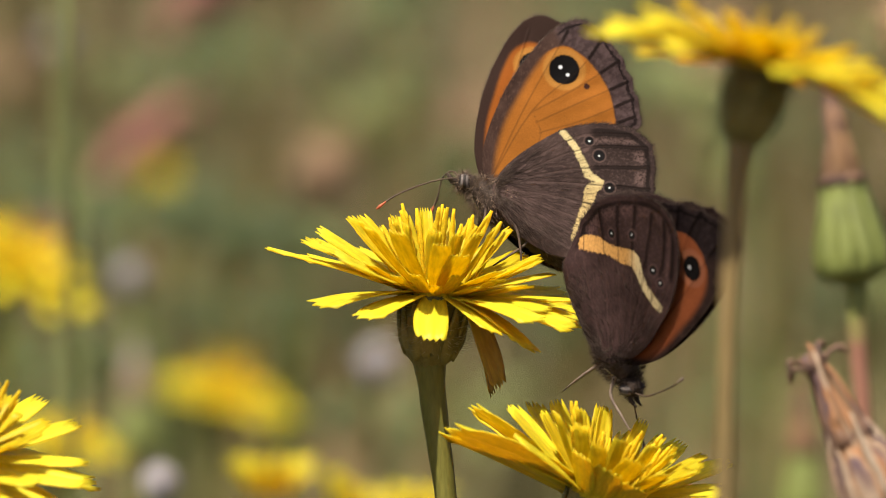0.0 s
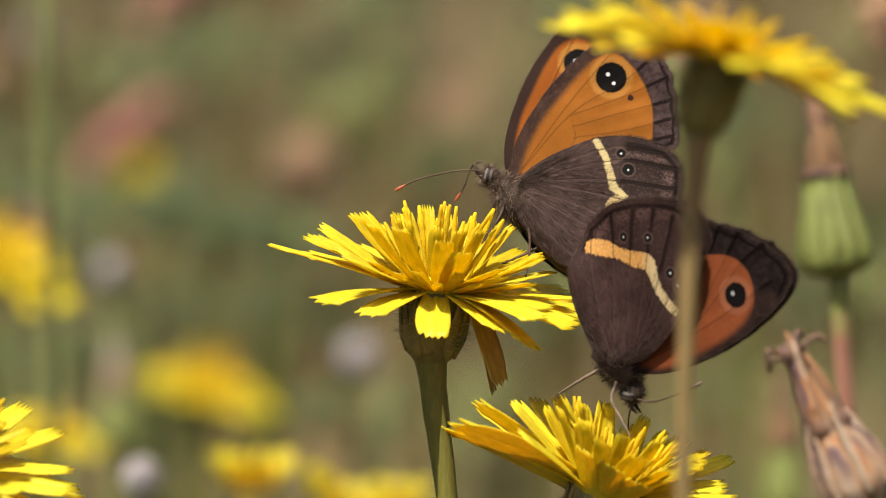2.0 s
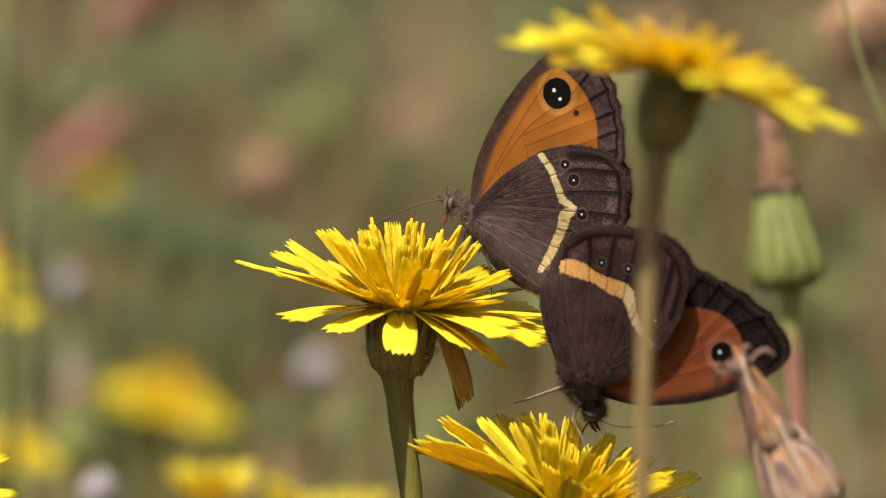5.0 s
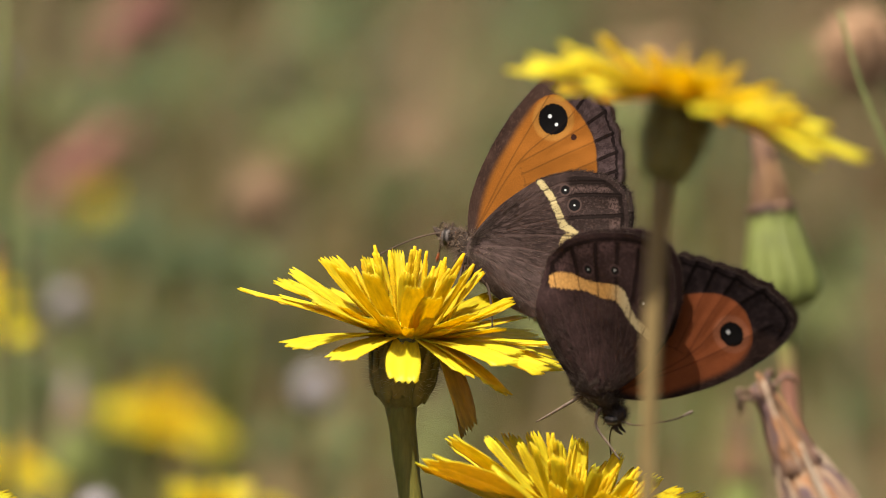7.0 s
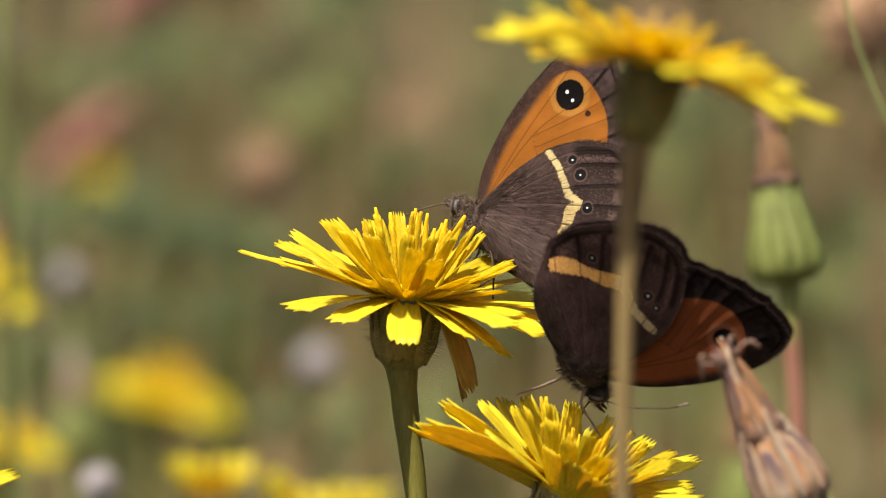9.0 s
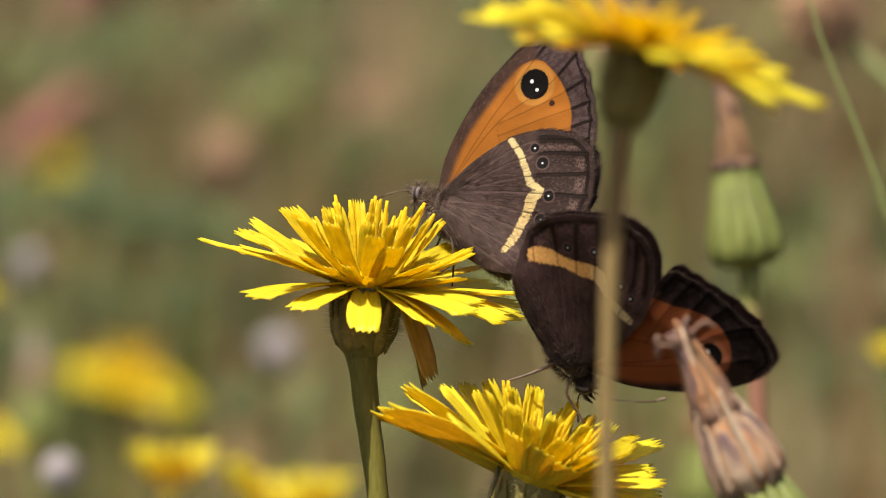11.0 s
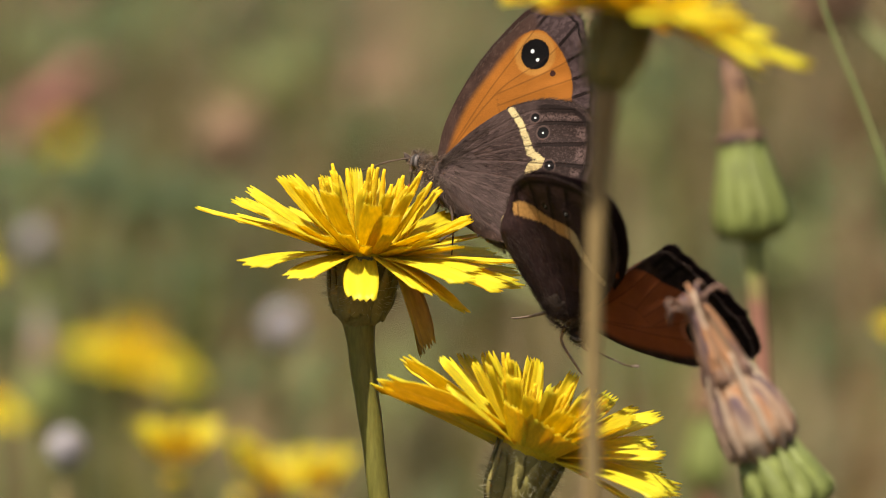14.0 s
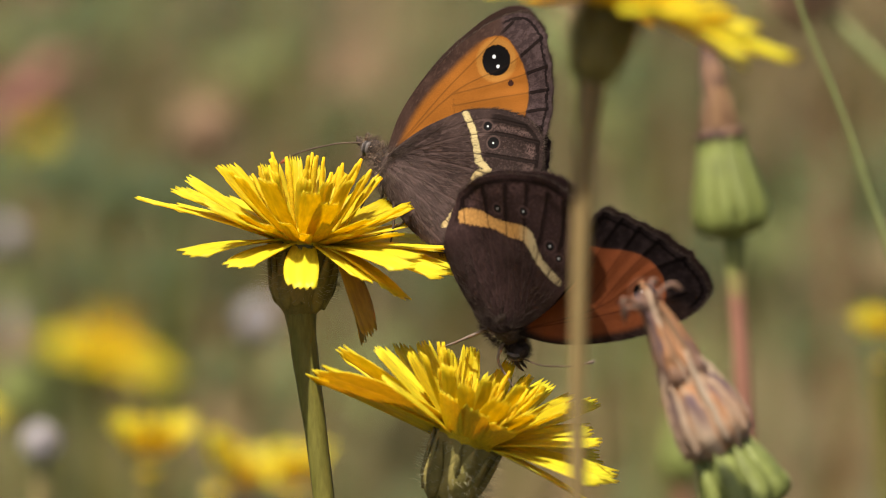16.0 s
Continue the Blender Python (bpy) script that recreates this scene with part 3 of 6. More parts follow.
HIND_VEINS = [[(0.3, -0.3), (5.0, 3.4), (9.0, 5.4), (13.2, 5.6)], [(0.3, -0.3), (5.0, 2.4), (10.0, 4.3), (14.9, 4.4)], [(3.5, 1.0), (8.0, 2.0), (15.0, 2.6)], [(3.5, 0.6), (8.5, 0.6), (15.2, 0.4)], [(0.3, -0.5), (5.0, -0.6), (9.0, -1.2), (14.6, -1.8)], [(0.3, -0.5), (5.0, -1.8), (9.0, -2.9), (13.6, -4.2)], [(0.3, -0.7), (4.0, -2.6), (8.0, -4.6), (11.6, -6.2)], [(0.3, -1.0), (3.0, -3.4), (8.0, -6.4)]]


def wing_data(outline, veins, mirror, fore, path, rays=300, rows=80):
    """A thin two-faced wing, with fields that the material reads: chart place, side, and distance from edge, band, patch and veins."""
    rim = dense(outline, rays + 1)[:-1]
    rnd = random.Random(3 if fore else 4)
    rim = np.array(rim)
    ends = [v[-1] for v in veins if math.hypot(*v[-1]) > 11]
    away = rim / np.maximum(np.linalg.norm(rim, axis=1), 1)[:, None]
    near = np.min([np.hypot(rim[:, 0] - a, rim[:, 1] - b) for a, b in ends], axis=0)
    reach = np.clip((np.linalg.norm(rim, axis=1) - 11.5) / 2, 0, 1)
    rim = rim + away * (0.34 * np.exp(-(near / 0.55) ** 2) * reach)[:, None]
    root = np.array(outline[0]) + (np.array((0.35, 0.25)) if fore else np.array((0.3, -0.2)))
    s = (np.arange(1, rows + 1) / rows) ** 0.8
    xy = [root[None, :]]
    for i, v in enumerate(s):
        ring = root + (rim - root) * v
        if i == rows - 1:
            out = (rim - root) / np.linalg.norm(rim - root, axis=1)[:, None]
            fray = np.array([rnd.uniform(-0.10, 0.08) for _ in range(rays)])[:, None]
            far = np.clip((np.linalg.norm(rim - root, axis=1) - 7) / 4, 0, 1)[:, None]
            ring = ring + out * fray * far
        xy.append(ring)
    xy = np.concatenate(xy)
    edge = np.abs(area_depth(xy, [tuple(p) for p in rim]))
    lines = [[(p.x, p.z) for p in curve_points([(a, 0, b) for a, b in v], 14)] for v in veins]
    vein = np.min([line_distance(xy, l) for l in lines], axis=0)
    patch = area_depth(xy, FORE_ORANGE_B if path is HIND_BAND_B else FORE_ORANGE) if fore else np.full(len(xy), -9.0)
    if fore:
        band = np.full(len(xy), -9.0)
    else:
        band = np.full(len(xy), -9.0)
        pts = curve_points([(a, w, b) for a, b, w in path], 60)
        for p in pts:
            band = np.maximum(band, p.y - np.hypot(xy[:, 0] - p.x, xy[:, 1] - p.z))
    r = np.hypot(*xy.T)
    belly = 0.35 * np.sin(np.clip(r / 14, 0, 1) * math.pi) * (-0.4 if fore else -1) + 0.03 * np.exp(-(vein / 0.12) ** 2) + 0.10 * np.sin(r * 0.9 + np.arctan2(xy[:, 1], xy[:, 0]) * 9) * np.clip((r - 6) / 8, 0, 1)
    pleat = 0.07 * np.exp(-(vein / 0.45) ** 2) * np.clip((r - 8) / 5, 0, 1)
    body = line_distance(xy, [(-1.0, -0.2), (1.0, -1.6)] if fore else [(0.2, -1.2), (3.0, -3.2), (7.5, -6.6)])
    belly = belly - pleat - (0.9 if fore else 1.75) * np.exp(-(body / (1.5 if fore else 2.3)) ** 2)
    half = 0.035 + 0.05 * np.exp(-(vein / 0.1) ** 2) + 0.10 * np.exp(-r / 2)
    layer = -0.16 if not fore else 0.0        # the hindwing lies outside the forewing
    under = np.column_stack([xy[:, 0], belly + layer - half, xy[:, 1]])
    upper = np.column_stack([xy[:, 0], belly + layer + half, xy[:, 1]])
    n = len(xy)
    co = np.concatenate([under, upper]) * MM
    if mirror:
        co[:, 1] *= -1
    faces = []
    for q in range(rays):
        w = (q + 1) % rays
        faces += [(0, 1 + q, 1 + w), (n, n + 1 + w, n + 1 + q)]
    for i in range(rows - 1):
        a, b = 1 + i * rays, 1 + (i + 1) * rays
        for q in range(rays):
            w = (q + 1) % rays
            faces += [(a + q, b + q, b + w, a + w), (n + a + q, n + a + w, n + b + w, n + b + q)]
    last = 1 + (rows - 1) * rays
    for q in range(rays):
        w = (q + 1) % rays
        faces.append((last + q, n + last + q, n + last + w, last + w))
    if mirror:
        faces = [f[::-1] for f in faces]
    two = lambda x: np.concatenate([x, x]).astype(np.float32)
    fields = {"edge": two(edge), "vein": two(vein), "patch": two(patch), "band": two(band), "upper": np.concatenate([np.zeros(n), np.ones(n)]).astype(np.float32)}
    chart = np.column_stack([two(xy[:, 0]), two(xy[:, 1]), np.zeros(2 * n, np.float32)]).astype(np.float32)
    return co, faces, fields, chart


def wing_object(name, parent, fore, mirror, material, label, path, grow, hair):
    outline = [(a * grow[fore][0], b * grow[fore][1]) for a, b in (FORE if fore else HIND)]
    co, faces, fields, chart = wing_data(outline, FORE_VEINS if fore else HIND_VEINS, mirror, fore, path)
    ob = mesh_object(name, co.tolist(), faces, material, parent, label)
    if not fore:
        rnd = random.Random(8)
        spots = []
        while len(spots) < 2400:
            i = 1 + 300 * rnd.randrange(4, 65) + rnd.randrange(300)
            p = Vector(co[i])
            low = (p.x * 0.55 - p.z * 0.83) / MM           # towards the body's side of the wing
            if rnd.random() > 0.12 + 0.75 * math.exp(-p.length / MM / 4.5) + 0.12 * max(0.0, low - 1.0):
                continue
            if p.length / MM > 9.5:
                continue
            out = Vector((p.x, 0, p.z)).normalized()
            spots.append((p, out + Vector((0, 0.22 if mirror else -0.22, 0))))
        tagged(mesh_object("fur", *hair_data(spots, 0.8, 0.012, 6, 0, 0.14), FUR_WING if hair == FUR else FUR_DARK, ob, "short hair on the wing base"), kind="stuff")
    rnd, rim = random.Random(12), []
    for q in range(300):
        p, inner = Vector(co[1 + 300 * 79 + q]), Vector(co[1 + 300 * 77 + q])
        if p.length > 8.5 * MM:
            for _ in range(3):
                rim.append((p + (p - inner) * rnd.uniform(-0.6, 0.1), (p - inner).normalized() + Vector((0, rnd.uniform(-0.3, 0.3), 0))))
    tagged(mesh_object("fringe", *hair_data(rim, 0.42, 0.022, 16, 0, 0.25), FUR_WING if hair == FUR else FUR_DARK, ob, "fringe of fine scales"), kind="stuff")
    for key, values in fields.items():
        ob.data.attributes.new(key, "FLOAT", "POINT").data.foreach_set("value", values)
    ob.data.attributes.new("chart", "FLOAT_VECTOR", "POINT").data.foreach_set("vector", chart.ravel())
    return ob


def field(nt, name, vector=False):
    n = nt.nodes.new("ShaderNodeAttribute")
    n.attribute_name = name
    return n.outputs["Vector" if vector else "Fac"]


def spot(nt, chart, a, b, ragged):
    """Distance in mm from a place of the wing chart."""
    off = nt.nodes.new("ShaderNodeVectorMath")
    off.operation = "SUBTRACT"
    nt.links.new(chart, off.inputs[0])
    off.inputs[1].default_value = (a, b, 0)
    size = nt.nodes.new("ShaderNodeVectorMath")
    size.operation = "LENGTH"
    nt.links.new(off.outputs[0], size.inputs[0])
    return calc(nt, "ADD", size.outputs["Value"], ragged)


def wing_material(name, fore, brown, orange, cream, margin, marks, gold=None, eye_size=1.45, white=0.85, hairy=1.0, pupils=((-0.35, 0.25, 0.19), (0.32, -0.5, 0.17)), speck=0.28):
    m, nt, bsdf, out = nodes_of(name)
    chart = field(nt, "chart", True)
    fine = grain(nt, 9.0, 3, vector=chart)              # to the mm
    scaly = grain(nt, 3.5, 4, vector=chart)
    broad = grain(nt, 0.35, 3, vector=chart)
    ragged = calc(nt, "MULTIPLY", calc(nt, "SUBTRACT", scaly, 0.5), 0.55)
    upper, edge, vein = field(nt, "upper"), calc(nt, "ADD", field(nt, "edge"), ragged), field(nt, "vein")
    band, patch = calc(nt, "ADD", field(nt, "band"), ragged), calc(nt, "ADD", field(nt, "patch"), calc(nt, "MULTIPLY", ragged, 0.35))
    place = nt.nodes.new("ShaderNodeSeparateXYZ")
    nt.links.new(chart, place.inputs[0])
    ray = nt.nodes.new("ShaderNodeCombineXYZ")             # hair lies outwards from the wing root
    nt.links.new(calc(nt, "MULTIPLY", calc(nt, "ARCTAN2", place.outputs[1], place.outputs[0]), 15.0), ray.inputs[0])
    nt.links.new(calc(nt, "MULTIPLY", calc(nt, "SQRT", calc(nt, "ADD", calc(nt, "MULTIPLY", place.outputs[0], place.outputs[0]), calc(nt, "MULTIPLY", place.outputs[1], place.outputs[1]))), 0.55), ray.inputs[1])
    hair = grain(nt, 1.9, 4, rough=0.75, vector=ray.outputs[0])
    ground = blend(nt, spread(nt, broad, 0.35, 0.65), [c * 0.65 for c in brown], [c * 1.25 for c in brown])
    ground = blend(nt, calc(nt, "MULTIPLY", step(nt, hair, 0.57, 0.10), 0.35 if fore else hairy), ground, [c * 2.4 for c in brown])
    ground = blend(nt, calc(nt, "MULTIPLY", step(nt, scaly, 0.62, 0.12), 0.15 if fore else 0.6), ground, [c * 2.0 for c in brown])       # scattered pale scales
    if fore:
        zone = step(nt, calc(nt, "ADD", place.outputs[0], calc(nt, "MULTIPLY", place.outputs[1], 0.45)), 11.6, 2.4)      # crisp towards the outer margin, soft along the leading edge
        inside = calc(nt, "ADD", calc(nt, "MULTIPLY", step(nt, patch, 0.0, 0.22), zone), calc(nt, "MULTIPLY", step(nt, patch, 0.1, 0.9), calc(nt, "SUBTRACT", 1.0, zone)))
        colour = blend(nt, inside, ground, blend(nt, spread(nt, broad, 0.3, 0.7), [c * 0.86 for c in orange], [c * 1.08 for c in orange]))
        outer = calc(nt, "MULTIPLY", step(nt, calc(nt, "MULTIPLY", edge, -1.0), -2.1, 0.25), step(nt, field(nt, "patch"), -0.35, 0.2))
        # margin: greyish brown with a dark inner line and a pale hair line near the rim
        rimline = calc(nt, "MULTIPLY", step(nt, edge, 0.45, 0.12), step(nt, calc(nt, "MULTIPLY", edge, -1.0), -0.72, 0.12))
        beyond = step(nt, calc(nt, "MULTIPLY", patch, -1.0), 0.1, 0.3)
        right = nt.nodes.new("ShaderNodeSeparateXYZ")
        nt.links.new(chart, right.inputs[0])
        outside = calc(nt, "MULTIPLY", beyond, step(nt, calc(nt, "ADD", right.outputs[0], calc(nt, "MULTIPLY", right.outputs[1], 0.45)), 13.6, 1.0))
        colour = blend(nt, outside, colour, blend(nt, step(nt, hair, 0.52, 0.2), margin, [c * 1.9 for c in margin]))
        colour = blend(nt, calc(nt, "MULTIPLY", rimline, outside), colour, [c * 0.35 for c in margin])
        ribs = calc(nt, "MULTIPLY", step(nt, calc(nt, "MULTIPLY", calc(nt, "ADD", vein, calc(nt, "MULTIPLY", ragged, 0.3)), -1.0), -0.16, 0.12), outside)
        colour = blend(nt, calc(nt, "MULTIPLY", ribs, 0.9), colour, [c * 0.18 for c in margin])
        top = blend(nt, step(nt, patch, -0.2, 0.5), [c * 0.7 for c in brown], [orange[0] * 0.9, orange[1] * 0.75, orange[2] * 0.8])
        colour = blend(nt, step(nt, upper, 0.5, 0.1), colour, top)
        ex, ey = marks
        eye = spot(nt, chart, ex, ey, calc(nt, "MULTIPLY", ragged, 0.5))
        colour = blend(nt, step(nt, calc(nt, "MULTIPLY", eye, -1.0), -eye_size - 0.6, 0.35), colour, [min(0.9, c * f) for c, f in zip(orange, (1.2, 1.5, 2.0))])
        colour = blend(nt, step(nt, calc(nt, "MULTIPLY", eye, -1.0), -eye_size, 0.16), colour, (0.008, 0.007, 0.007))
        for a, b, r in pupils:
            pupil = spot(nt, chart, ex + a, ey + b, calc(nt, "MULTIPLY", ragged, 0.15))
            colour = blend(nt, step(nt, calc(nt, "MULTIPLY", pupil, -1.0), -r, 0.1), colour, (white, white, white * 1.03))
        dot = spot(nt, chart, ex + 2.1, ey - 1.6, calc(nt, "MULTIPLY", ragged, 0.5))
        colour = blend(nt, step(nt, calc(nt, "MULTIPLY", dot, -1.0), -speck, 0.12), colour, (0.05, 0.02, 0.015))
    else:
        beyond = nt.nodes.new("ShaderNodeSeparateXYZ")
        nt.links.new(chart, beyond.inputs[0])
        outer = step(nt, calc(nt, "ADD", beyond.outputs[0], ragged), 9.6, 1.0)
        dusty = blend(nt, step(nt, scaly, 0.56, 0.14), [c * (0.75 - 0.35 * hairy) for c in brown], [c * 1.25 for c in brown])
        colour = blend(nt, calc(nt, "MULTIPLY", outer, 0.8), ground, dusty)
        line = calc(nt, "MULTIPLY", step(nt, edge, 0.5, 0.12), step(nt, calc(nt, "MULTIPLY", edge, -1.0), -0.85, 0.12))
        colour = blend(nt, calc(nt, "MULTIPLY", line, outer), colour, [c * 0.3 for c in brown])
        ribs = calc(nt, "MULTIPLY", step(nt, calc(nt, "MULTIPLY", calc(nt, "ADD", vein, calc(nt, "MULTIPLY", ragged, 0.4)), -1.0), -0.2, 0.16), outer)
        colour = blend(nt, calc(nt, "MULTIPLY", ribs, 0.85), colour, [c * 0.2 for c in brown])
        fleck = calc(nt, "MULTIPLY", calc(nt, "MULTIPLY", step(nt, edge, 1.0, 0.3), step(nt, calc(nt, "MULTIPLY", edge, -1.0), -1.9, 0.5)), calc(nt, "MULTIPLY", outer, step(nt, vein, 0.4, 0.4)))
        colour = blend(nt, calc(nt, "MULTIPLY", fleck, step(nt, scaly, 0.47, 0.2)), colour, [c * (1.4 + 1.6 * hairy) for c in brown])
        paint = blend(nt, step(nt, calc(nt, "ADD", beyond.outputs[1], calc(nt, "MULTIPLY", ragged, 3.0)), 0.6, 2.2), blend(nt, step(nt, scaly, 0.5, 0.2), [c * 0.75 for c in gold], gold), cream)          # golden towards the tail, cream towards the leading edge
        colour = blend(nt, step(nt, band, 0.0, 0.22), colour, paint)
        top = blend(nt, step(nt, band, -0.1, 0.5), [c * 0.6 for c in brown], [orange[0] * 0.8, orange[1] * 0.6, orange[2] * 0.5])
        colour = blend(nt, step(nt, upper, 0.5, 0.1), colour, top)
        for a, b, r in marks:
            eye = spot(nt, chart, a, b, calc(nt, "MULTIPLY", ragged, 0.3))
            colour = blend(nt, step(nt, calc(nt, "MULTIPLY", eye, -1.0), -r - 0.16, 0.10), colour, [c * 1.6 for c in brown])
            colour = blend(nt, step(nt, calc(nt, "MULTIPLY", eye, -1.0), -r, 0.1), colour, (0.008, 0.007, 0.007))
            colour = blend(nt, step(nt, calc(nt, "MULTIPLY", eye, -1.0), -0.10, 0.07), colour, (white, white, white))
    dark = [c * 0.45 for c in brown]
    line_tint = dark if fore else blend(nt, calc(nt, "MAXIMUM", step(nt, band, -0.1, 0.1), outer), [c * (1.2 + 1.2 * hairy) for c in brown], dark)
    colour = blend(nt, calc(nt, "MULTIPLY", step(nt, calc(nt, "MULTIPLY", vein, -1.0), -0.07, 0.09), 0.38 if fore else 0.65), colour, line_tint)
    colour = blend(nt, calc(nt, "MULTIPLY", spread(nt, fine, 0.3, 0.7), 1.0), blend(nt, 0.6, colour, (0.45, 0.45, 0.45), "MULTIPLY"), colour)
    bump = calc(nt, "ADD", fine, calc(nt, "MULTIPLY", step(nt, calc(nt, "MULTIPLY", vein, -1.0), -0.12, 0.2), 0.4 if fore else 1.2))
    return finish(m, nt, bsdf, out, colour, 0.6, bump, 0.00006, 0.6, 0.45 if fore else 0.10, None, 0.0, 0.035)


def ellipsoid_spots(centre, axis, long, wide, count, rnd, low=-1.0):
    ax = Vector(axis).normalized()
    e1 = Vector((0, 1, 0))
    e2 = ax.cross(e1)
    spots = []
    for _ in range(count):
        t, a = rnd.uniform(low, 1), rnd.uniform(0, 2 * math.pi)
        s = math.sqrt(max(0, 1 - t * t))
        d = ax * t + (e1 * math.cos(a) + e2 * math.sin(a)) * s
        p = Vector(centre) + ax * (t * long) + (e1 * math.cos(a) + e2 * math.sin(a)) * (s * wide)
        spots.append((p * MM, (d * 0.8 - ax * 0.55)))
    return spots


def butterfly(label, seed, skins, fur, antennae, legs, abdomen, path, grow, stout):
    """A brown and orange butterfly about its wing roots; places in the wing chart's mm."""
    rnd = random.Random(seed)
    root = new("butterfly")
    tagged(root, label, "butterfly", "pair of butterflies")
    thorax = tube("thorax", [Vector((3.0, 0, -3.2)) * MM, Vector((1.0, 0, -1.6)) * MM, Vector((-1.2, 0, 0.1)) * MM], [r * stout * MM for r in (1.0, 1.65, 1.75, 1.3, 0.8)], SKIN, root, 16, 14, 0.04, seed)
    spots = ellipsoid_spots((0.7, 0, -1.4), HINGE, 2.9, 1.65 * stout, 2200, rnd)
    tagged(mesh_object("fur", *hair_data(spots, 0.8, 0.022, seed, 0, 0.4), fur, thorax, "fine brown fur"), kind="stuff")
    ab = tube("abdomen", [Vector(p) * MM for p in abdomen], [1.25 * MM, 1.45 * MM, 1.35 * MM, 1.1 * MM, 0.8 * MM, 0.5 * MM], SKIN, root, 24, 12, 0.05, seed)
    line = curve_points([Vector(p) for p in abdomen], 40)
    spots = []
    for _ in range(1100):
        i = rnd.randrange(0, 38)
        d = (line[i + 1] - line[i]).normalized()
        e1 = Vector((0, 1, 0)).cross(d).normalized()
        a = rnd.uniform(0, 2 * math.pi)
        o = e1 * math.cos(a) + Vector((0, 1, 0)) * math.sin(a)
        spots.append(((line[i] + o * (1.3 - 0.6 * i / 38)) * MM, o * 0.5 + d))
    tagged(mesh_object("fur", *hair_data(spots, 0.7, 0.02, seed + 1, 0, 0.3), fur, ab, "fine brown fur"), kind="stuff")
    hc = Vector((-2.2, 0, 0.35))
    head = mesh_object("head", *lathe_data([(0.1 * MM, -1.0 * MM), (0.75 * MM, -0.7 * MM), (1.0 * MM, 0), (0.75 * MM, 0.7 * MM), (0.1 * MM, 1.0 * MM)], 16, 3, 0.03, seed), SKIN, root)
    head.location = hc * MM
    spots = ellipsoid_spots((0, 0, 0), HINGE, 1.0, 0.9, 520, rnd, -0.95)
    tagged(mesh_object("fur", *hair_data(spots, 0.75, 0.024, seed + 2, 0.2, 0.6), fur, head), kind="stuff")
    for side in (-1, 1):
        e = mesh_object("eye", *lathe_data([(0.05 * MM, -0.72 * MM), (0.42 * MM, -0.5 * MM), (0.56 * MM, 0), (0.42 * MM, 0.5 * MM), (0.05 * MM, 0.72 * MM)], 18, 0, 0), BEAD, head, "glossy grey compound eye")
        e.location = Vector((-0.15, 0.72 * side, 0.0)) * MM
        palp = tube("palp", [Vector((-0.5, 0.35 * side, 0)) * MM, Vector((-1.2, 0.35 * side, 0.2)) * MM, Vector((-1.7, 0.3 * side, 0.9)) * MM], [0.2 * MM, 0.22 * MM, 0.08 * MM], SKIN, head, 8, 6, 0.2, seed)
    for pts in antennae:
        an = tube("antenna", [Vector(p) * MM for p in pts], [0.075 * MM] * 6, LEG, root, 40, 6, 0.25, seed, "thin banded antenna")
        end = curve_points([Vector(p) * MM for p in pts], 40)[33:]
        tube("club", end, [0.08 * MM, 0.13 * MM, 0.17 * MM, 0.09 * MM], CLUB if fur == FUR else LEG_PALE, an, 10, 6, 0.1, seed, "rust-red club" if fur == FUR else "pale club")
    for pts, pale in legs:
        tube("leg", [Vector(p) * MM for p in pts], [0.22 * MM, 0.16 * MM, 0.13 * MM, 0.10 * MM, 0.07 * MM], LEG_PALE if pale else LEG, root, 18, 6, 0.15, seed)
    wings = []
    for mirror in (False, True):
        f = wing_object("forewing", root, True, mirror, skins[0], "orange forewing with a black eyespot", path, grow, fur)
        h = wing_object("hindwing", root, False, mirror, skins[1], "brown hindwing with a pale band", path, grow, fur)
        wings += [f, h]
    return root, wings


def wing_turn(opening, forward, twist=0):
    """A wing's turn on the body: opening about the body's line (degrees, towards +y), after swinging forward in its own plane and twisting along its length."""
    return Matrix.Rotation(radians(opening), 4, HINGE) @ Matrix.Rotation(radians(-forward), 4, "Y") @ Matrix.Rotation(radians(twist), 4, Vector((0.46, 0, 0.888)))


SKINS_A = (wing_material("forewing_a", True, (0.060, 0.034, 0.026), (0.355, 0.128, 0.020), None, (0.048, 0.031, 0.030), (7.4, 11.7)),
           wing_material("hindwing_a", False, (0.041, 0.0262, 0.0228), (0.6, 0.22, 0.02), (0.46, 0.37, 0.18), None,
                         ((9.4, 4.85, 0.42), (10.35, 3.45, 0.55), (11.35, 0.35, 0.5), (10.7, -1.9, 0.55), (10.1, -4.2, 0.4)), (0.46, 0.34, 0.15), white=0.5, hairy=0.6))
SKINS_B = (wing_material("forewing_b", True, (0.032, 0.019, 0.016), (0.26, 0.075, 0.028), None, (0.015, 0.010, 0.010), (6.62, 11.71), None, 1.15, 0.5, 1.0, ((0.15, -0.35, 0.2),), 0.02),
           wing_material("hindwing_b", False, (0.034, 0.0188, 0.0172), (0.52, 0.17, 0.03), (0.42, 0.33, 0.18), None,
                         ((9.05, 4.29, 0.36), (9.99, 3.3, 0.45), (12.54, 0.33, 0.42), (11.88, -2.45, 0.42)), (0.44, 0.23, 0.07), white=0.4, hairy=0.25))

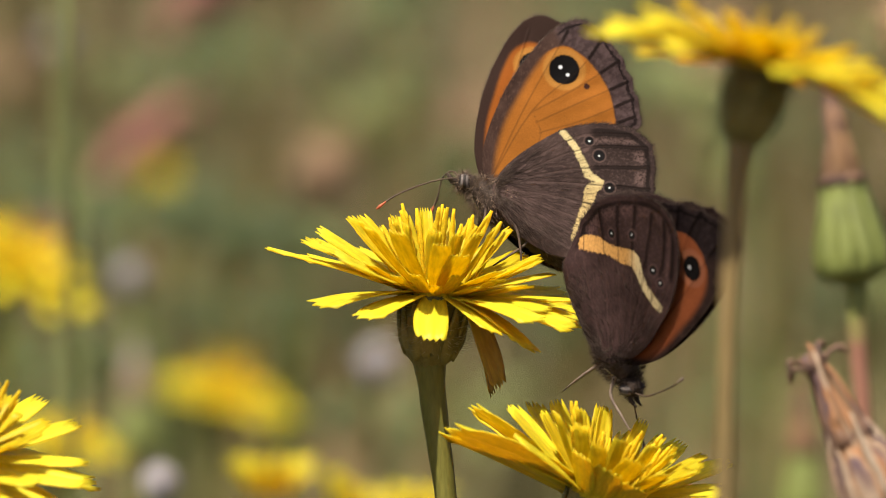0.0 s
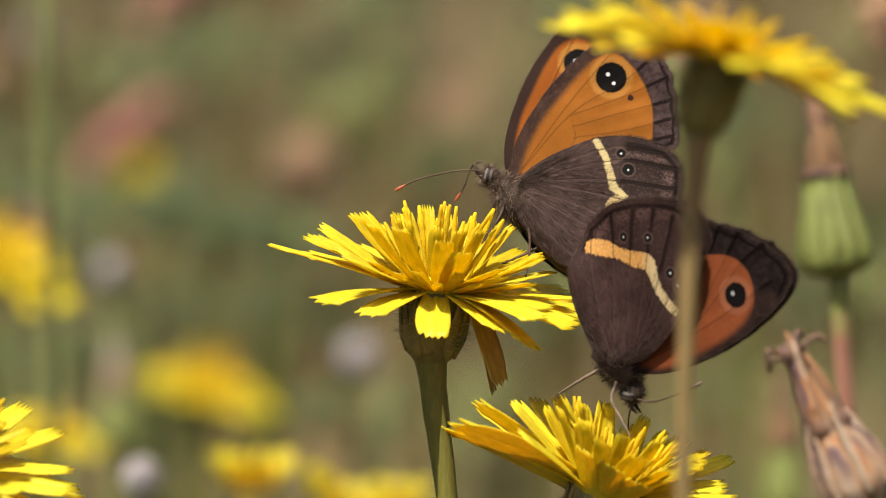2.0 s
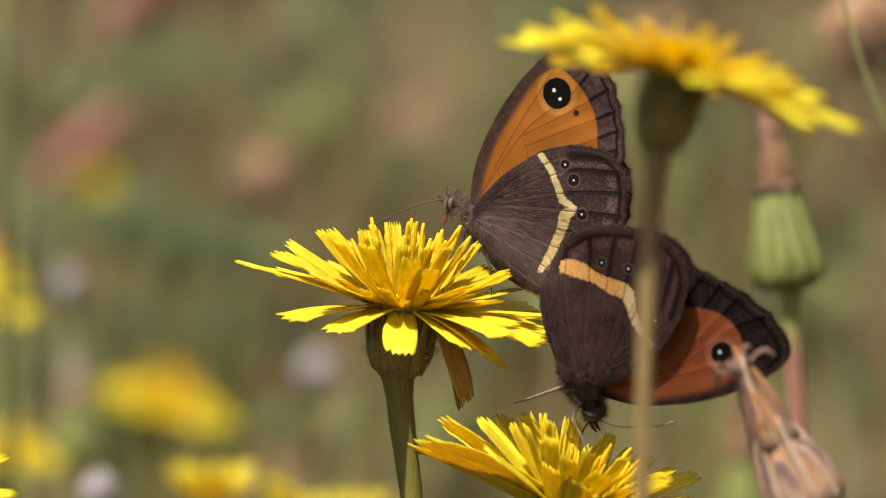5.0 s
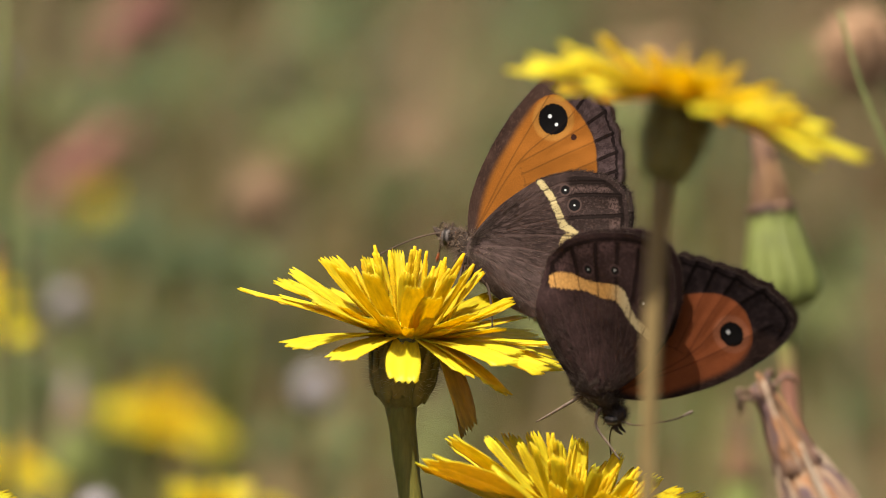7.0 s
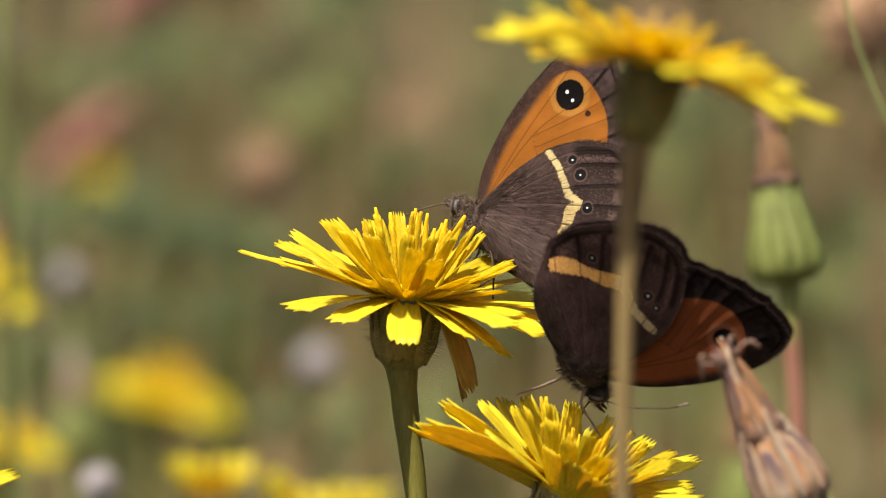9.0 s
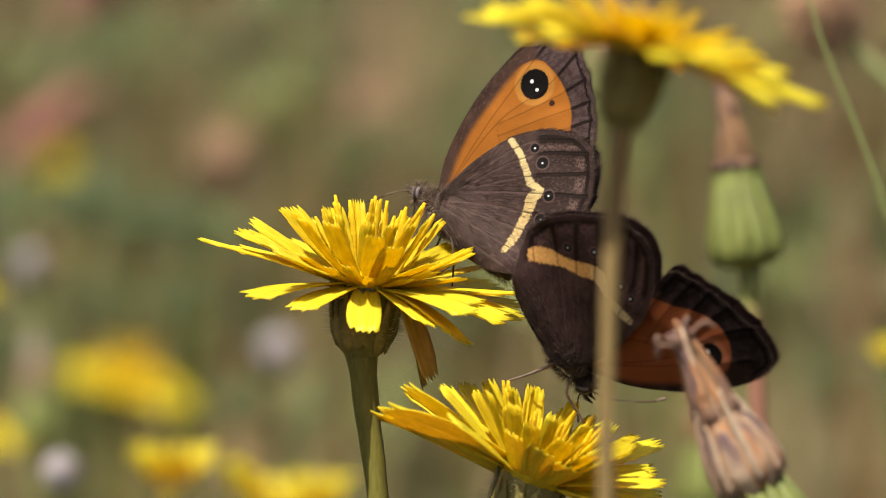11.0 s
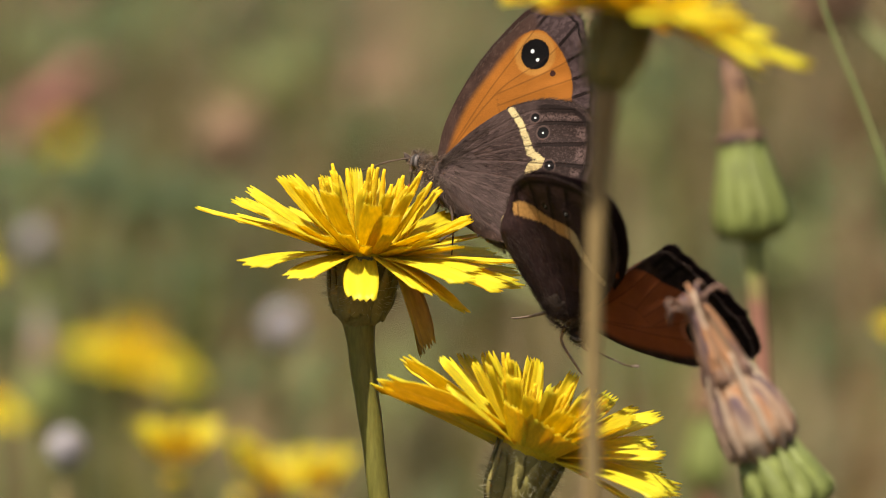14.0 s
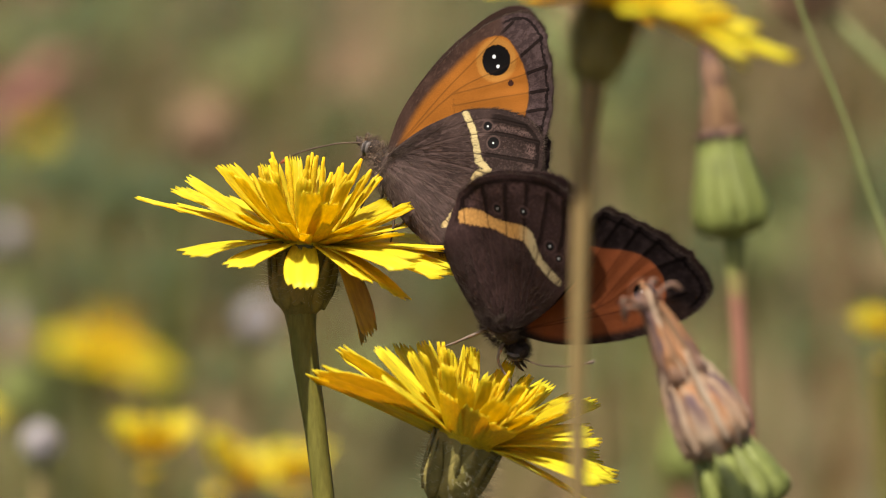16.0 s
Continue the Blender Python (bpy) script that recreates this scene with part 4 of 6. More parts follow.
butterfly_a, wings_a = butterfly(
    "brown and orange butterfly with upright wings feeding on a yellow flower", 5, SKINS_A, FUR,
    [[(-2.6, -0.3, 0.8), (-4.5, -0.9, 0.4), (-7.0, -1.5, -0.6), (-9.2, -1.8, -1.8), (-10.6, -1.6, -2.9)],
     [(-2.6, 0.3, 0.9), (-3.4, 0.9, 1.7), (-4.0, 1.6, 1.5), (-4.6, 3.0, -0.6), (-5.2, 3.6, -2.0)]],
    [([(-0.6, -0.8, -1.4), (-0.4, -1.6, -2.8), (-0.9, -1.7, -4.6), (-1.2, -1.5, -5.4)], False), ([(0.8, -1.0, -2.3), (2.4, -1.9, -4.2), (2.9, -2.0, -6.4), (3.0, -2.0, -8.6)], False),
     ([(1.8, -0.8, -3.0), (3.6, -1.2, -5.2), (1.6, -1.4, -7.0), (0.4, -1.2, -7.8)], False), ([(-0.2, 1.0, -1.6), (-0.8, 1.8, -3.4), (-1.8, 1.8, -5.2)], False)],
    [(2.6, 0, -2.9), (4.6, 0, -4.6), (6.4, 0.1, -6.2), (7.9, 0.2, -7.2)], HIND_BAND, ((1.008, 1.034), (1.014, 0.987)), 1.1)
butterfly_b, wings_b = butterfly(
    "dark brown and orange butterfly hanging head down, opening its wings", 9, SKINS_B, FUR_DARK,
    [[(-2.6, 0.3, 0.8), (-2.4, 0.8, 3.0), (-1.4, 1.4, 5.4), (-0.2, 2.0, 7.8), (0.9, 2.2, 9.4)],
     [(-2.6, -0.3, 0.8), (-4.2, -1.2, -0.6), (-6.0, -2.2, -1.4), (-8.2, -3.2, -1.8), (-9.6, -3.6, -1.8)]],
    [([(-1.2, 1.2, -0.6), (-2.6, 1.6, -0.8), (-4.6, 1.6, 0.6), (-5.9, 1.4, 1.5)], True), ([(0.2, 1.2, -1.8), (-1.2, 1.8, -3.6), (-2.4, 2.0, -5.2), (-3.6, 1.9, -6.8)], True),
     ([(1.4, -0.8, -2.6), (1.6, -1.4, -5.0), (2.6, -1.4, -6.8)], False), ([(-0.4, -0.9, -1.6), (-1.4, -1.6, -3.0), (-2.4, -1.7, -4.4)], False)],
    [(2.6, 0, -2.9), (4.6, 0, -4.4), (6.6, 0, -5.6), (8.2, 0, -6.2)], HIND_BAND_B, ((1.056, 1.0), (0.935, 1.028)), 1.22)


# ---- ground and meadow ----
def ground_sheet():
    n = 60
    verts, faces = [], []
    for i in range(n + 1):
        for j in range(n + 1):
            x, y = (i / n - 0.5), (j / n - 0.5)
            x, y = 800 * x * abs(x) ** 2.4, 800 * y * abs(y) ** 2.4
            r = math.hypot(x, y)
            z = 0.02 * noise.noise((x * 1.3, y * 1.3, 0)) * min(1, r) - 0.01 if r < 40 else -0.01
            verts.append((x, y + 1.5, z))
    for i in range(n):
        for j in range(n):
            a = i * (n + 1) + j
            faces.append((a, a + n + 1, a + n + 2, a + 1))
    return tagged(mesh_object("ground", verts, faces, ground_material()), "dry meadow soil with low green growth", "ground", kind="structure")


def blade_field(name, material, count, seed, area, tall, wide, label, lean=0.35, clump=0.6, bias=0.0):
    """Grass blades, each a bent tapering strip, over an area (x0, x1, y0, y1); in metres."""
    rnd = random.Random(seed)
    verts, faces = [], []
    x0, x1, y0, y1 = area
    while len(verts) < count * 5:
        x, y = rnd.uniform(x0, x1), rnd.uniform(y0, y1)
        if rnd.random() < (math.hypot(x, y - 2.2) - 2.6) / 2.6:
            continue
        thick = noise.noise((x * 3.1 + seed, y * 2.1, 0.3))
        if thick * 1.6 + bias * 0.5 * math.tanh(4 * x / (1.2 + abs(y))) < rnd.uniform(-1, 1) * 0.7 - 0.25 + clump * 0.3:
            continue
        h = rnd.uniform(*tall) * (1 + 0.5 * thick) * (1.0 if y > 1.8 else 0.5)      # the patch about the flowers is low
        a = rnd.uniform(0, 2 * math.pi)
        b = rnd.uniform(0, lean) * h
        w = rnd.uniform(*wide)
        side = Vector((math.cos(a), math.sin(a), 0)) * w
        way = Vector((math.cos(a + 1.4), math.sin(a + 1.4), 0)) * b
        p = Vector((x, y, -0.01))
        k = len(verts)
        verts += [p - side, p + side, p + way * 0.3 + Vector((0, 0, h * 0.55)) + side * 0.8, p + way * 0.3 + Vector((0, 0, h * 0.55)) - side * 0.8, p + way + Vector((0, 0, h))]
        faces += [(k, k + 1, k + 2, k + 3), (k + 3, k + 2, k + 4)]
    return tagged(mesh_object(name, verts, faces, material), label, "grass", kind="stuff")


ground_sheet()
blade_field("green_grass", GRASS, 70000, 1, (-5.0, 5.0, -3.0, 7.2), (0.03, 0.13), (0.0015, 0.004), "olive green meadow grass", 1.1, bias=-1.6)
blade_field("dry_grass", STRAW, 30000, 2, (-5.0, 5.0, -3.0, 7.2), (0.03, 0.16), (0.001, 0.0028), "dry straw-coloured grass", 1.1, bias=1.8)
blade_field("low_leaves", LEAF, 19000, 3, (-5.0, 5.0, -3.0, 7.0), (0.03, 0.09), (0.006, 0.016), "low green meadow leaves", 1.2, bias=-0.8)


def down(a, b, k, *more):
    """Stem places: the given ones, then straight on to the ground."""
    pts = [sight(*p) for p in ((a, b, k), *more)]
    last = pts[-1]
    return [*pts, Vector((last.x + 0.003, last.y + 0.004, last.z * 0.45)), Vector((last.x - 0.004, last.y + 0.006, -0.012))]


# ---- the sharp flowers ----
flower_main = yellow_flower(sight(-1.25, -9.8, 1.0), (-3, 6), 21, "yellow hawkbit in full bloom carrying a butterfly", down(-1.0, -13.0, 1.0, (0.3, -23.0, 1.0)), (1.55, 1.25, 1.0, 0.95, 0.95),
                            rings=(15, 17, 16, 13), florets=25, brush=0.92, hang=((2, -60, 62), (-16, -58, 44), (12, -68, 22)), droop=-9, rise=(6, 15, 31, 54), gap=1.15, lips=((-152, 0, 12, 1.02), (-128, -7, 8, 0.82), (-94, -21, 2, 0.68), (-58, -9, -6, 0.74), (-36, -11, -8, 1.0)), skirt=((-150, 14, 0.95), (-138, 20, 0.85), (-122, 14, 0.62), (-108, 22, 0.66), (-92, 13, 0.55), (-76, 22, 0.62), (-62, 14, 0.6), (-46, 20, 0.8), (-30, 13, 0.95)))
flower_low = yellow_flower(sight(12.5, -28.2, 0.985), (3, 21), 33, "yellow hawkbit partly shaded below the butterflies", down(12.6, -33.0, 0.985), (1.5, 1.2, 1.0, 0.9), 0.988, rings=(12, 14, 14, 10), florets=26, brush=0.78, droop=3, rise=(9, 25, 41, 55), gap=1.6, lips=((184, 12, 40, 1.35), (172, 20, 30, 1.1), (-98, 52, 0, 0.62), (-70, 50, -4, 0.58), (-126, 50, 4, 0.58), (-24, 2, -8, 1.0)))
flower_edge = yellow_flower(sight(-45.8, -25.8, 0.97), (8, 6), 47, "yellow hawkbit lit by the sun", down(-45.4, -30.2, 0.97), (1.5, 1.2, 1.0, 0.9), rings=(14, 14, 11, 6), florets=36, droop=-14)
flower_front = yellow_flower(sight(27.7, 10.5, 0.84), (-8, 16), 58, "tall yellow hawkbit on a brownish stem before the butterflies", down(27.1, 4.5, 0.84, (26.3, -10.0, 0.84), (26.0, -23.0, 0.84)), (1.15, 0.78, 0.66, 0.66, 0.70, 0.75), 0.93,
                             rings=(20, 18, 15, 11), florets=26, brush=0.45, droop=0, rise=(0, 3, 7, 14), stem_mat=STEM_DRY, slim=0.70)

# ---- closed buds ----
bud_green = seed_bud(sight(35.7, 16.0, 1.18), sight(38.2, -3.0, 1.18), down(38.4, -8.0, 1.18, (38.8, -14.0, 1.18)), 61, "closed green seed bud with a withered tan and brown tip", radius=3.8, size=1.05, share_=0.49, full=0.78, tint=(STEM_TWO, None), dark=(WITHER_DARK, WITHER, WITHER_DARK))
bud_withered = seed_bud(sight(34.0, -9.8, 0.92), sight(44.0, -30.5, 0.92), down(44.6, -36.0, 0.92), 62, "withered drooping bud with twisted brown florets", radius=3.75, tuft=11, share_=0.30, pale=WITHER_PALE, curl=7, full=1.4, dark=(STREAKS, WITHER, STREAKS, WITHER_PALE, STREAKS, WITHER_DARK))
seed_bud(sight(33.4, -12.0, 1.5), sight(33.3, -25.5, 1.5), down(33.3, -31, 1.5), 63, "blurred closed bud with an orange faded tip", radius=3.0)

seed_bud(sight(-28.6, -8.8, 2.0), sight(-28.2, -19.0, 2.0), down(-28.0, -25, 2.0), 64, "blurred pale green bud with a white tuft", radius=4.2, share_=0.52, pale=WITHER_PALE, dark=(SEED, WITHER_PALE), tint=(STALK, None))

# ---- flowers behind ----
FLAT, CUP = (3, 11, 20, 34), (52, 62, 70, 78)
BACK = [(-20.7, -16.2, 2.2, 2, 14, 1.0, 12, FLAT), (-41.0, -4.5, 1.7, 10, 25, 1.0, 13, FLAT), (-16.4, -26.4, 1.5, 0, 4, 0.47, 14, CUP), (-10.9, -27.8, 1.55, 0, 34, 0.46, 15, CUP), (-2.4, -28.9, 1.6, 0, -8, 0.48, 16, CUP),
        (-35.5, -21.0, 1.8, 5, 10, 0.6, 17, FLAT), (51.8, -15.8, 1.5, 0, 0, 0.3, 18, CUP), (-26.5, 5.6, 3.6, 30, 0, 0.5, 19, FLAT)]
back_flowers = []
for a, b, k, lx, ly, size, seed, rise in BACK:
    back_flowers.append(yellow_flower(sight(a, b, k), (lx, ly), seed, "yellow hawkbit farther back in the meadow", down(a + 0.3, b - 6, k), (1.2, 1.0, 0.9, 0.9), size, (13, 11, 9, 6), 12, near=False, rise=rise))

# ---- seed heads, dry heads and leaves behind ----
for a, b, k, r, mat, name, label, category, long in [
        (-6.0, -10.4, 2.0, 3.7, SEED, "seed_head", "soft lavender-grey seed head", "seed head", 1.0), (-26.2, -21.6, 1.42, 2.7, SEED, "seed_head", "soft lavender-grey seed head", "seed head", 1.0),
        (-29.0, -2.6, 2.0, 2.8, SEED, "seed_head", "small pale seed head", "seed head", 1.5),
        (-6.5, -24.4, 1.7, 3.5, TAN, "seed_head", "pale tan seed head", "seed head", 1.0), (-35.8, 19.2, 3.0, 4.0, SEED, "seed_head", "far pale seed head", "seed head", 1.2),
        (-10.7, 7.2, 2.4, 7.6, TAN, "dry_flower_head", "dry tan round flower head", "flower head", 0.95), (44.4, 20.7, 1.38, 5.6, TAN_LIGHT, "dry_flower_head", "dry tan round flower head", "flower head", 1.1)]:
    seed_globe(sight(a, b, k), r, mat, int(100 + a), name, label, category, STALK if a > 40 else None, long, 0.30 if a > 40 else 0.0)


def leaf_plant(name, places, material, width, label, seed):
    """Long leaves or spikes on one foot; places are tip points."""
    tips = [sight(*p) for p in places]
    foot = Vector((sum(t.x for t in tips) / len(tips), tips[0].y + 0.02, -0.005))
    root = new(name)
    root.location = foot
    tagged(root, label, "plant")
    for i, t in enumerate(tips):
        d = t - foot
        mid = Vector((d.x * 0.35, d.y * 0.5, d.z * 0.6))
        v, f = tube_data([(0, 0, 0), mid, d], [0.8 * MM, width * 0.6 * MM, width * MM, width * 0.8 * MM, 0.3 * MM], 16, 6, 0.05, seed + i)
        mesh_object("leaf", v, f, material, root)
    return root


def sorrel(a, b, k, high, wide, lean, seed):
    """A reddish spike of many small seed scales."""
    rnd = random.Random(seed)
    c = sight(a, b, k)
    foot = Vector((c.x - 0.02, c.y, -0.005))
    root = new("sorrel_spike")
    root.location = foot
    tagged(root, "reddish pink sorrel spike in the meadow", "plant")
    plain_stem(root, c, foot, 0.9, STEM_RED, 0.0, seed)
    spots = []
    for i in range(480):
        t = rnd.uniform(-0.5, 0.5)
        r = wide * (1 - 1.5 * abs(t)) * rnd.uniform(0.2, 1)
        an = rnd.uniform(0, 6.28)
        spots.append((Vector((r * math.cos(an) + lean * t, r * math.sin(an), t * high)) * MM, (math.cos(an), math.sin(an), 0.4)))
    s = mesh_object("spike", *hair_data(spots, 5.0, 1.3, seed), PINK, root)
    s.location = c - foot
    return root


sorrel(-27.2, 9.8, 3.0, 20, 5.5, 20, 1)
sorrel(-22.5, 22.8, 3.0, 20, 7, 12, 2)
sorrel(-35.5, 1.6, 3.0, 12, 5, 0, 3)
leaf_plant("grass_tuft", [(-12.0, 0.2, 2.4), (-30.0, 4.5, 2.4), (-20.5, 2.5, 2.45)], STALK, 2.6, "bent green grass leaves", 5)

def leafy_sprig(a, b, k, wide, high, count, material, label, seed):
    """A thin stem with side twigs and a loose crown of small bent leaves."""
    rnd = random.Random(seed)
    c = sight(a, b, k)
    foot = Vector((c.x + rnd.uniform(-0.01, 0.01), c.y + 0.01, -0.008))
    root = new("leafy_plant")
    root.location = foot
    tagged(root, label, "plant")
    plain_stem(root, c, foot, 0.7, STEM, rnd.uniform(-0.006, 0.006), seed)
    verts, faces = [], []
    for i in range(count):
        an, r = rnd.uniform(0, 6.283), rnd.random() ** 0.6
        t = rnd.uniform(-1, 1)
        p = Vector((wide * r * math.cos(an), wide * r * math.sin(an), high * t)) * MM
        d = Vector((math.cos(an), math.sin(an), rnd.uniform(-0.5, 0.7))).normalized()
        e = d.cross(Vector((rnd.uniform(-0.4, 0.4), rnd.uniform(-0.4, 0.4), 1))).normalized()
        l, w = rnd.uniform(5, 11) * MM, rnd.uniform(1.2, 2.6) * MM
        n = len(verts)
        verts += [p, p + d * l * 0.45 + e * w, p + d * l - Vector((0, 0, 0.2 * l)), p + d * l * 0.45 - e * w, p + d * l * 0.5 + Vector((0, 0, 0.6 * w))]
        faces += [(n, n + 1, n + 4), (n + 1, n + 2, n + 4), (n + 2, n + 3, n + 4), (n + 3, n, n + 4)]
    crown = mesh_object("crown", verts, faces, material, root, "loose small leaves")
    crown.location = c - foot
    return root


for n_, (a, b, k, wide, high, count) in enumerate([
        (-18.4, 18.4, 3.2, 13, 7, 90), (-11.3, 17.0, 3.3, 7, 9, 60), (-24.0, 16.2, 3.4, 10, 5, 60), (-34.0, 4.6, 2.7, 12, 3, 70), (-28.5, 3.6, 2.6, 13, 3, 80), (-20.0, 2.3, 2.5, 12, 3, 80),
        (-15.2, 0.4, 2.5, 11, 2.5, 70), (-38.0, 8.0, 3.0, 10, 8, 60), (-18.0, -6.0, 3.0, 12, 6, 80), (-11.8, -6.2, 2.9, 9, 7, 70), (-25.5, -6.4, 2.8, 9, 6, 60), (-34.7, -10.2, 2.6, 10, 6, 60),
        (-4.0, 15.5, 3.6, 12, 5, 50), (-6.5, -15.5, 2.6, 12, 4, 60), (31.0, 12.0, 3.4, 9, 9, 40), (47.0, 2.0, 3.0, 10, 9, 50), (46.5, -13.0, 2.8, 9, 6, 50)]):
    leafy_sprig(a, b, k * 0.9, wide * 0.9, high * 0.9, int(count * 0.8), LEAF, "small green leafy plant in the meadow", 40 + n_)
rnd_ = random.Random(77)
for n_ in range(30):
    a, b, k = rnd_.uniform(-46, 56), rnd_.uniform(-16, 23), rnd_.uniform(2.5, 3.7)
    mat, words = rnd_.choice([(LEAF, "small green leafy plant in the meadow"), (LEAF, "small green leafy plant in the meadow"), (STALK, "light green meadow plant"), (STALK, "light green meadow plant"), (TAN, "dry tan meadow plant")])
    leafy_sprig(a, b, k, rnd_.uniform(4, 9), rnd_.uniform(3, 7), rnd_.randrange(16, 40), mat, words, 100 + n_)
leaf_plant("grass_stalk", [(-35.0, 27.0, 1.4)], STALK, 0.8, "thin green grass stalk", 7)
leaf_plant("grass_stalk", [(-24.5, 23.5, 2.6)], STALK, 1.4, "thin green grass stalk", 8)


def leaning_stalk(places, radius, label, seed, mat=STALK):
    """A slanting stalk through the given places down to the ground."""
    pts = [sight(*p) for p in places]
    d = pts[-1] - pts[-2]
    foot = pts[-1] + d * ((pts[-1].z + 0.012) / -d.z)
    stalk = tube("grass_stalk", [p - foot for p in pts] + [Vector((0, 0, 0))], [radius * 0.6 * MM, radius * 0.8 * MM, radius * MM, radius * 1.1 * MM, radius * 1.2 * MM], mat, None, 30, 8, 0.05, seed)
    stalk.location = foot
    return tagged(stalk, label, "grass")


leaning_stalk([(42.6, 24.5, 1.13), (44.07, 19.05, 1.13), (48.13, 8.56, 1.13), (52.19, -3.5, 1.13), (55.94, -14.53, 1.13)], 0.3, "thin light green slanting grass stalk", 12)

for n_, (a, b, k, radius, lean, mat, words) in enumerate([
        (-36.0, 23.5, 1.9, 0.9, 1.2, STALK, "light green upright grass stalk"), (-33.5, 12.0, 2.2, 1.0, -0.8, STALK, "light green upright grass stalk"), (-29.5, 9.0, 2.0, 0.7, 0.6, STALK, "light green upright grass stalk"),
        (-15.0, 24.0, 2.8, 0.9, -1.5, STEM_DRY, "dry brown upright stalk"), (-3.0, 21.0, 2.9, 1.0, 0.9, STEM_DRY, "dry brown upright stalk"), (33.0, 25.0, 2.6, 0.9, -0.6, STEM_DRY, "dry brown upright stalk"),
        (46.5, 12.0, 2.4, 0.9, 0.7, STEM_RED, "reddish upright meadow stalk"), (51.0, 22.0, 2.7, 1.0, -0.9, STEM_DRY, "dry brown upright stalk"), (29.0, 4.0, 2.4, 0.8, 0.5, STALK, "light green upright grass stalk"), (-40.0, 8.0, 2.3, 0.9, 0.8, STALK, "light green upright grass stalk")]):
    leaning_stalk([(a, b, k), (a + lean * 0.5, b - 8.0, k), (a + lean, b - 16.0, k), (a + lean * 1.3, b - 24.0, k)], radius, words, 30 + n_, mat)


